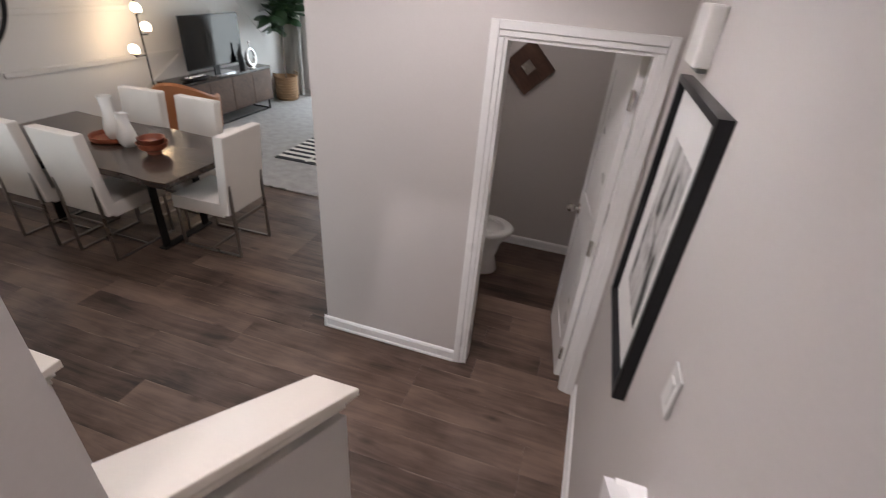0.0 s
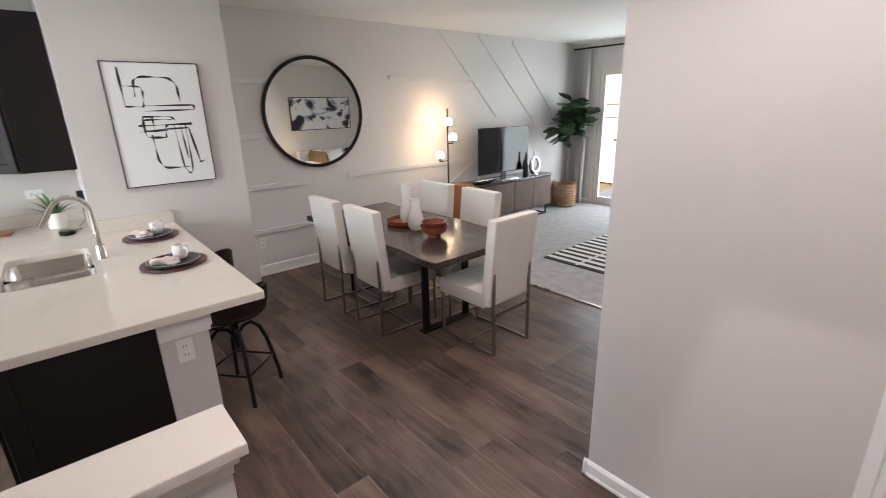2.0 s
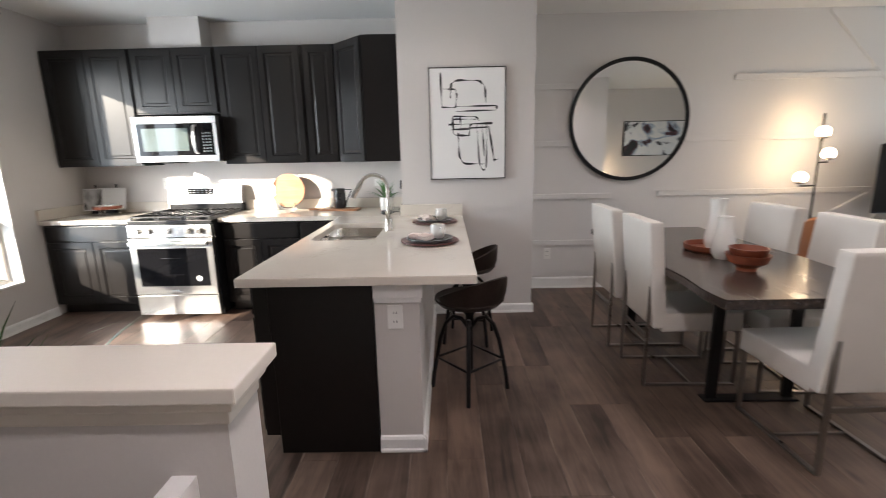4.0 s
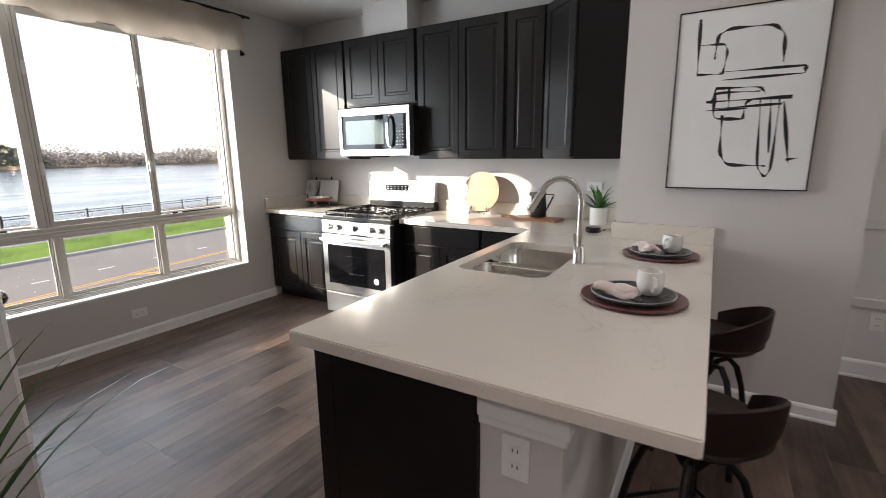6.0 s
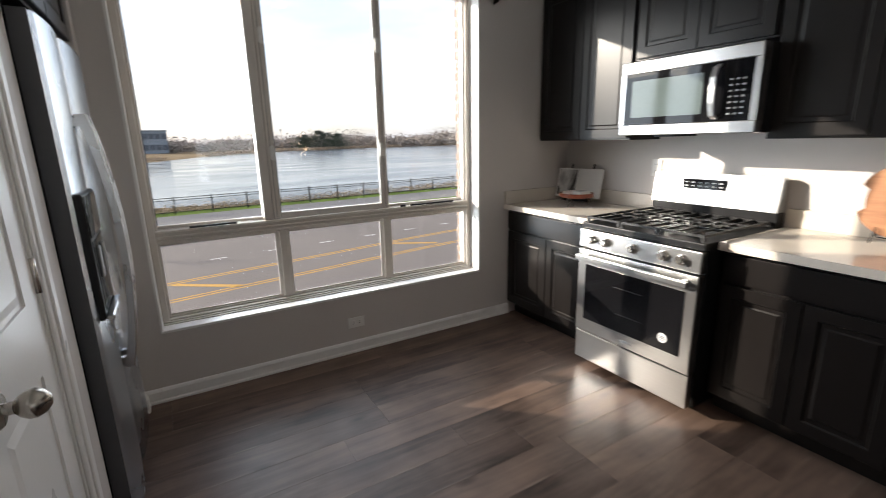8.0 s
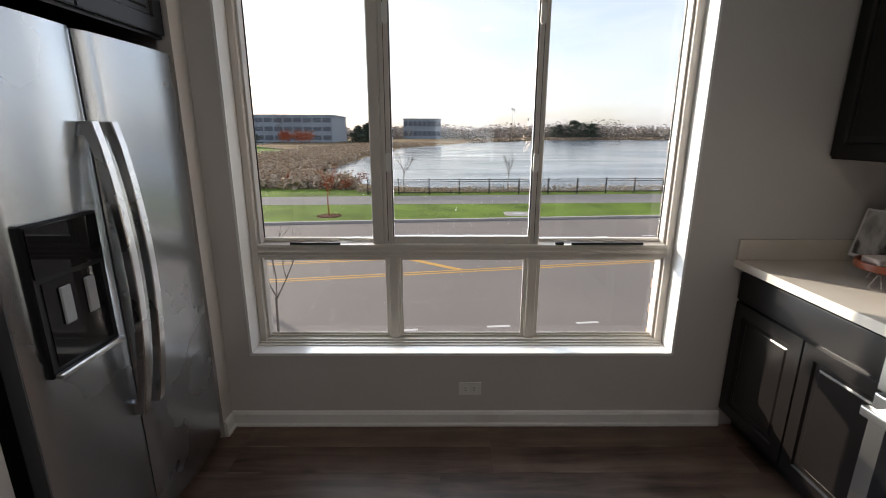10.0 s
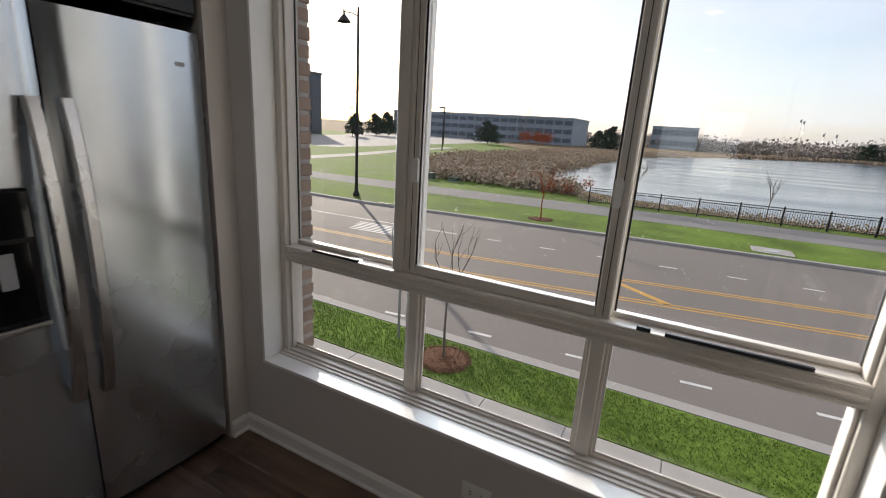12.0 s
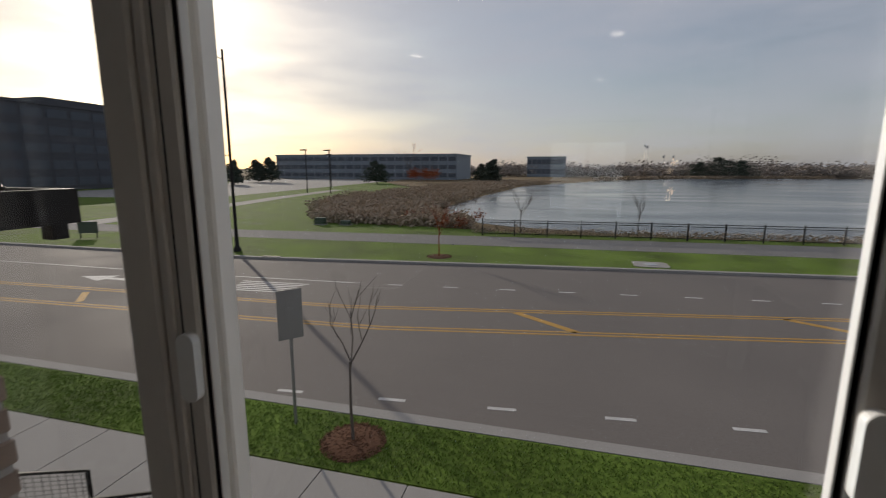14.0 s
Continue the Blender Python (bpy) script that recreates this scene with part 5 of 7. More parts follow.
pg = part("page", boxes((0.0, 0.008, 0.0, 0.19, 0.03, 0.26), bevel=0.002), M_CANVAS, bk)
part("picture", boxes((0.008, 0.009, -0.195, -0.03, 0.045, 0.25)), M_PRINT, bk)
part("stand", boxes((0.012, 0.03, -0.12, 0.12, 0.0, 0.03), (-0.012, -0.002, -0.10, -0.09, 0.0, 0.30), (-0.012, -0.002, 0.09, 0.10, 0.0, 0.30)), M_BLACKMETAL, bk)
ck = thing("footed_tray", pose(-4.13, -2.47, ZT1), "round wooden tray on wire feet with folded cloths", "tray")
part("dish", lathe([(0, 0.065), (0.12, 0.065), (0.125, 0.07), (0.125, 0.095), (0.118, 0.095), (0.115, 0.075), (0, 0.075)], 36), M_TERRA, ck)
for a in (20, 140, 260):
    c_, s_ = math.cos(radians(a)), math.sin(radians(a))
    part("foot", tube([(0.085 * c_, 0.085 * s_, 0.066), (0.10 * c_ - 0.02 * s_, 0.10 * s_ + 0.02 * c_, 0.0), (0.10 * c_ + 0.02 * s_, 0.10 * s_ - 0.02 * c_, 0.0), (0.085 * c_, 0.085 * s_, 0.066)], 0.003, 6), M_NICKEL, ck)
st = thing("folded_cloth", pose(-4.13, -2.47, ZT1 + 0.076), "two folded white tea cloths on a wooden tray", "cloth")
part("fold", boxes((-0.07, 0.06, -0.09, 0.0, 0, 0.028), bevel=0.012, seg=3), M_NAPKIN, st)
part("fold", boxes((-0.06, 0.05, 0.005, 0.09, 0, 0.036), bevel=0.014, seg=3), M_CERAMIC, st)


def plate_cover(m, label, kind="outlet"):
    o = thing("wall_" + kind, m, label, kind)
    part("plate", boxes((0, 0.006, -0.036, 0.036, -0.058, 0.058), bevel=0.003, seg=2), M_PLASTIC, o)
    if kind == "outlet":
        for z in (-0.022, 0.022):
            part("socket", boxes((0.006, 0.0075, -0.017, 0.017, z - 0.014, z + 0.014), bevel=0.0007), M_PLASTIC, o)
            part("slot", boxes((0.0075, 0.008, -0.008, -0.005, z - 0.005, z + 0.005), (0.0075, 0.008, 0.005, 0.008, z - 0.005, z + 0.005)), M_GASKET, o)
    else:
        part("rocker", boxes((0.006, 0.010, -0.016, 0.016, -0.033, 0.033), bevel=0.002), M_PLASTIC, o)
    return o


plate_cover(pose(-1.6845, 0.645, 0.705), "white duplex outlet on the knee wall end")
plate_cover(pose(-2.485, YW + 0.001, 0.215, 90, 0, 90), "white duplex outlet low on the window wall").rotation_euler = Euler((radians(90), 0, radians(90)))
plate_cover(pose(XW + 0.001, -2.02, 1.20), "white duplex outlet over the worktop")
plate_cover(pose(XW + 0.001, 0.20, 1.17, 90, 0, 0), "white outlet over the worktop corner")
plate_cover(pose(XW + 0.001, 1.95, 0.38), "white outlet low on the accent wall")
plate_cover(pose(RX - 0.001, 0.77, 1.39, 0, 0, 180), "white light switch on the hall wall", "switch")
plug = solid("plug_adapter", boxes((0, 0.045, -0.025, 0.025, -0.04, 0.04), bevel=0.008, seg=2), M_BLACK, "black plug adapter in the outlet by the column", "plug", pose(-4.0, BY0 - 0.001, 1.17, 0, 0, -90))

# wall chime box and framed picture in the hall
cbx = thing("door_chime", pose(RX, 1.60, 2.05, 0, 0, 180), "white plastic door chime box on the hall wall", "chime")
part("cover", boxes((0.0, 0.050, -0.085, 0.085, -0.085, 0.085), bevel=0.012, seg=3), M_PLASTIC, cbx)
part("base", boxes((0.0, 0.03, -0.06, 0.06, -0.10, -0.085), bevel=0.003), M_BUTTON, cbx)
pf = thing("framed_print", pose(RX, 1.405, 1.468, 0, 0, 180), "black deep-framed abstract charcoal print with wide white mat", "picture")
FW, FHH = 0.325, 0.452
part("frame", boxes((0.0, 0.038, -FW, -FW + 0.022, -FHH, FHH), (0.0, 0.038, FW - 0.022, FW, -FHH, FHH), (0.0, 0.038, -FW + 0.022, FW - 0.022, -FHH, -FHH + 0.022), (0.0, 0.038, -FW + 0.022, FW - 0.022, FHH - 0.022, FHH)), M_BLACK, pf)
part("mat", boxes((0.004, 0.014, -FW + 0.022, FW - 0.022, -FHH + 0.022, FHH - 0.022)), M_CANVAS, pf)
part("print", boxes((0.014, 0.0155, -0.165, 0.165, -0.28, 0.28)), M_PRINT, pf)

# line-drawing canvas on the column
art = thing("line_drawing_canvas", pose(BX, 1.080, 1.686), "white canvas with loose black line drawing in a thin black frame", "picture")
AW, AH = 0.321, 0.458
part("canvas", boxes((0.0, 0.022, -AW + 0.006, AW - 0.006, -AH + 0.006, AH - 0.006)), M_CANVAS, art)
part("frame", boxes((0.0, 0.028, -AW, -AW + 0.006, -AH, AH), (0.0, 0.028, AW - 0.006, AW, -AH, AH), (0.0, 0.028, -AW + 0.006, AW - 0.006, -AH, -AH + 0.006), (0.0, 0.028, -AW + 0.006, AW - 0.006, AH - 0.006, AH)), M_BLACK, art)
# strokes: u across 0..1, v up 0..1
STROKES = [((0.14, 0.97), (0.15, 0.66)), ((0.15, 0.66), (0.34, 0.655)), ((0.34, 0.655), (0.36, 0.77), (0.34, 0.82), (0.16, 0.825)), ((0.27, 0.74), (0.28, 0.87), (0.36, 0.90), (0.66, 0.895), (0.74, 0.84), (0.75, 0.69)),
           ((0.32, 0.665), (0.90, 0.665)), ((0.34, 0.62), (0.90, 0.625)), ((0.90, 0.665), (0.90, 0.625)), ((0.30, 0.575), (0.62, 0.57), (0.66, 0.53)), ((0.27, 0.49), (0.30, 0.55), (0.62, 0.545)), ((0.24, 0.50), (0.84, 0.505)),
           ((0.29, 0.46), (0.78, 0.47)), ((0.24, 0.45), (0.55, 0.455)), ((0.30, 0.57), (0.30, 0.40), (0.52, 0.395)), ((0.40, 0.57), (0.41, 0.46)), ((0.52, 0.395), (0.53, 0.49), (0.60, 0.505)), ((0.37, 0.42), (0.38, 0.20), (0.44, 0.13), (0.72, 0.125)),
           ((0.63, 0.50), (0.66, 0.12), (0.72, 0.06), (0.76, 0.10), (0.76, 0.50)), ((0.70, 0.50), (0.73, 0.20)), ((0.79, 0.48), (0.87, 0.14)), ((0.85, 0.16), (0.93, 0.17))]
for k, stroke in enumerate(STROKES):
    ps = [Vector((0.0225 + 0.0002 * (k % 5), (u - 0.5) * 2 * AW * 0.96, (v - 0.5) * 2 * AH * 0.97)) for u, v in stroke]
    dense = []
    for a, b in zip(ps, ps[1:]):
        dense += [a.lerp(b, i / 6) for i in range(6)]
    dense.append(ps[-1])
    for _ in range(2):
        dense = [dense[0]] + [(dense[i - 1] + dense[i] * 2 + dense[i + 1]) / 4 for i in range(1, len(dense) - 1)] + [dense[-1]]
    b = bmesh.new()
    prev = None
    for i, p in enumerate(dense):
        d = (dense[min(i + 1, len(dense) - 1)] - dense[max(i - 1, 0)]).normalized()
        w = (0.006 if k % 3 else 0.008) * (0.7 + 0.5 * math.sin(i * 0.9 + k))
        n_v = Vector((0, -d.z, d.y)) * w
        row = (b.verts.new(p + n_v), b.verts.new(p - n_v))
        if prev:
            b.faces.new((prev[0], prev[1], row[1], row[0]))
        prev = row
    part("brush_line", b, M_INK, art)

# ---------------------------------------------------------------- bar stools
def bar_stool(m):
    s = thing("bar_stool", m, "black metal swivel bar stool with low curved back", "stool", "stools at the peninsula")
    part("seat", lathe([(0, 0.600), (0.12, 0.602), (0.185, 0.618), (0.212, 0.650), (0.208, 0.662), (0.17, 0.645), (0.08, 0.632), (0, 0.630)], 36), M_STOOL, s)
    b = bmesh.new()
    prev = None
    for i in range(21):
        a = radians(-95 + 190 * i / 20) + math.pi / 2
        hgt = 0.165 * math.cos((i / 20 - 0.5) * math.pi * 0.85) + 0.015
        row = []
        for r, z in ((0.206, 0.650), (0.222, 0.70), (0.230, 0.645 + hgt), (0.221, 0.65 + hgt), (0.212, 0.70), (0.196, 0.653)):
            row.append(b.verts.new((r * math.cos(a), r * math.sin(a), min(z, 0.65 + hgt))))
        if prev:
            for k in range(6):
                f = b.faces.new((prev[k], prev[(k + 1) % 6], row[(k + 1) % 6], row[k]))
                f.smooth = True
        else:
            b.faces.new(row)
        prev = row
    b.faces.new(prev[::-1])
    bmesh.ops.recalc_face_normals(b, faces=b.faces[:])
    part("backrest", b, M_STOOL, s)
    part("screw_post", lathe([(0, 0.345), (0.013, 0.347), (0.014, 0.45), (0, 0.45)], 16), M_BLACKMETAL, s)
    part("hub", lathe([(0, 0.44), (0.024, 0.44), (0.026, 0.53), (0.05, 0.57), (0.12, 0.598), (0, 0.60)], 20), M_BLACKMETAL, s)
    for i in range(4):
        a = radians(45 + 90 * i)
        c_, s_ = math.cos(a), math.sin(a)
        part("leg", tube([(r * c_, r * s_, z) for r, z in ((0.015, 0.45), (0.05, 0.505), (0.10, 0.52), (0.145, 0.47), (0.18, 0.36), (0.205, 0.22), (0.225, 0.10), (0.235, 0.0))], 0.0135, 10), M_BLACKMETAL, s)
        b2 = radians(135 + 90 * i)
        part("stretcher", tube([(0.205 * c_, 0.205 * s_, 0.22), (0.205 * math.cos(b2), 0.205 * math.sin(b2), 0.22)], 0.008, 8), M_BLACKMETAL, s)
    for c in s.children:
        c.data.transform(Matrix.Diagonal((1.0, 1.0, 0.91, 1.0)))
    return s


st1 = bar_stool(pose(-2.30, 1.02, 0, 0, 0, -50))
copy_thing(st1, pose(-3.10, 1.05, 0, 0, 0, -12))

# ---------------------------------------------------------------- dining
tb = thing("dining_table", pose(-2.67, 2.645, 0), "dark stained wooden dining table with live edge and black metal legs", "table")
bm = bmesh.new()
top, bot = [], []
NX = 40
edge = []
rng = random.Random(3)
for i in range(NX + 1):
    x = -1.01 + 2.02 * i / NX
    edge.append((x, -0.475 + 0.010 * math.sin(x * 5.1) + 0.006 * math.sin(x * 13)))
for i in range(NX + 1):
    x = 1.01 - 2.02 * i / NX
    edge.append((x, 0.475 + 0.012 * math.sin(x * 4.3 + 1) + 0.006 * math.sin(x * 11)))
tt = prism(edge, 0.715, 0.765)
bmesh.ops.bevel(tt, geom=[e for e in tt.edges if abs(e.verts[0].co.z - e.verts[1].co.z) < 1e-6], offset=0.006, segments=2, affect="EDGES")
part("tabletop", tt, M_TABLE, tb)
for x in (-0.62, 0.55):
    for y in (-0.22, 0.22):
        part("leg", boxes((x - 0.012, x + 0.012, y - 0.03, y + 0.03, 0.012, 0.715), bevel=0.002), M_BLACKMETAL, tb)
    part("foot_bar", boxes((x - 0.04, x + 0.04, -0.27, 0.27, 0.0, 0.012), bevel=0.002), M_BLACKMETAL, tb)
    part("mounting_plate", boxes((x - 0.04, x + 0.04, -0.27, 0.27, 0.707, 0.7148)), M_BLACKMETAL, tb)


def soft_box(x0, x1, y0, y1, z0, z1, r=0.022, lean=0.0):
    bm_ = boxes((x0, x1, y0, y1, z0, z1), bevel=r, seg=4)
    for v in bm_.verts:
        v.co.y += (v.co.z - z0) * lean
    for f in bm_.faces:
        f.smooth = True
    return bm_


def dining_chair(m):
    """Faces -y: the back stands at +y."""
    c = thing("dining_chair", m, "off-white upholstered dining chair on a flat nickel bar frame", "chair", "chairs round the table")
    part("seat", soft_box(-0.228, 0.228, -0.285, 0.20, 0.365, 0.485), M_FABRIC, c)
    part("backrest", soft_box(-0.228, 0.228, 0.165, 0.250, 0.385, 1.035, 0.026, 0.10), M_FABRIC, c)
    part("piping", tube([(-0.20, 0.243, 0.40), (0.20, 0.243, 0.40)], 0.004, 6), M_FABRIC, c)
    for x in (-0.195, 0.195):
        part("side_frame", boxes((x - 0.013, x + 0.013, 0.262, 0.276, 0.0, 0.69), (x - 0.013, x + 0.013, -0.285, 0.262, 0.0, 0.014), (x - 0.013, x + 0.013, -0.285, -0.271, 0.014, 0.37), bevel=0.002), M_BRONZE, c)
    part("back_bar", boxes((-0.182, 0.182, 0.263, 0.276, 0.664, 0.69), bevel=0.002), M_BRONZE, c)
    part("stretcher", boxes((-0.182, 0.182, 0.248, 0.262, 0.30, 0.326), bevel=0.002), M_BRONZE, c)
    part("stretcher", boxes((-0.182, 0.182, -0.03, -0.016, 0.0, 0.014), bevel=0.002), M_BRONZE, c)
    part("stretcher", boxes((-0.182, 0.182, -0.284, -0.272, 0.335, 0.361), bevel=0.002), M_BRONZE, c)
    return c


ch1 = dining_chair(pose(-3.085, 2.362, 0, 0, 0, 180))
copy_thing(ch1, pose(-2.482, 2.378, 0, 0, 0, 179))
copy_thing(ch1, pose(-1.742, 2.725, 0, 0, 0, -89))
copy_thing(ch1, pose(-2.985, 3.03, 0, 0, 0, 2))
copy_thing(ch1, pose(-2.37, 3.03, 0, 0, 0, -2))

TZ = 0.765
tr = thing("round_tray", pose(-2.72, 2.69, TZ), "reddish wooden tray under two vases", "tray")
part("dish", lathe([(0, 0), (0.15, 0), (0.165, 0.012), (0.168, 0.045), (0.160, 0.045), (0.15, 0.012), (0, 0.010)], 40), M_TERRA, tr)
v1 = thing("tall_vase", pose(-2.70, 2.70, TZ + 0.0105), "tall white glazed vase on the tray", "vase", "table vases")
part("vessel", lathe([(0, 0), (0.045, 0), (0.062, 0.03), (0.068, 0.08), (0.058, 0.14), (0.045, 0.20), (0.043, 0.27), (0.050, 0.335), (0.053, 0.345), (0.047, 0.343), (0.040, 0.27), (0.04, 0.20), (0.05, 0.14), (0, 0.10)], 36), M_CERAMIC, v1)
v2 = thing("short_vase", pose(-2.475, 2.625, TZ + 0.001), "shorter white glazed vase beside the tray", "vase", "table vases")
part("vessel", lathe([(0, 0), (0.045, 0), (0.066, 0.03), (0.072, 0.075), (0.062, 0.13), (0.047, 0.18), (0.042, 0.23), (0.045, 0.26), (0.047, 0.265), (0.041, 0.262), (0.037, 0.23), (0.042, 0.18), (0.055, 0.13), (0, 0.09)], 36), M_CERAMIC, v2)
for r, z, lab in ((0.115, 0.0, "red-brown footed wooden bowl on the table"), (0.10, 0.036, "red-brown wooden bowl stacked in another bowl")):
    bw = thing("wooden_bowl", pose(-2.185, 2.59, TZ + z), lab, "bowl", "stacked bowls")
    part("vessel", lathe([(0, 0), (0.05, 0), (0.052, 0.02), (r * 0.85, 0.05), (r, 0.095), (r - 0.007, 0.095), (r * 0.8, 0.057), (0.04, 0.032), (0, 0.03)], 40), M_TERRA, bw)

# round mirror
mr_ = thing("round_mirror", pose(XW + 0.012, 2.728, 1.735, 0, 90, 0), "large round wall mirror in a thin black frame", "mirror")
part("glass", prism(arc(0, 0, 0.563, 0, 2 * math.pi * 71 / 72, 71), 0.004, 0.012), M_MIRROR, mr_)
part("frame", lathe([(0.560, 0.0), (0.560, 0.022), (0.567, 0.028), (0.592, 0.028), (0.597, 0.022), (0.597, 0.0)], 96), M_BLACK, mr_)

# ---------------------------------------------------------------- living room
lp = thing("floor_lamp", pose(-4.10, 4.43, 0.008), "black floor lamp with three lit frosted globes on arms", "lamp")
part("base", lathe([(0, 0), (0.14, 0), (0.14, 0.018), (0.02, 0.028), (0, 0.028)], 30), M_BLACKMETAL, lp)
part("pole", tube([(0, 0, 0.02), (0, 0, 1.735)], 0.010, 10), M_BLACKMETAL, lp)
for x, y, z in ((0.0, 0.012, 1.545), (0.01, 0.08, 1.345), (0.02, -0.16, 1.125)):
    part("arm", tube([(0, 0, z - 0.06), (x, y, z - 0.06), (x, y, z - 0.03)], 0.007, 8), M_BLACKMETAL, lp)
    part("cup", lathe([(0, -0.045), (0.035, -0.04), (0.045, -0.02), (0.043, -0.02), (0.03, -0.034), (0, -0.036)], 20, at=(x, y, z)), M_NICKEL, lp)
    part("shade", lathe([(0, -0.035), (0.03, -0.032), (0.052, -0.005), (0.056, 0.02), (0.048, 0.05), (0.028, 0.07), (0, 0.078)], 26, at=(x, y, z)), M_BULB, lp, "lit frosted glass globe")
for z, y in ((1.56, 4.44), (1.13, 4.27)):
    d = bpy.data.lights.new("lamp_bulb", "POINT")
    d.energy, d.color, d.shadow_soft_size = 0.9, (1.0, 0.66, 0.36), 0.06
    new("lamp_bulb", d).matrix_world = pose(-4.16 if z > 1.5 else -4.12, y, z + 0.14)

tvs = thing("tv_stand", pose(-4.40, 4.76, 0.008), "dark walnut media console on black metal legs", "media console")
TW = 1.85
part("body", boxes((0.0, 0.385, 0.0, TW, 0.15, 0.64), bevel=0.003), M_BLACKMETAL, tvs)
part("top", boxes((-0.01, 0.40, -0.01, TW + 0.01, 0.64, 0.672), bevel=0.004), M_TABLE, tvs)
for i in range(4):
    part("door", boxes((0.385, 0.402, 0.015 + i * 0.457, 0.465 + i * 0.457, 0.165, 0.63), bevel=0.004), M_WALNUT, tvs)
for y in (0.08, TW - 0.08):
    part("leg_frame", boxes((0.03, 0.05, y - 0.01, y + 0.01, 0.0, 0.15), (0.35, 0.37, y - 0.01, y + 0.01, 0.0, 0.15), (0.05, 0.35, y - 0.01, y + 0.01, 0.0, 0.02)), M_BLACKMETAL, tvs)
part("leg_rail", boxes((0.35, 0.37, 0.09, TW - 0.09, 0.0, 0.02)), M_BLACKMETAL, tvs)
tv = thing("television", pose(-4.17, 5.64, 0.68), "black flat-screen television standing on the console", "television")
part("panel", boxes((-0.03, 0.0, -0.55, 0.55, 0.10, 0.775), bevel=0.004), M_BLACK, tv)
part("screen", boxes((0.0, 0.0012, -0.54, 0.54, 0.115, 0.765)), M_SCREEN, tv)
part("base", prism(rounded_rect(-0.11, 0.11, -0.25, 0.25, 0.05), 0.0, 0.012), M_CHROME, tv)
part("neck", boxes((-0.04, -0.015, -0.05, 0.05, 0.012, 0.13)), M_BLACK, tv)
tr2 = thing("long_tray", pose(-4.11, 5.12, 0.68), "shallow dark dish with silver beads on the console", "tray")
part("dish", lathe([(0, 0), (0.12, 0.004), (0.19, 0.028), (0.185, 0.032), (0.11, 0.012), (0, 0.010)], 30), M_BLACKMETAL, tr2).scale = (0.6, 1.25, 1)
for i in range(7):
    part("bead", lathe([(0, -0.025), (0.018, -0.018), (0.025, 0), (0.018, 0.018), (0, 0.025)], 14, at=(0.02 * math.sin(i * 2.1), -0.15 + 0.05 * i, 0.037)), M_CHROME, tr2)
rs = thing("ring_sculpture", pose(-4.10, 6.28, 0.68), "polished silver open ring vase", "sculpture")
ring = bmesh.new()
n1, n2 = 40, 12
rows = []
for i in range(n1):
    a = 2 * math.pi * i / n1
    rr = 0.020 + 0.022 * (0.5 - 0.5 * math.sin(a))
    cy, cz = 0.095 * math.cos(a), 0.155 + 0.12 * math.sin(a)
    rows.append([ring.verts.new((rr * math.sin(2 * math.pi * j / n2), cy + rr * math.cos(2 * math.pi * j / n2) * math.cos(a), cz + rr * math.cos(2 * math.pi * j / n2) * math.sin(a))) for j in range(n2)])
for i in range(n1):
    for j in range(n2):
        f = ring.faces.new((rows[i][j], rows[(i + 1) % n1][j], rows[(i + 1) % n1][(j + 1) % n2], rows[i][(j + 1) % n2]))
        f.smooth = True
part("ring", ring, M_CHROME, rs)
part("stem", lathe([(0.012, 0.285), (0.012, 0.34), (0.02, 0.36), (0.02, 0.38), (0.012, 0.38), (0, 0.35)], 16), M_CHROME, rs)
part("foot", lathe([(0, 0), (0.06, 0), (0.055, 0.012), (0.035, 0.018), (0, 0.018)], 24), M_CHROME, rs)
bt = solid("black_bottle_vase", lathe([(0, 0), (0.04, 0), (0.046, 0.02), (0.044, 0.15), (0.018, 0.24), (0.014, 0.36), (0.018, 0.365), (0, 0.36)], 24), M_BLACK, "slim black bottle vase on the console", "vase", pose(-4.10, 6.06, 0.68))

bs = thing("basket", pose(-4.16, 7.22, 0.008), "woven seagrass basket holding a fig tree", "basket")
part("wall", lathe([(0, 0), (0.17, 0), (0.185, 0.02), (0.195, 0.20), (0.19, 0.40), (0.175, 0.40), (0.18, 0.20), (0.17, 0.03), (0, 0.03)], 36), M_BASKET, bs)
for k in range(9):
    z = 0.03 + k * 0.043
    part("weave_band", lathe([(0.188 + 0.008, z), (0.188 + 0.014, z + 0.015), (0.188 + 0.008, z + 0.03)], 36), M_BASKET, bs)
for a in (60, 240):
    c_, s_ = math.cos(radians(a)), math.sin(radians(a))
    part("handle", tube([(0.19 * c_ - 0.06 * s_, 0.19 * s_ + 0.06 * c_, 0.38), (0.20 * c_ - 0.05 * s_, 0.20 * s_ + 0.05 * c_, 0.45), (0.20 * c_ + 0.05 * s_, 0.20 * s_ - 0.05 * c_, 0.45), (0.19 * c_ + 0.06 * s_, 0.19 * s_ - 0.06 * c_, 0.38)], 0.01, 8), M_BASKET, bs)
fg = thing("fig_tree", pose(-4.16, 7.22, 0.04), "fiddle-leaf fig tree with a crown of large dark leaves", "plant")
part("trunk", tube([(0, 0, 0), (0.02, -0.02, 0.5), (0.0, 0.01, 0.95), (0.03, -0.02, 1.30)], 0.016, 8, taper=0.010), M_BARK, fg)
rng = random.Random(21)


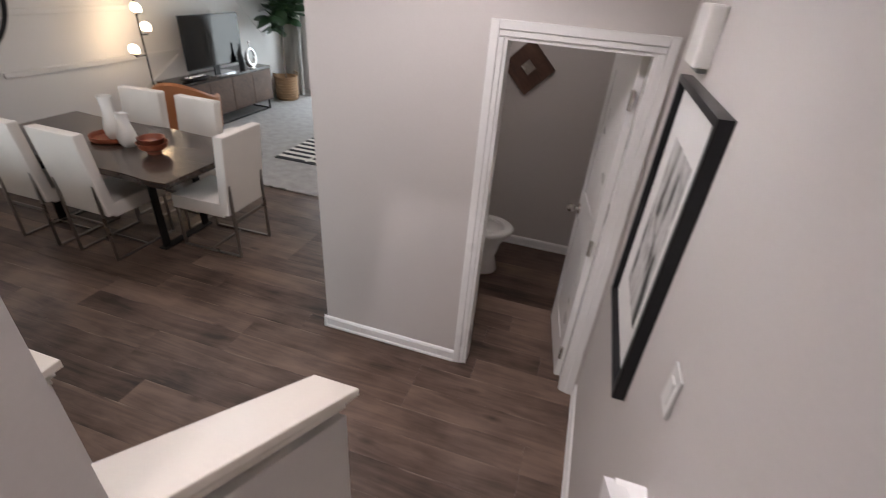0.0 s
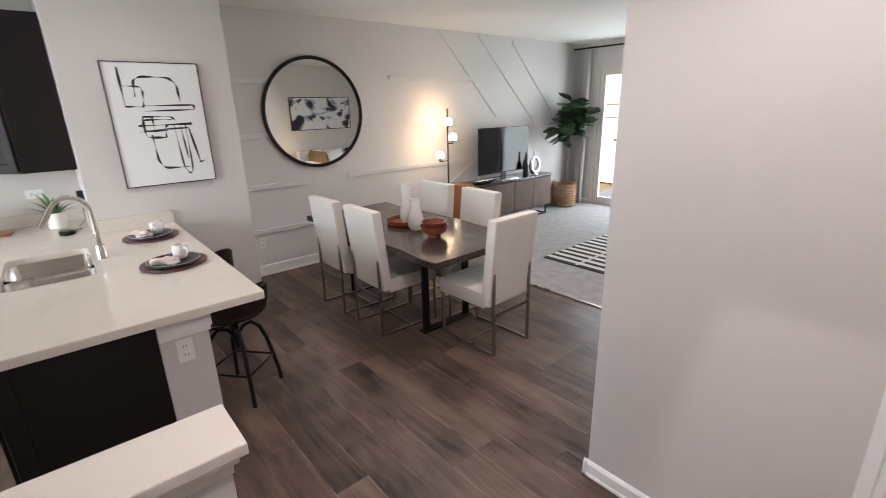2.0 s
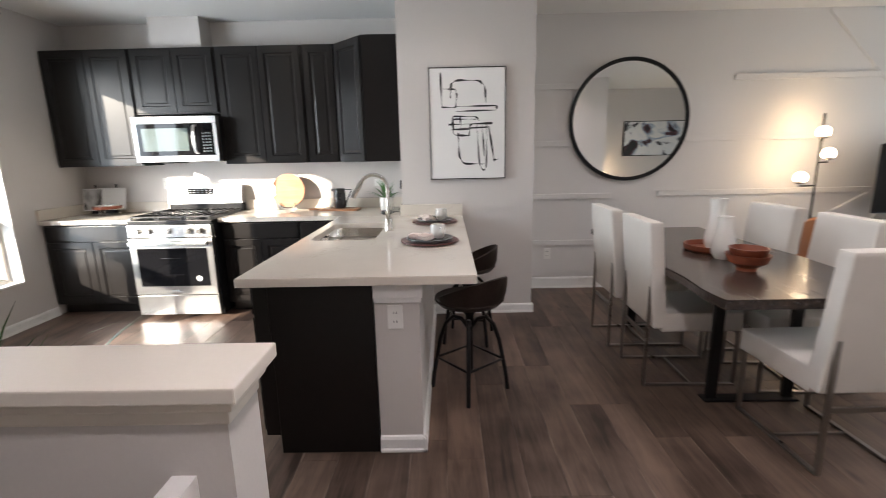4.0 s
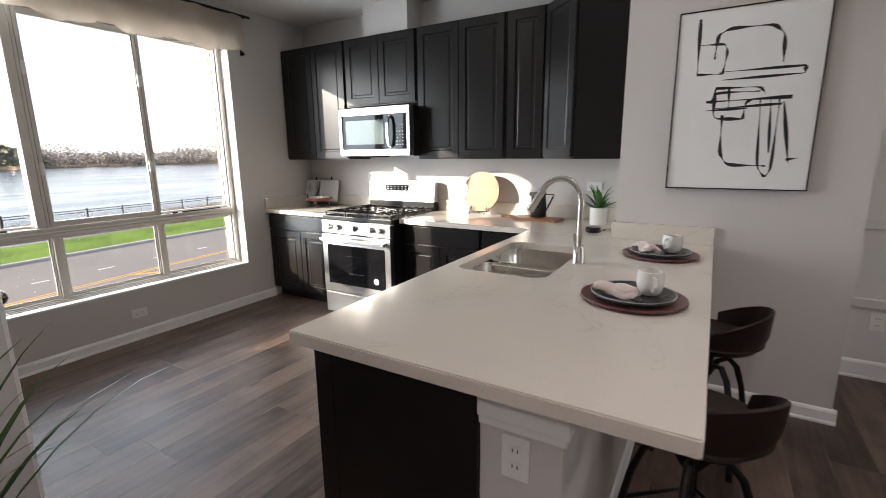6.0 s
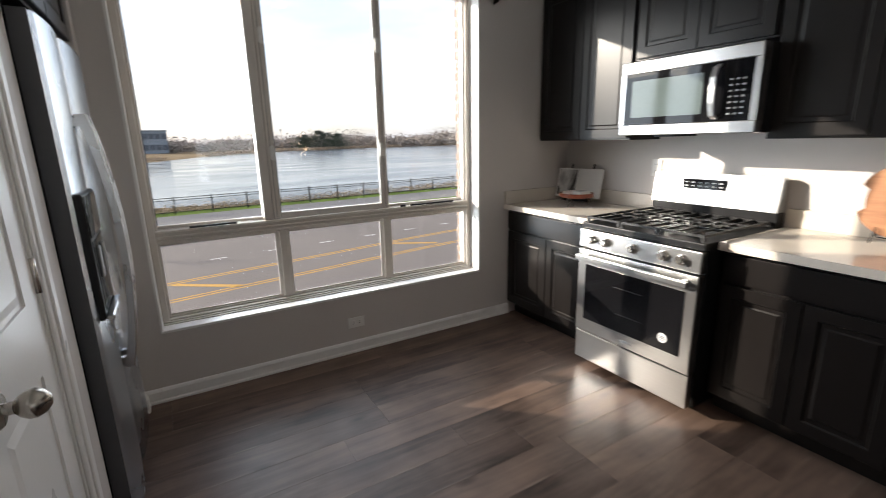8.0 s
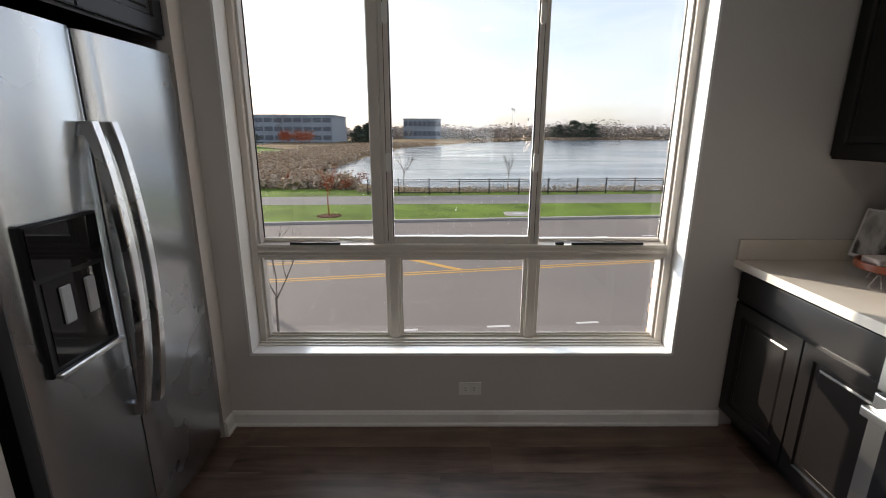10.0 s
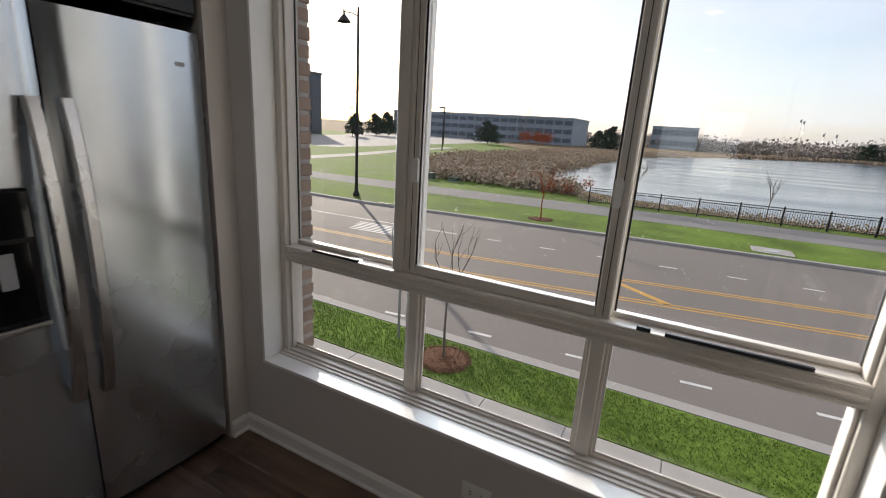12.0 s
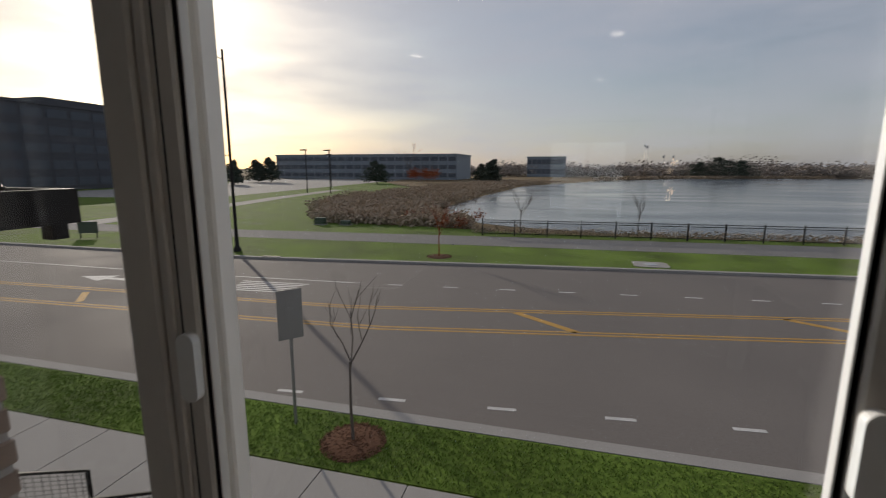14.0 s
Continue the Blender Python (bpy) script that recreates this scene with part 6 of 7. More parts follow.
def fig_leaf(L):
    b = bmesh.new()
    rows = []
    for i in range(7):
        u = i / 6
        w = L * 0.36 * math.sin(math.pi * min(u * 0.93 + 0.05, 1)) * (0.75 + 0.45 * u)
        z = -0.25 * L * u * u
        rows.append([b.verts.new((L * u, -w, z - 0.03 * L)), b.verts.new((L * u, 0, z)), b.verts.new((L * u, w, z - 0.03 * L))])
    for r0, r1 in zip(rows, rows[1:]):
        for a in (0, 1):
            f = b.faces.new((r0[a], r0[a + 1], r1[a + 1], r1[a]))
            f.smooth = True
    return b


leaf_meshes = [mesh_of(fig_leaf(L), "leaf", M_LEAF) for L in (0.20, 0.25, 0.30)]
tips = [((0.03, -0.02, 1.30), (0.18, -0.32, 1.55)), ((0.03, -0.02, 1.25), (-0.03, 0.30, 1.64)), ((0.0, 0.0, 1.15), (0.26, 0.14, 1.60)), ((0.02, -0.02, 1.2), (0.05, -0.02, 1.75)), ((0.0, 0, 1.05), (0.16, -0.42, 1.32))]
for a, b in tips:
    part("branch", tube([a, Vector(a).lerp(Vector(b), 0.5) + Vector((0.02, 0, 0.03)), b], 0.008, 6, taper=0.004), M_BARK, fg)
    for k in range(22):
        o = new("leaf", rng.choice(leaf_meshes))
        o.parent = fg
        q = Vector(a).lerp(Vector(b), rng.uniform(0.35, 1.05)) + Vector((rng.uniform(-0.03, 0.03), rng.uniform(-0.03, 0.03), rng.uniform(-0.05, 0.05)))
        o.matrix_basis = pose(*q, rng.uniform(-35, 35), rng.uniform(-45, 40), rng.uniform(0, 360))

# curtain, rod and sliding door
cu = bmesh.new()
prev = None
for i in range(61):
    u = i / 60
    x = -4.34 + 0.30 * u
    y = YB - 0.13 + 0.035 * math.sin(u * 38)
    row = [cu.verts.new((x, y * 1.0, 2.62)), cu.verts.new((x + 0.01 * math.sin(u * 20), y + 0.012 * math.sin(u * 61), 1.3)), cu.verts.new((x + 0.015 * math.sin(u * 17), y + 0.02 * math.sin(u * 50), 0.02))]
    if prev:
        for a in (0, 1):
            f = cu.faces.new((prev[a], prev[a + 1], row[a + 1], row[a]))
            f.smooth = True
    prev = row
bmesh.ops.solidify(cu, geom=cu.faces[:], thickness=0.004)
cur = thing("curtain", pose(0, 0, 0), "white linen curtain gathered beside the sliding door on a black rod", "curtain")
part("cloth", cu, M_CURTAIN, cur)
part("rod", tube([(-4.38, YB - 0.13, 2.64), (-1.7, YB - 0.13, 2.64)], 0.013, 10), M_BLACKMETAL, cur)
for x in (-4.36, -1.75):
    part("bracket", tube([(x, YB, 2.64), (x, YB - 0.13, 2.64)], 0.008, 8), M_BLACKMETAL, cur)
sl = tagged(new("door_3"), "white framed glass sliding door to a deck", "door", kind="structure")
part("door_frame", boxes((-3.95, -3.89, YB + 0.02, YB + 0.12, 0, 2.33), (-2.11, -2.05, YB + 0.02, YB + 0.12, 0, 2.33), (-3.89, -2.11, YB + 0.02, YB + 0.12, 2.27, 2.33), (-3.89, -2.11, YB + 0.02, YB + 0.12, 0, 0.04)), M_VINYL, sl)
for x0, x1, y in ((-3.89, -2.96, YB + 0.05), (-3.03, -2.11, YB + 0.09)):
    ss = part("sash", boxes((x0, x0 + 0.07, y - 0.02, y + 0.02, 0.04, 2.27), (x1 - 0.07, x1, y - 0.02, y + 0.02, 0.04, 2.27), (x0 + 0.07, x1 - 0.07, y - 0.02, y + 0.02, 0.04, 0.14), (x0 + 0.07, x1 - 0.07, y - 0.02, y + 0.02, 2.20, 2.27)), M_VINYL, sl)
    gp = part("pane", boxes((x0 + 0.07, x1 - 0.07, y - 0.004, y + 0.004, 0.14, 2.20)), M_GLASS, ss)
    gp.visible_shadow = False
setting("deck", boxes((-4.6, -1.2, YB + 0.15, YB + 1.9, -0.2, -0.06)), M_WALK)
dk = thing("deck_railing", pose(0, 0, 0), "black metal deck railing beyond the sliding door", "railing")
part("top_rail", boxes((-4.6, -1.2, YB + 1.80, YB + 1.84, 0.98, 1.02)), M_BLACKMETAL, dk)
part("bottom_rail", boxes((-4.6, -1.2, YB + 1.80, YB + 1.84, 0.05, 0.08)), M_BLACKMETAL, dk)
for i in range(29):
    part("baluster", boxes((-4.6 + 0.12 * i, -4.585 + 0.12 * i, YB + 1.812, YB + 1.828, 0.08, 0.98)), M_BLACKMETAL, dk)
part("post", boxes((-3.5, -3.44, YB + 1.79, YB + 1.85, -0.06, 1.1)), M_BLACKMETAL, dk)

# striped rug
rug = thing("striped_rug", pose(-2.60, 4.60, 0.009), "black and ivory striped flatweave rug on the carpet", "rug")
for i in range(24):
    part("stripe", boxes((0.0, 2.3, 0.07 * i, 0.07 * i + 0.07, 0.0, 0.008 + 0.0008 * (i % 2))), M_RUG_B if i % 2 == 0 else M_RUG_W, rug)
for x in (0.42, 0.95, 1.5):
    part("band", boxes((x, x + 0.03, 0.03, 1.65, 0.0088, 0.0105)), M_RUG_W, rug)

# tan leather chair, pouf
tc_ = thing("leather_armchair", pose(-3.84, 4.64, 0.008, 0, 0, 200), "tan leather tub chair with a rounded back", "armchair")
part("seat", soft_box(-0.30, 0.30, -0.28, 0.28, 0.22, 0.42, 0.05), M_LEATHER, tc_)
b = bmesh.new()
prev = None
for i in range(25):
    a = radians(-20 + 220 * i / 24)
    zt = 0.62 + 0.20 * max(0, math.sin(a)) ** 1.5
    row = [b.verts.new((r * math.cos(a), r * math.sin(a), z)) for r, z in ((0.31, 0.20), (0.37, 0.20), (0.39, zt - 0.03), (0.36, zt), (0.33, zt - 0.02), (0.31, 0.42))]
    if prev:
        for k in range(6):
            f = b.faces.new((prev[k], prev[(k + 1) % 6], row[(k + 1) % 6], row[k]))
            f.smooth = True
    else:
        b.faces.new(row)
    prev = row
b.faces.new(prev[::-1])
bmesh.ops.recalc_face_normals(b, faces=b.faces[:])
part("backrest", b, M_LEATHER, tc_)
for x in (-0.25, 0.25):
    for y in (-0.22, 0.25):
        part("leg", tube([(x, y, 0.22), (x * 1.1, y * 1.1, 0.0)], 0.014, 8), M_BLACKMETAL, tc_)
pu = thing("pouf", pose(-2.80, 4.25, 0.008), "white knitted pouf with black woven pattern", "pouf")
part("cushion", lathe([(0, 0), (0.17, 0.0), (0.215, 0.05), (0.225, 0.20), (0.215, 0.34), (0.17, 0.40), (0, 0.415)], 36), M_RUG_W, pu)
for i in range(14):
    a = radians(i * 360 / 14)
    o = part("yarn_mark", tube([(0.226, -0.03, 0.10), (0.229, 0.0, 0.13), (0.229, 0.0, 0.20), (0.226, 0.03, 0.23)], 0.008, 6), M_RUG_B, pu)
    o.matrix_basis = pose(0, 0, 0.03 * (i % 2), 0, 0, math.degrees(a))

# sofa side, seen in the mirror
sf = thing("sofa", pose(1.30, 5.65, 0.008), "pale three-seat sofa against the east wall", "sofa")
part("base", soft_box(-0.92, -0.02, -1.10, 1.10, 0.08, 0.30, 0.03), M_SOFA, sf)
part("back", soft_box(-0.24, -0.02, -1.10, 1.10, 0.30, 0.80, 0.05), M_SOFA, sf)
for x in (-0.85, -0.10):
    for y in (-1.0, 1.0):
        part("leg", boxes((x - 0.03, x + 0.03, y - 0.03, y + 0.03, 0.0, 0.10)), M_BLACKMETAL, sf)
for y0, y1 in ((-1.10, -0.92), (0.92, 1.10)):
    part("arm", soft_box(-0.92, -0.24, y0, y1, 0.30, 0.60, 0.05), M_SOFA, sf)
for i in range(3):
    part("seat_cushion", soft_box(-0.90, -0.25, -0.91 + 0.61 * i, -0.31 + 0.61 * i, 0.30, 0.46, 0.05), M_SOFA, sf)
    part("back_cushion", soft_box(-0.42, -0.25, -0.90 + 0.61 * i, -0.32 + 0.61 * i, 0.46, 0.86, 0.07), M_SOFA, sf)
for y, mt, lab in ((5.15, M_PILLOW, "ochre square pillow on the sofa"), (6.10, M_INK, "black square pillow on the sofa"), (5.62, M_CERAMIC, "white square pillow on the sofa")):
    solid("throw_pillow", soft_box(-0.06, 0.06, -0.20, 0.20, -0.18, 0.18, 0.055), mt, lab, "pillow", pose(0.80, y, 0.665, 12 * math.sin(y * 7), 20, 30 * math.sin(y * 5)), "sofa pillows")
ap = thing("abstract_painting", pose(RX - 0.002, 5.60, 1.68, 0, 0, 180), "wide abstract painting in white, blue, black and plum", "picture")
part("canvas", boxes((0.0, 0.03, -0.76, 0.76, -0.36, 0.36)), M_ABSTRACT, ap)
part("frame", boxes((0.0, 0.036, -0.775, -0.76, -0.375, 0.375), (0.0, 0.036, 0.76, 0.775, -0.375, 0.375), (0.0, 0.036, -0.76, 0.76, -0.375, -0.36), (0.0, 0.036, -0.76, 0.76, 0.36, 0.375)), M_BLACK, ap)
sd = thing("side_table_lamp", pose(1.05, 4.25, 0.56), "small white-shaded table lamp on a side table", "lamp")
part("stem", lathe([(0, 0), (0.06, 0), (0.06, 0.02), (0.015, 0.04), (0.03, 0.15), (0.015, 0.28), (0, 0.28)], 20), M_NICKEL, sd)
part("shade", lathe([(0.12, 0.25), (0.10, 0.47), (0.098, 0.47), (0.118, 0.25)], 28), M_BULB, sd, "lit white drum shade")
stb = thing("side_table", pose(1.05, 4.25, 0.008), "round dark side table beside the sofa", "table")
part("top", lathe([(0, 0.53), (0.22, 0.53), (0.22, 0.552), (0, 0.552)], 32), M_TABLE, stb)
part("pedestal", lathe([(0, 0), (0.15, 0), (0.15, 0.015), (0.02, 0.03), (0.02, 0.53), (0, 0.53)], 20), M_BLACKMETAL, stb)

# ---------------------------------------------------------------- powder room
to = thing("toilet", pose(0.43, 3.22, 0), "white ceramic toilet with oval bowl and tank", "toilet")
tl = lathe([(0, 0), (0.11, 0), (0.115, 0.02), (0.09, 0.14), (0.12, 0.28), (0.175, 0.37), (0.18, 0.395), (0.15, 0.40), (0.12, 0.34), (0, 0.25)], 36)
bmesh.ops.scale(tl, vec=(1.25, 1.0, 1.0), verts=tl.verts[:])
part("bowl", tl, M_TOILET, to)
se = lathe([(0.125, 0.402), (0.185, 0.402), (0.19, 0.412), (0.18, 0.422), (0.13, 0.422), (0.12, 0.412)], 36)
bmesh.ops.scale(se, vec=(1.25, 1.0, 1.0), verts=se.verts[:])
part("seat", se, M_TOILET, to)
part("tank", boxes((-0.46, -0.26, -0.20, 0.20, 0.36, 0.74), bevel=0.02, seg=3), M_TOILET, to)
part("tank_lid", boxes((-0.47, -0.25, -0.21, 0.21, 0.74, 0.775), bevel=0.01, seg=2), M_TOILET, to)
part("pedestal", boxes((-0.30, -0.10, -0.10, 0.10, 0.0, 0.36), bevel=0.03, seg=2), M_TOILET, to)
dm = thing("diamond_wall_art", pose(0.513, RY, 1.575, 0, 45, 0), "dark wood square wall ornament hung as a diamond", "wall art")
part("panel", boxes((-0.15, -0.042, -0.025, 0.0, -0.15, 0.15), (0.042, 0.15, -0.025, 0.0, -0.15, 0.15), (-0.042, 0.042, -0.025, 0.0, -0.15, -0.042), (-0.042, 0.042, -0.025, 0.0, 0.042, 0.15), bevel=0.003), M_DIAMOND, dm)
part("inlay", boxes((-0.040, 0.040, -0.012, -0.004, -0.040, 0.040)), M_NICKEL, dm)

# palm-like floor plant behind the half wall
fp = thing("floor_plant", pose(-0.84, -0.60, 0), "tall blade-leaved green plant in a dark floor pot", "plant")
part("pot", lathe([(0, 0), (0.13, 0), (0.14, 0.01), (0.17, 0.30), (0.16, 0.30), (0.15, 0.26), (0, 0.26)], 32), M_PLATE, fp)
part("soil", lathe([(0, 0.272), (0.152, 0.268), (0.152, 0.262)], 24), M_MULCH, fp)
rng = random.Random(17)
for i in range(34):
    a = i * 2.399
    part("leaf", blade(bmesh.new(), (0.05 * math.cos(a), 0.05 * math.sin(a), 0.26), a, rng.uniform(0.55, 0.95), rng.uniform(8, 34), rng.uniform(0.015, 0.024), rng.uniform(0.6, 1.15)), M_LEAF2, fp)

# ---------------------------------------------------------------- ceiling lights
def can_light(x, y, power, z=CEIL, color=(1.0, 0.915, 0.975)):
    c = thing("recessed_light", pose(x, y, z), "round white recessed ceiling light, switched on", "ceiling light", "recessed lights")
    part("trim_ring", lathe([(0.058, 0.0), (0.075, -0.004), (0.085, -0.002), (0.085, 0.0)], 28), M_PLASTIC, c)
    part("lens", lathe([(0, -0.002), (0.058, -0.002), (0.058, -0.0005)], 24), M_CAN, c)
    d = bpy.data.lights.new("recessed_beam", "SPOT")
    d.energy, d.color, d.spot_size, d.spot_blend, d.shadow_soft_size = power, color, radians(150), 0.6, 0.07
    new("recessed_beam", d).matrix_world = pose(x, y, z - 0.02)


for x, y, pw in ((-2.9, 3.0, 10), (-1.2, 2.9, 11), (-1.0, 1.2, 8), (0.35, 1.2, 21), (-2.9, 0.9, 2.5), (-1.0, 5.2, 7), (0.5, 3.0, 5)):
    can_light(x, y, pw)
can_light(-2.7, -0.9, 8, color=(1.0, 0.87, 0.76))
# unseen lamp added high in the stairwell to brighten the lower hall wall
can_light(0.9, -0.9, 85, CEIL + 2.6)

# ---------------------------------------------------------------- outside
GR = G - 0.10                            # road surface


def line_box(name, x0, y0, x1, y1, w, z, mat, parent=None, h=0.004):
    d = Vector((x1 - x0, y1 - y0, 0))
    n_ = Vector((-d.y, d.x, 0)).normalized() * w / 2
    bm_ = prism([(x0 + n_.x, y0 + n_.y), (x1 + n_.x, y1 + n_.y), (x1 - n_.x, y1 - n_.y), (x0 - n_.x, y0 - n_.y)], z, z + h)
    return part(name, bm_, mat, parent) if parent else setting(name, bm_, mat)


b = bmesh.new()
b.faces.new([b.verts.new(p) for p in ((-3000, -4000, G - 0.14), (3000, -4000, G - 0.14), (3000, 1500, G - 0.14), (-3000, 1500, G - 0.14))])
setting("ground", b, M_FIELD)
FAR = [(160, -22.2), (14, -24.0), (0, -25.6), (-16, -27.2), (-160, -38)]       # far kerb line
road = setting("road", prism([(-160, -10.52)] + FAR[::-1] + [(160, -10.6)], G - 0.139, GR), M_ROAD)
lane = setting("road_markings", boxes((60, 60.1, -20.5, -20.4, GR, GR + 0.004)), M_WHITE)
for i in range(-5, 10):
    x = 0.93 - 2.385 * i
    line_box("lane_dash", x - 0.30, -11.33 + 0.098 * x, x + 0.30, -11.27 + 0.098 * x, 0.11, GR, M_WHITE, lane)
for i in range(0, 16):
    x = 4.42 - 2.41 * i
    line_box("lane_dash", x - 0.32, -21.08 + 0.098 * x, x + 0.32, -21.02 + 0.098 * x, 0.11, GR, M_WHITE, lane)
line_box("lane_line", 6.3, -20.5, 14, -20.05, 0.11, GR, M_WHITE, lane)
line_box("lane_line", 14, -20.05, 70, -19.2, 0.11, GR, M_WHITE, lane)
for pts_ in (((60, -14.6), (5, -17.2), (-12, -20.2), (-50, -25.4)), ((60, -12.4), (3, -15.4), (-11, -17.9), (-50, -22.8))):
    for (x0, y0), (x1, y1) in zip(pts_, pts_[1:]):
        for off in (-0.12, 0.12):
            line_box("centre_line", x0, y0 + off, x1, y1 + off, 0.10, GR, M_YELLOW, lane)
for x0, y0, x1, y1 in ((-1.05, -18.1, -3.1, -16.6), (-9.9, -19.75, -12.0, -18.45), (16.2, -16.2, 15.1, -15.1), (-19, -21.2, -21.4, -19.9)):
    line_box("hatch_line", x0, y0, x1, y1, 0.26, GR, M_YELLOW, lane)
for i in range(6):
    line_box("hatch_bar", 11.3 - 0.1 * i, -19.5 + 0.28 * i, 8.1 + 0.1 * i, -19.7 + 0.28 * i, 0.13, GR, M_WHITE, lane)
part("arrow", prism([(19.2, -18.3), (17.6, -17.75), (17.6, -18.15), (15.8, -18.15), (15.8, -18.45), (17.6, -18.45), (17.6, -18.85)], GR, GR + 0.004), M_WHITE, lane)
setting("kerb_near", prism([(-160, -10.24), (-160, -10.54), (160, -10.62), (160, -10.30)], G - 0.139, G + 0.012), M_WALK)
setting("kerb_far", prism([(x, y + 0.02) for x, y in FAR] + [(x, y - 0.26) for x, y in FAR[::-1]], G - 0.139, G + 0.012), M_WALK)
TRN = [(160, -28.2), (20, -30.2), (0, -31.3), (-18, -32.2), (-160, -41)]           # near and far edge of the trail
TRF = [(160, -31.4), (22, -33.7), (3, -35.2), (-20, -36.7), (-160, -46)]
setting("lawn_near", prism([(-160, -8.62), (-160, -10.235), (160, -10.295), (160, -8.62)], G - 0.139, G), M_GRASS)
setting("lawn_far", prism([(x, y - 0.265) for x, y in FAR] + TRN[::-1], G - 0.139, G), M_GRASS)
setting("trail", prism([(x, y - 0.005) for x, y in TRN] + TRF[::-1], G - 0.139, G + 0.006), M_PATH)
setting("lawn_bank", prism([(x, y - 0.005) for x, y in TRF] + [(-160, -48.5), (-20, -38.6), (0, -37.8), (8, -39.5), (19, -41), (29, -56), (34, -77), (33, -110), (62, -160), (160, -160)], G - 0.139, G - 0.004), M_GRASS)
setting("entry_road", prism([(37, -33), (40.5, -33), (42.5, -55), (45.5, -70), (49, -98), (46.5, -98), (42.5, -70), (39.5, -56)], G - 0.13, G + 0.012), M_WALK)
# pale sheet: sun glare on the car park is put into its colour
setting("car_park", prism([(54, -66), (98, -58), (100, -120), (140, -190), (66, -192), (58, -105)], G - 0.139, G + 0.008), M_WALK)
SHORE = [(-420, -66), (-420, -310), (-140, -288), (-58, -258), (-16, -201), (9.2, -137), (12, -89), (12.6, -55), (8, -46), (2, -42.5), (-6, -40.2), (-20, -40.0), (-160, -50)]
setting("water", prism(SHORE, G - 0.139, G - 0.115), M_WATER)

# pavement slabs along the building
pav = setting("pavement", boxes((-22, 24, -8.58, -3.3, G - 0.139, G - 0.02)), M_MORTAR)
slab_mesh = mesh_of(boxes((-0.741, 0.741, -1.305, 1.305, -0.03, 0.006), bevel=0.008, seg=2), "paving_slab", M_WALK)
for i in range(-12, 14):
    for j in range(2):
        o = new("paving_slab", slab_mesh)
        o.parent = pav
        o.matrix_basis = pose(-0.36 + 1.5 * i + 0.75, -7.27 + 2.63 * j, G)

# grass tufts on the near lawn
rng = random.Random(2)
vs_, fs_ = [], []
for i in range(30000):
    x, y = rng.uniform(-10, 13), rng.uniform(-10.2, -8.64)
    a, h, w = rng.uniform(0, 6.28), rng.uniform(0.02, 0.055), rng.uniform(0.006, 0.014)
    k = len(vs_)
    dx, dy = math.cos(a) * w, math.sin(a) * w
    vs_ += [(x - dx, y - dy, G - 0.002), (x + dx, y + dy, G - 0.002), (x + rng.uniform(-0.03, 0.03), y + rng.uniform(-0.03, 0.03), G + h)]
    fs_.append((k, k + 1, k + 2))
me = bpy.data.meshes.new("grass_tufts")
me.from_pydata(vs_, [], fs_)
M_TUFT = paint("lawn blades", (0.125, 0.195, 0.034), 0.8, var=0.4, scale=1.5, fine=20, bump=0, rnd=1.0, island=True, spec=0.1)
me.materials.append(M_TUFT)
tagged(new("grass_tufts", me), "short mown lawn grass beside the pavement", "grass", kind="stuff")


# bare trees
def bare_tree(name, m, height, label, spread=1.0, seed=1, mat=None, group="", depth=3, trunk=0.42, boughs=5):
    r_ = random.Random(seed)
    t_ = thing(name, m, label, "tree", group)
    part("trunk", tube([(0, 0, -0.05), (0.01 * height, 0, height * 0.25), (0, 0.01 * height, height * trunk)], 0.011 * height, 8, taper=0.007 * height), mat or M_TWIG, t_)
    bm_ = bmesh.new()

    def grow(p, d, L, rad, lev):
        q = p + d * L * 0.5 + Vector((r_.uniform(-1, 1), r_.uniform(-1, 1), 0)) * L * 0.06
        e = p + d * L
        tube([p, q, e], rad, 5, bm_, taper=rad * 0.5)
        if lev:
            for k in range(r_.choice((2, 3))):
                nd = (d + Vector((r_.uniform(-1, 1), r_.uniform(-1, 1), r_.uniform(-0.2, 0.5))) * 0.62 * spread).normalized()
                grow(p.lerp(e, r_.uniform(0.5, 1.0)), nd, L * r_.uniform(0.5, 0.75), rad * 0.55, lev - 1)

    for k in range(boughs):
        a = k * 2.4 + r_.random()
        grow(Vector((0, 0, height * (trunk - 0.02 * k))), Vector((math.cos(a) * 0.55 * spread, math.sin(a) * 0.55 * spread, 1)).normalized(), height * 0.36 * r_.uniform(0.7, 1.0), 0.0055 * height, depth)
    part("crown", bm_, mat or M_TWIG, t_)
    return t_


def mulch_ring(x, y, r, z):
    mu = bmesh.new()
    lathe([(0, 0.05), (r * 0.7, 0.045), (r, 0.0)], 30, mu)
    rr_ = random.Random(int(x * 10) + 50)
    for i in range(420):
        a, q = rr_.uniform(0, 6.28), r * math.sqrt(rr_.random())
        L, w = rr_.uniform(0.02, 0.055), rr_.uniform(0.006, 0.015)
        add_box(mu, -L, L, -w, w, 0, 0.006, pose(q * math.cos(a), q * math.sin(a), 0.048 - 0.03 * (q / r) ** 2, rr_.uniform(-25, 25), rr_.uniform(-25, 25), rr_.uniform(0, 180)))
    return solid("mulch_bed", mu, M_MULCH, "round bed of brown wood mulch under a young tree", "mulch", pose(x, y, z))


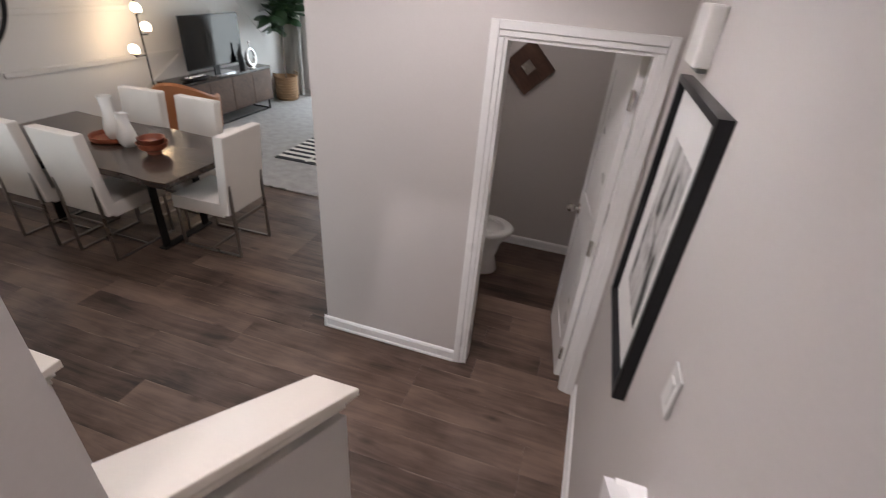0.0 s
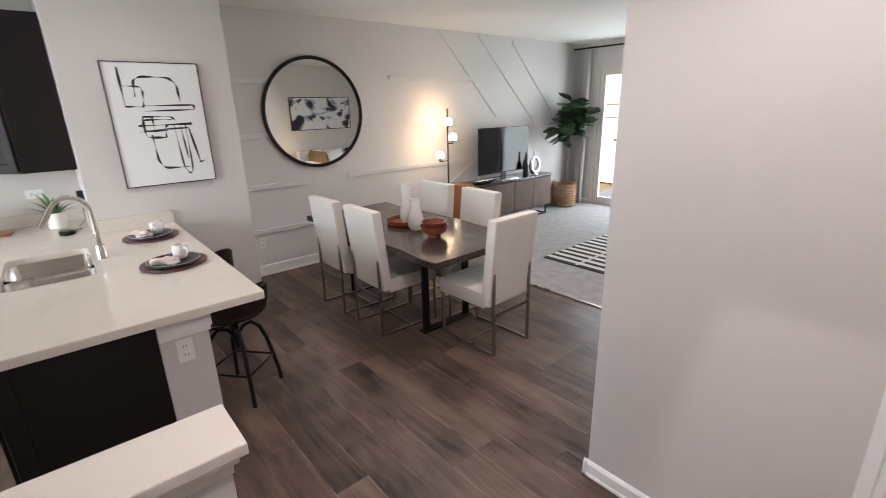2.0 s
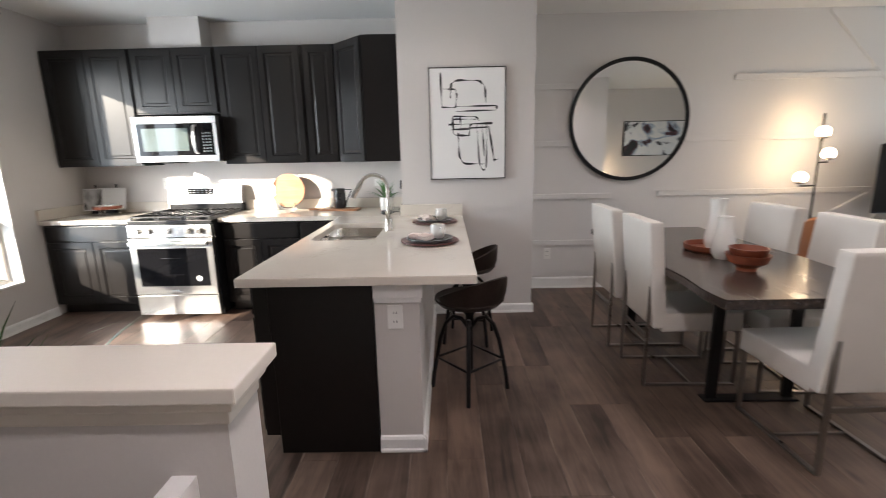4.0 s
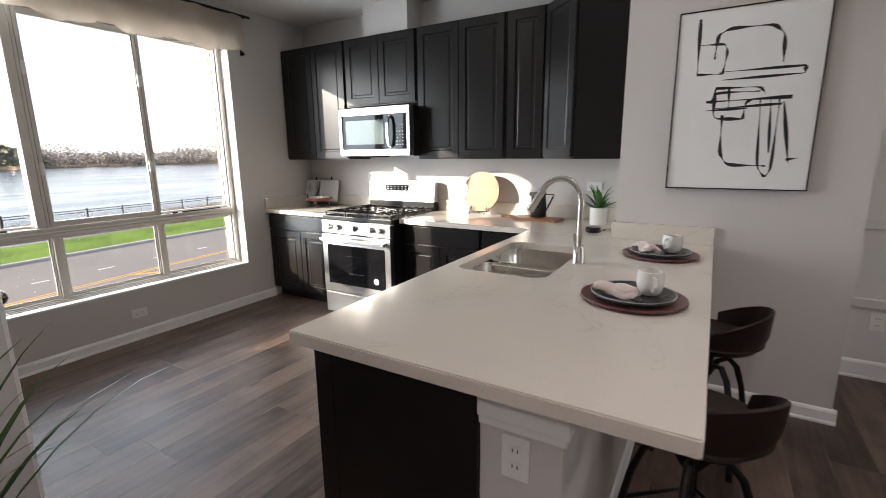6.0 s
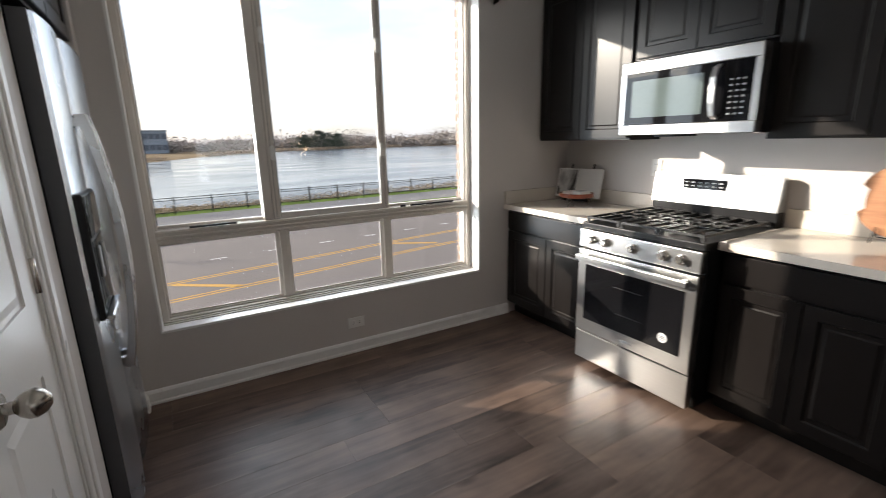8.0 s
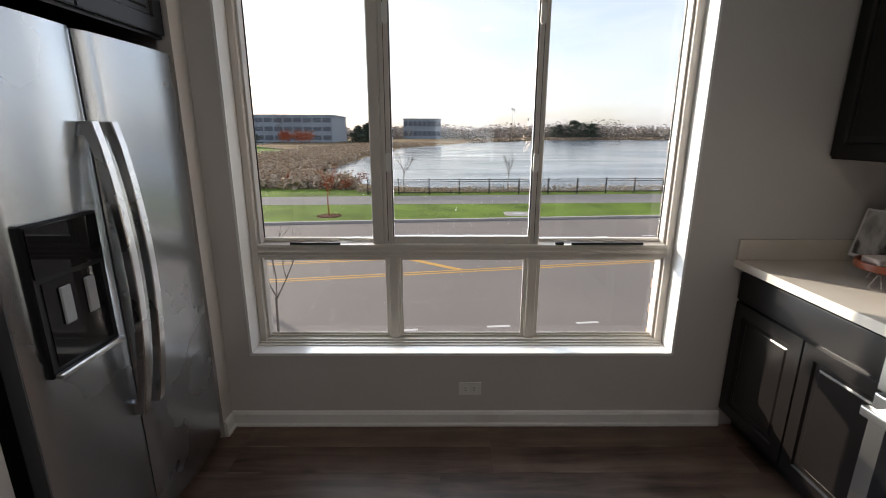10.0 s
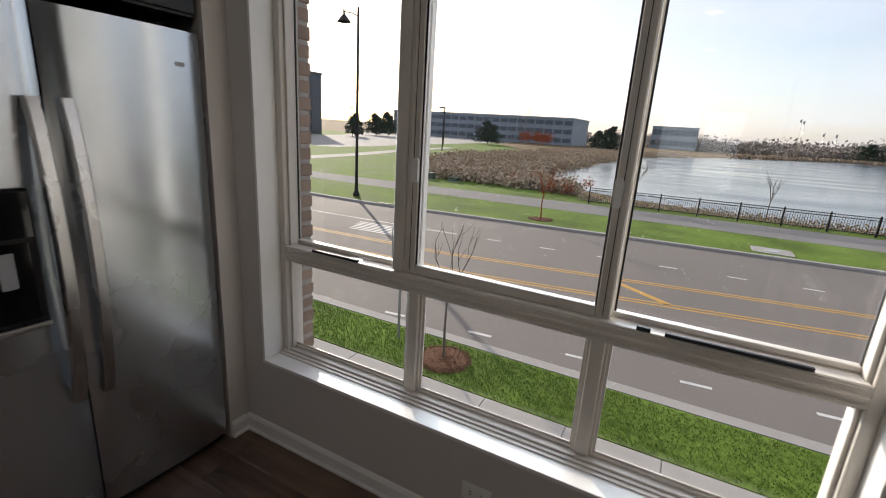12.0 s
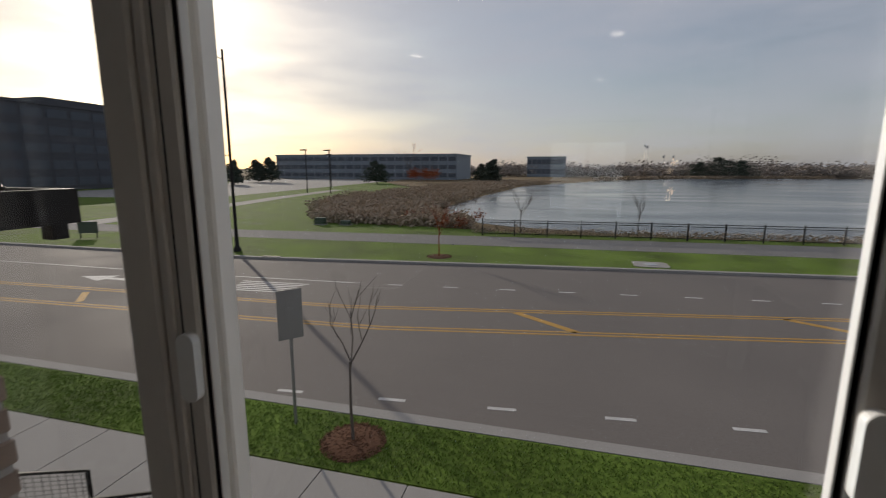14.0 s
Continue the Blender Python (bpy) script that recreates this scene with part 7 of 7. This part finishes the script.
bare_tree("street_tree", pose(0.98, -9.42, G), 2.85, "young bare street tree in a mulch bed", 0.9, 4, depth=2, trunk=0.55, boughs=3)
mulch_ring(0.98, -9.42, 0.60, G)
bare_tree("street_tree", pose(4.15, -26.9, G), 3.6, "young bare tree on the far lawn", 0.7, 6, M_REDLEAF, depth=2)
mulch_ring(4.15, -26.9, 0.7, G)
bare_tree("shore_tree", pose(0.6, -37.6, G - 0.1), 4.3, "bare spreading tree by the pond fence", 1.3, 9, depth=3)
bare_tree("shore_tree", pose(-7.9, -38.3, G - 0.1), 3.6, "thin bare sapling by the pond fence", 0.6, 10, depth=2)
bare_tree("far_tree", pose(63, -190, G - 0.1), 15, "large bare tree in front of the far offices", 1.1, 12, depth=3)

# pond fence
fn = thing("pond_fence", pose(3.25, -35.75, G, 0, 0, 183.8), "black metal picket fence along the pond", "fence")
post_m = mesh_of(boxes((-0.04, 0.04, -0.04, 0.04, 0, 1.28), bevel=0.006), "post", M_BLACKMETAL)
NP = 21
for i in range(NP):
    o = new("post", post_m)
    o.parent = fn
    o.matrix_basis = pose(2.35 * i, 0, 0)
for z in (0.18, 1.0, 1.16):
    part("rail", boxes((0, 2.35 * (NP - 1), -0.018, 0.018, z - 0.02, z + 0.02)), M_BLACKMETAL, fn)
pk = bmesh.new()
for i in range(int(2.35 * (NP - 1) / 0.13)):
    add_box(pk, i * 0.13 - 0.009, i * 0.13 + 0.009, -0.009, 0.009, 0.08, 1.2)
tagged(part("pickets", pk, M_BLACKMETAL, fn), kind="stuff")

# street lamp, sign, boxes
sl_ = thing("street_lamp", pose(16.25, -25.3, G), "tall dark street lamp with a bell head", "street lamp")
part("base", lathe([(0, 0), (0.22, 0), (0.22, 0.15), (0.12, 0.35), (0.11, 0.9), (0, 0.9)], 16), M_BLACKMETAL, sl_)
part("pole", tube([(0, 0, 0.3), (0, 0, 11.4)], 0.10, 12, taper=0.065), M_BLACKMETAL, sl_)
part("arm", tube([(0, 0, 10.85), (0.35, 0.05, 11.05), (0.70, 0.1, 11.12), (0.98, 0.15, 11.15)], 0.035, 8), M_BLACKMETAL, sl_)
part("stem", tube([(0.98, 0.15, 11.32), (0.98, 0.15, 10.95)], 0.05, 8), M_BLACKMETAL, sl_)
part("head", lathe([(0.05, 0.20), (0.10, 0.12), (0.20, 0.04), (0.40, -0.22), (0.44, -0.25), (0.42, -0.27), (0.36, -0.20), (0.15, 0.0), (0, 0.05)], 24, at=(0.98, 0.15, 10.85)), M_BLACKMETAL, sl_)
sg = thing("road_sign", pose(2.33, -9.68, G, 0, 0, 48), "grey-backed road sign on a square post", "sign")
part("post", tube([(0, 0, 0), (0, 0, 2.65)], 0, flat=(0.05, 0.05)), M_SIGN, sg)
part("plate", boxes((-0.23, 0.23, 0.028, 0.034, 1.75, 2.70)), M_SIGN, sg)
for x, y in ((46.9, -83.6), (43.0, -85.8), (57, -112), (88, -112)):
    f_ = thing("car_park_lamp", pose(x, y, G), "tall car park lamp post with a flat head", "street lamp", "car park lamps")
    part("pole", tube([(0, 0, 0), (0, 0, 8.4)], 0.11, 8), M_BLACKMETAL, f_)
    part("head", boxes((-0.2, 1.1, -0.22, 0.22, 8.3, 8.52)), M_BLACKMETAL, f_)
for x, y, h in ((18.2, -38.4, 0.62), (15.9, -38.7, 0.4)):
    u_ = thing("utility_box", pose(x, y, G), "low green utility box on the lawn", "utility box", "utility boxes")
    part("cabinet", boxes((-0.42, 0.42, -0.3, 0.3, 0.06, h), bevel=0.03), M_GREENBOX, u_)
    part("base", boxes((-0.48, 0.48, -0.36, 0.36, -0.02, 0.06)), M_WALK, u_)
mh = thing("manhole_slab", pose(-7.0, -27.6, G), "pale concrete slab with a round cover in the lawn", "manhole")
part("slab", prism(rounded_rect(-0.85, 0.85, -0.7, 0.7, 0.25), 0.0, 0.03), M_WALK, mh)
part("cover", lathe([(0, 0.045), (0.33, 0.045), (0.34, 0.03)], 24), M_BUTTON, mh)
sgn = thing("lawn_sign", pose(30.0, -27.0, G, 0, 0, 30), "small dark sign board on two legs on the far lawn", "sign")
part("board", boxes((-0.6, 0.6, -0.04, 0.04, 0.35, 1.15)), M_GREENBOX, sgn)
for x in (-0.5, 0.5):
    part("leg", boxes((x - 0.03, x + 0.03, -0.03, 0.03, 0.0, 0.35)), M_BLACKMETAL, sgn)

sdr = thing("storm_drain", pose(13.2, -24.28, G, 0, 0, 4), "dark iron storm drain set in the far kerb", "drain")
part("hood", boxes((-0.55, 0.55, -0.18, 0.10, 0.0, 0.035), bevel=0.01), M_IRON, sdr)
part("inlet", boxes((-0.5, 0.5, 0.10, 0.13, -0.095, 0.02)), M_BLACK, sdr)
xs = thing("crossing_sign", pose(39.0, -25.5, G, 0, 0, 50), "yellow-green diamond crossing sign on a thin post", "sign")
part("post", tube([(0, 0, 0), (0, 0, 2.75)], 0, flat=(0.05, 0.05)), M_SIGN, xs)
part("plate", prism([(0.0, -0.48), (0.48, 0.0), (0.0, 0.48), (-0.48, 0.0)], 0.0, 0.006), paint("yellow-green sign face", (0.50, 0.62, 0.03), 0.5, var=0.05, bump=0), xs).matrix_basis = pose(0, 0.032, 2.25, 90, 0, 0)
part("symbol", boxes((-0.09, 0.09, 0.0, 0.004, -0.22, 0.22)), M_INK, xs).matrix_basis = pose(0, 0.022, 2.25)

# entry canopy, steps and railings beside the window
cn = thing("entry_canopy", pose(0, 0, 0), "black metal entry canopy fixed to the brick front", "canopy")
part("fascia", boxes((-0.29, 2.4, -4.20, -4.16, 1.35, 1.51), (-0.29, -0.25, -4.16, YW - 0.13, 1.35, 1.51), (2.36, 2.4, -4.16, YW - 0.13, 1.35, 1.51)), M_BLACKMETAL, cn)
part("deck", boxes((-0.25, 2.36, -4.16, YW - 0.13, 1.44, 1.47)), M_BLACKMETAL, cn)
part("downspout", boxes((-0.27, -0.20, -4.15, -4.08, 1.28, 1.44)), M_BLACKMETAL, cn)
for x in (-0.05, 2.1):
    part("tie_rod", tube([(x, -4.05, 1.51), (x, YW - 0.13, 2.25)], 0.014, 8), M_BLACKMETAL, cn)


def mesh_railing(x0, y0, z0, x1, y1, z1, h=0.92):
    r_ = thing("step_railing", pose(0, 0, 0), "black railing with wire mesh panels beside the entry steps", "railing", "entry railings")
    a, c = Vector((x0, y0, z0)), Vector((x1, y1, z1))
    part("top_rail", tube([a, c], 0, flat=(0.045, 0.03)), M_BLACKMETAL, r_)
    part("bottom_rail", tube([a - Vector((0, 0, h - 0.1)), c - Vector((0, 0, h - 0.1))], 0, flat=(0.03, 0.025)), M_BLACKMETAL, r_)
    for u in (0.0, 0.5, 1.0):
        p = a.lerp(c, u)
        part("post", tube([p, p - Vector((0, 0, h + 0.25))], 0, flat=(0.04, 0.04)), M_BLACKMETAL, r_)
    w_ = bmesh.new()
    n_ = 26
    for i in range(1, n_):
        p = a.lerp(c, i / n_)
        tube([p, p - Vector((0, 0, h - 0.1))], 0, flat=(0.005, 0.005), bm=w_)
    for i in range(1, 14):
        dz = Vector((0, 0, (h - 0.1) * i / 14))
        tube([a - dz, c - dz], 0, flat=(0.005, 0.005), bm=w_)
    part("wire_mesh", w_, M_BLACKMETAL, r_)


for x in (-0.117, 1.317, 1.943, 3.35):
    mesh_railing(x, -6.53, -2.30, x, -4.30, -0.88)
for x0, x1 in ((-0.08, 1.28), (1.98, 3.31)):
    es_ = thing("entry_steps", pose(0, 0, 0), "pale concrete entry steps with metal edges, rising to the doors", "steps", "entry steps")
    for i in range(8):
        y0 = -6.42 + 0.27 * i
        part("step", boxes((x0, x1, y0, y0 + 0.27 if i < 7 else YW - 0.132, G - 0.01, G + 0.175 * (i + 1)), bevel=0.008), M_WALK, es_)
        part("nosing", boxes((x0 + 0.01, x1 - 0.01, y0 + 0.004, y0 + 0.045, G + 0.175 * (i + 1) - 0.002, G + 0.175 * (i + 1) + 0.004)), M_NICKEL, es_)

# far buildings
def office(name, m, w, d, h, floors, bays, mat, label):
    o = thing(name, m, label, "building")
    part("wall", boxes((0, w, 0, d, 0, h)), mat, o)
    part("roof", boxes((-0.3, w + 0.3, -0.3, d + 0.3, h, h + 0.6)), mat, o)
    fh = h / floors
    bw = w / bays
    wm = mesh_of(boxes((0.08 * bw, 0.92 * bw, -0.12, 0.0, 0.30 * fh, 0.80 * fh)), "window", M_OFFGLASS)
    for i in range(bays):
        for j in range(floors):
            q = new("window", wm)
            q.parent = o
            q.matrix_basis = pose(i * bw, 0, j * fh)
    return o


ob = office("office_block", pose(105, -28, G, 0, 0, -90), 89, 45, 18.0, 5, 18, M_OFFICE, "dark bronze five-storey office block beyond the road")
part("penthouse", boxes((52, 74, 4, 40, 18.6, 20.2)), M_OFFICE, ob)
office("far_office", pose(132, -197, G, 0, 0, 180), 89, 30, 10.6, 3, 22, M_OFFICE_HAZE, "long low office building beyond the car park, haze in its colour")
office("far_office", pose(20.5, -290, G, 0, 0, 180), 23, 20, 11.5, 2, 8, M_OFFICE_HAZE, "low far office building across the pond, haze in its colour")


def clump_cloud(centres, mat, name, label, category, size, n, seed):
    """Crowns as many small tilted leaf quads."""
    r_ = random.Random(seed)
    vs, fs = [], []
    for cx, cy, cz, rx, rz in centres:
        for i in range(n):
            a, e = r_.uniform(0, 6.283), r_.uniform(-1, 1)
            q = r_.uniform(0.45, 1.0) * (0.8 + 0.35 * math.sin(3 * a + cx))
            s = math.sqrt(1 - e * e)
            p = Vector((cx + rx * q * s * math.cos(a), cy + rx * q * s * math.sin(a), cz + rz * q * e))
            u = Vector((r_.uniform(-1, 1), r_.uniform(-1, 1), r_.uniform(-1, 1))).normalized() * size * r_.uniform(0.5, 1.2)
            v = u.cross(Vector((r_.uniform(-1, 1), r_.uniform(-1, 1), r_.uniform(-1, 1)))).normalized() * size * r_.uniform(0.3, 0.8)
            k = len(vs)
            vs += [tuple(p - u), tuple(p + v), tuple(p + u), tuple(p - v)]
            fs.append((k, k + 1, k + 2, k + 3))
    me_ = bpy.data.meshes.new(name)
    me_.from_pydata(vs, [], fs)
    me_.materials.append(mat)
    return tagged(new(name, me_), label, category, kind="stuff")


rng = random.Random(31)
woods = []
for i in range(460):
    x = rng.uniform(-430, 60)
    y = -292 - rng.uniform(0, 50) - (0.10 * max(0.0, -140 - x))
    h = rng.uniform(5.0, 9.5) * (0.85 + 0.3 * math.sin(x * 0.05)) * (1.0 + 0.45 * min(1.0, max(0.0, (-60 - x) / 60)))
    woods.append((x, y, G + h * 0.42, h * 0.8, h * 0.58))
clump_cloud(woods, M_FARTREE_HAZE, "far_woods", "bare woods along the far shore, haze in their grey-brown", "woods", 0.8, 120, 1)
clump_cloud([(rng.uniform(-430, 40), -352 - rng.uniform(0, 40), G + 3.5, 8, rng.uniform(4, 8)) for i in range(320)], M_FARTREE_HAZE, "far_woods", "woods on the horizon, haze in their pale grey-brown", "woods", 1.1, 60, 2)
clump_cloud([(x, (-260 + 0.366 * (x + 58) if x < -58 else -258 + 1.357 * (x + 58)) - 3 - rng.uniform(0, 6), G + 0.5, 3.0, 0.8) for x in [rng.uniform(-140, -14) for i in range(160)]], M_REED, "far_shore_reeds", "tan reeds along the far shore", "reeds", 0.6, 30, 3)
for x, y, h, r in ((21.8, -160, 9.4, 3.0), (26.5, -168, 7.5, 3.2), (56, -140, 8.3, 4.4), (95, -140, 9.8, 3.6), (101, -141, 9.0, 3.4), (92, -118, 8.4, 2.6), (-82, -278, 13, 9), (-92, -280, 11, 8), (-73, -282, 10, 7)):
    cf = thing("conifer", pose(x, y, G), "dark rounded evergreen tree in the distance", "tree", "far evergreens")
    part("trunk", tube([(0, 0, 0), (0, 0, h * 0.7)], 0.18, 6, taper=0.06), M_BARK, cf)
    cen = [(0.2 * r * math.sin(k * 2.3 + x), 0, h * (0.16 + 0.10 * k), r * (1.35 - 0.04 * k - 0.021 * k * k), h * 0.11) for k in range(7)]
    o = clump_cloud(cen, M_CONIFER, "crown", "", "", 0.42, 320, int(x))
    o["kind"] = ""
    del o["kind"]
    for key in ("label", "category"):
        if key in o:
            del o[key]
    o.parent = cf
clump_cloud([(rng.uniform(40, 54), -150 - rng.uniform(0, 25), G + 3.0, 2.6, 2.2) for i in range(9)], M_REDLEAF, "autumn_shrubs", "rust red autumn trees by the far car park", "shrubs", 0.32, 160, 5)

# reeds between lawn and water
reed = []
for i in range(900):
    t_ = rng.random()
    y = -40 - 135 * t_ ** 1.7
    xl = float(np.interp(-y, (40, 56, 77, 108, 175), (19, 30, 34, 32, 26)))
    xr = float(np.interp(-y, (40, 46, 55, 89, 137, 180), (5, 8.5, 13, 12.5, 9.8, -3)))
    x = rng.uniform(xr, xl)
    reed.append((x, y, G + 0.35, 1.3 + 0.8 * t_, 0.55 + 0.5 * rng.random()))
clump_cloud(reed, M_REED, "reed_bank", "tan and brown dry reeds on the pond bank", "reeds", 0.22, 60, 6)
clump_cloud([(rng.uniform(4, 12), rng.uniform(-46, -39), G + 0.5, 0.9, 0.7) for i in range(9)], M_REDLEAF, "autumn_shrubs", "small rust red shrubs in the reeds", "shrubs", 0.10, 140, 7)
clump_cloud([(x, -37.0 + 0.066 * (x - 3) - 0.6 * rng.random(), G + 0.2, 0.6, 0.38) for x in [4 - 0.5 * i for i in range(90)]], M_REED, "fence_reeds", "low dry reeds behind the pond fence", "reeds", 0.09, 70, 8)

# flag poles across the water
for x, y, h in ((-42, -262, 17.5), (-43.5, -264, 17), (-52, -266, 12), (-57, -268, 12)):
    fl = thing("flag_pole", pose(x, y, G), "thin pale flag pole with a dark flag across the water", "flag pole", "far flag poles")
    part("pole", tube([(0, 0, 0), (0, 0, h)], 0.12, 6), M_NICKEL, fl)
    part("flag", boxes((0.1, 0.7, -0.03, 0.03, h - 1.6, h - 0.3)), M_BUTTON, fl)

# neighbouring facade seen through the sliding door
nb_ = office("neighbour_house", pose(8, 36, G, 0, 0, 180), 26, 8, 4.2, 2, 6, M_SIDING, "pale grey neighbouring house front beyond the deck")

# brick jambs outside the window
for xa, sgn_ in ((WX1 + 0.012, 1), (WX0 - 0.012, -1)):
    x0, x1 = sorted((xa, xa + sgn_ * 0.22))
    jm = setting("wall_brick_jamb", boxes((x0, x1, YW - 0.33, YW - 0.131, -0.5, 2.75)), M_MORTAR)
    bmesh_b = mesh_of(boxes((-0.108, 0.108, -0.1015, 0.0985, -0.0285, 0.0285), bevel=0.004), "brick", M_BRICK)
    for i in range(42):
        o = new("brick", bmesh_b)
        o.parent = jm
        o.matrix_basis = pose((x0 + x1) / 2 - sgn_ * (0.004 + 0.006 * (i % 2)), YW - 0.237, -0.45 + 0.0753 * i)

# ---------------------------------------------------------------- floor planks
fl_base = bpy.data.objects["floor_base"]
PW = 0.178
plank_meshes = {}
rng = random.Random(77)


def plank(x0, x1, y0):
    L = round(x1 - x0, 3)
    if L < 0.03:
        return
    if L not in plank_meshes:
        bm_ = boxes((0, L - 0.0004, 0.0, PW - 0.0004, -0.012, 0.0))
        tops = [e for e in bm_.edges if all(abs(v.co.z) < 1e-6 for v in e.verts)]
        bmesh.ops.bevel(bm_, geom=tops, offset=0.0008, segments=1, affect="EDGES")
        plank_meshes[L] = mesh_of(bm_, "plank", M_PLANK)
    o = new("plank", plank_meshes[L])
    o.parent = fl_base
    o.matrix_basis = pose(x0, y0, 0)


y = YW
while y < 3.80:
    xa, xb = XW, (-0.502 if y + PW / 2 < 0.43 else RX)
    x = xa - rng.choice((0.1, 0.35, 0.6, 0.85, 1.0))
    while x < xb:
        plank(max(x, xa), min(x + 1.22, xb), y)
        x += 1.22
    y += PW
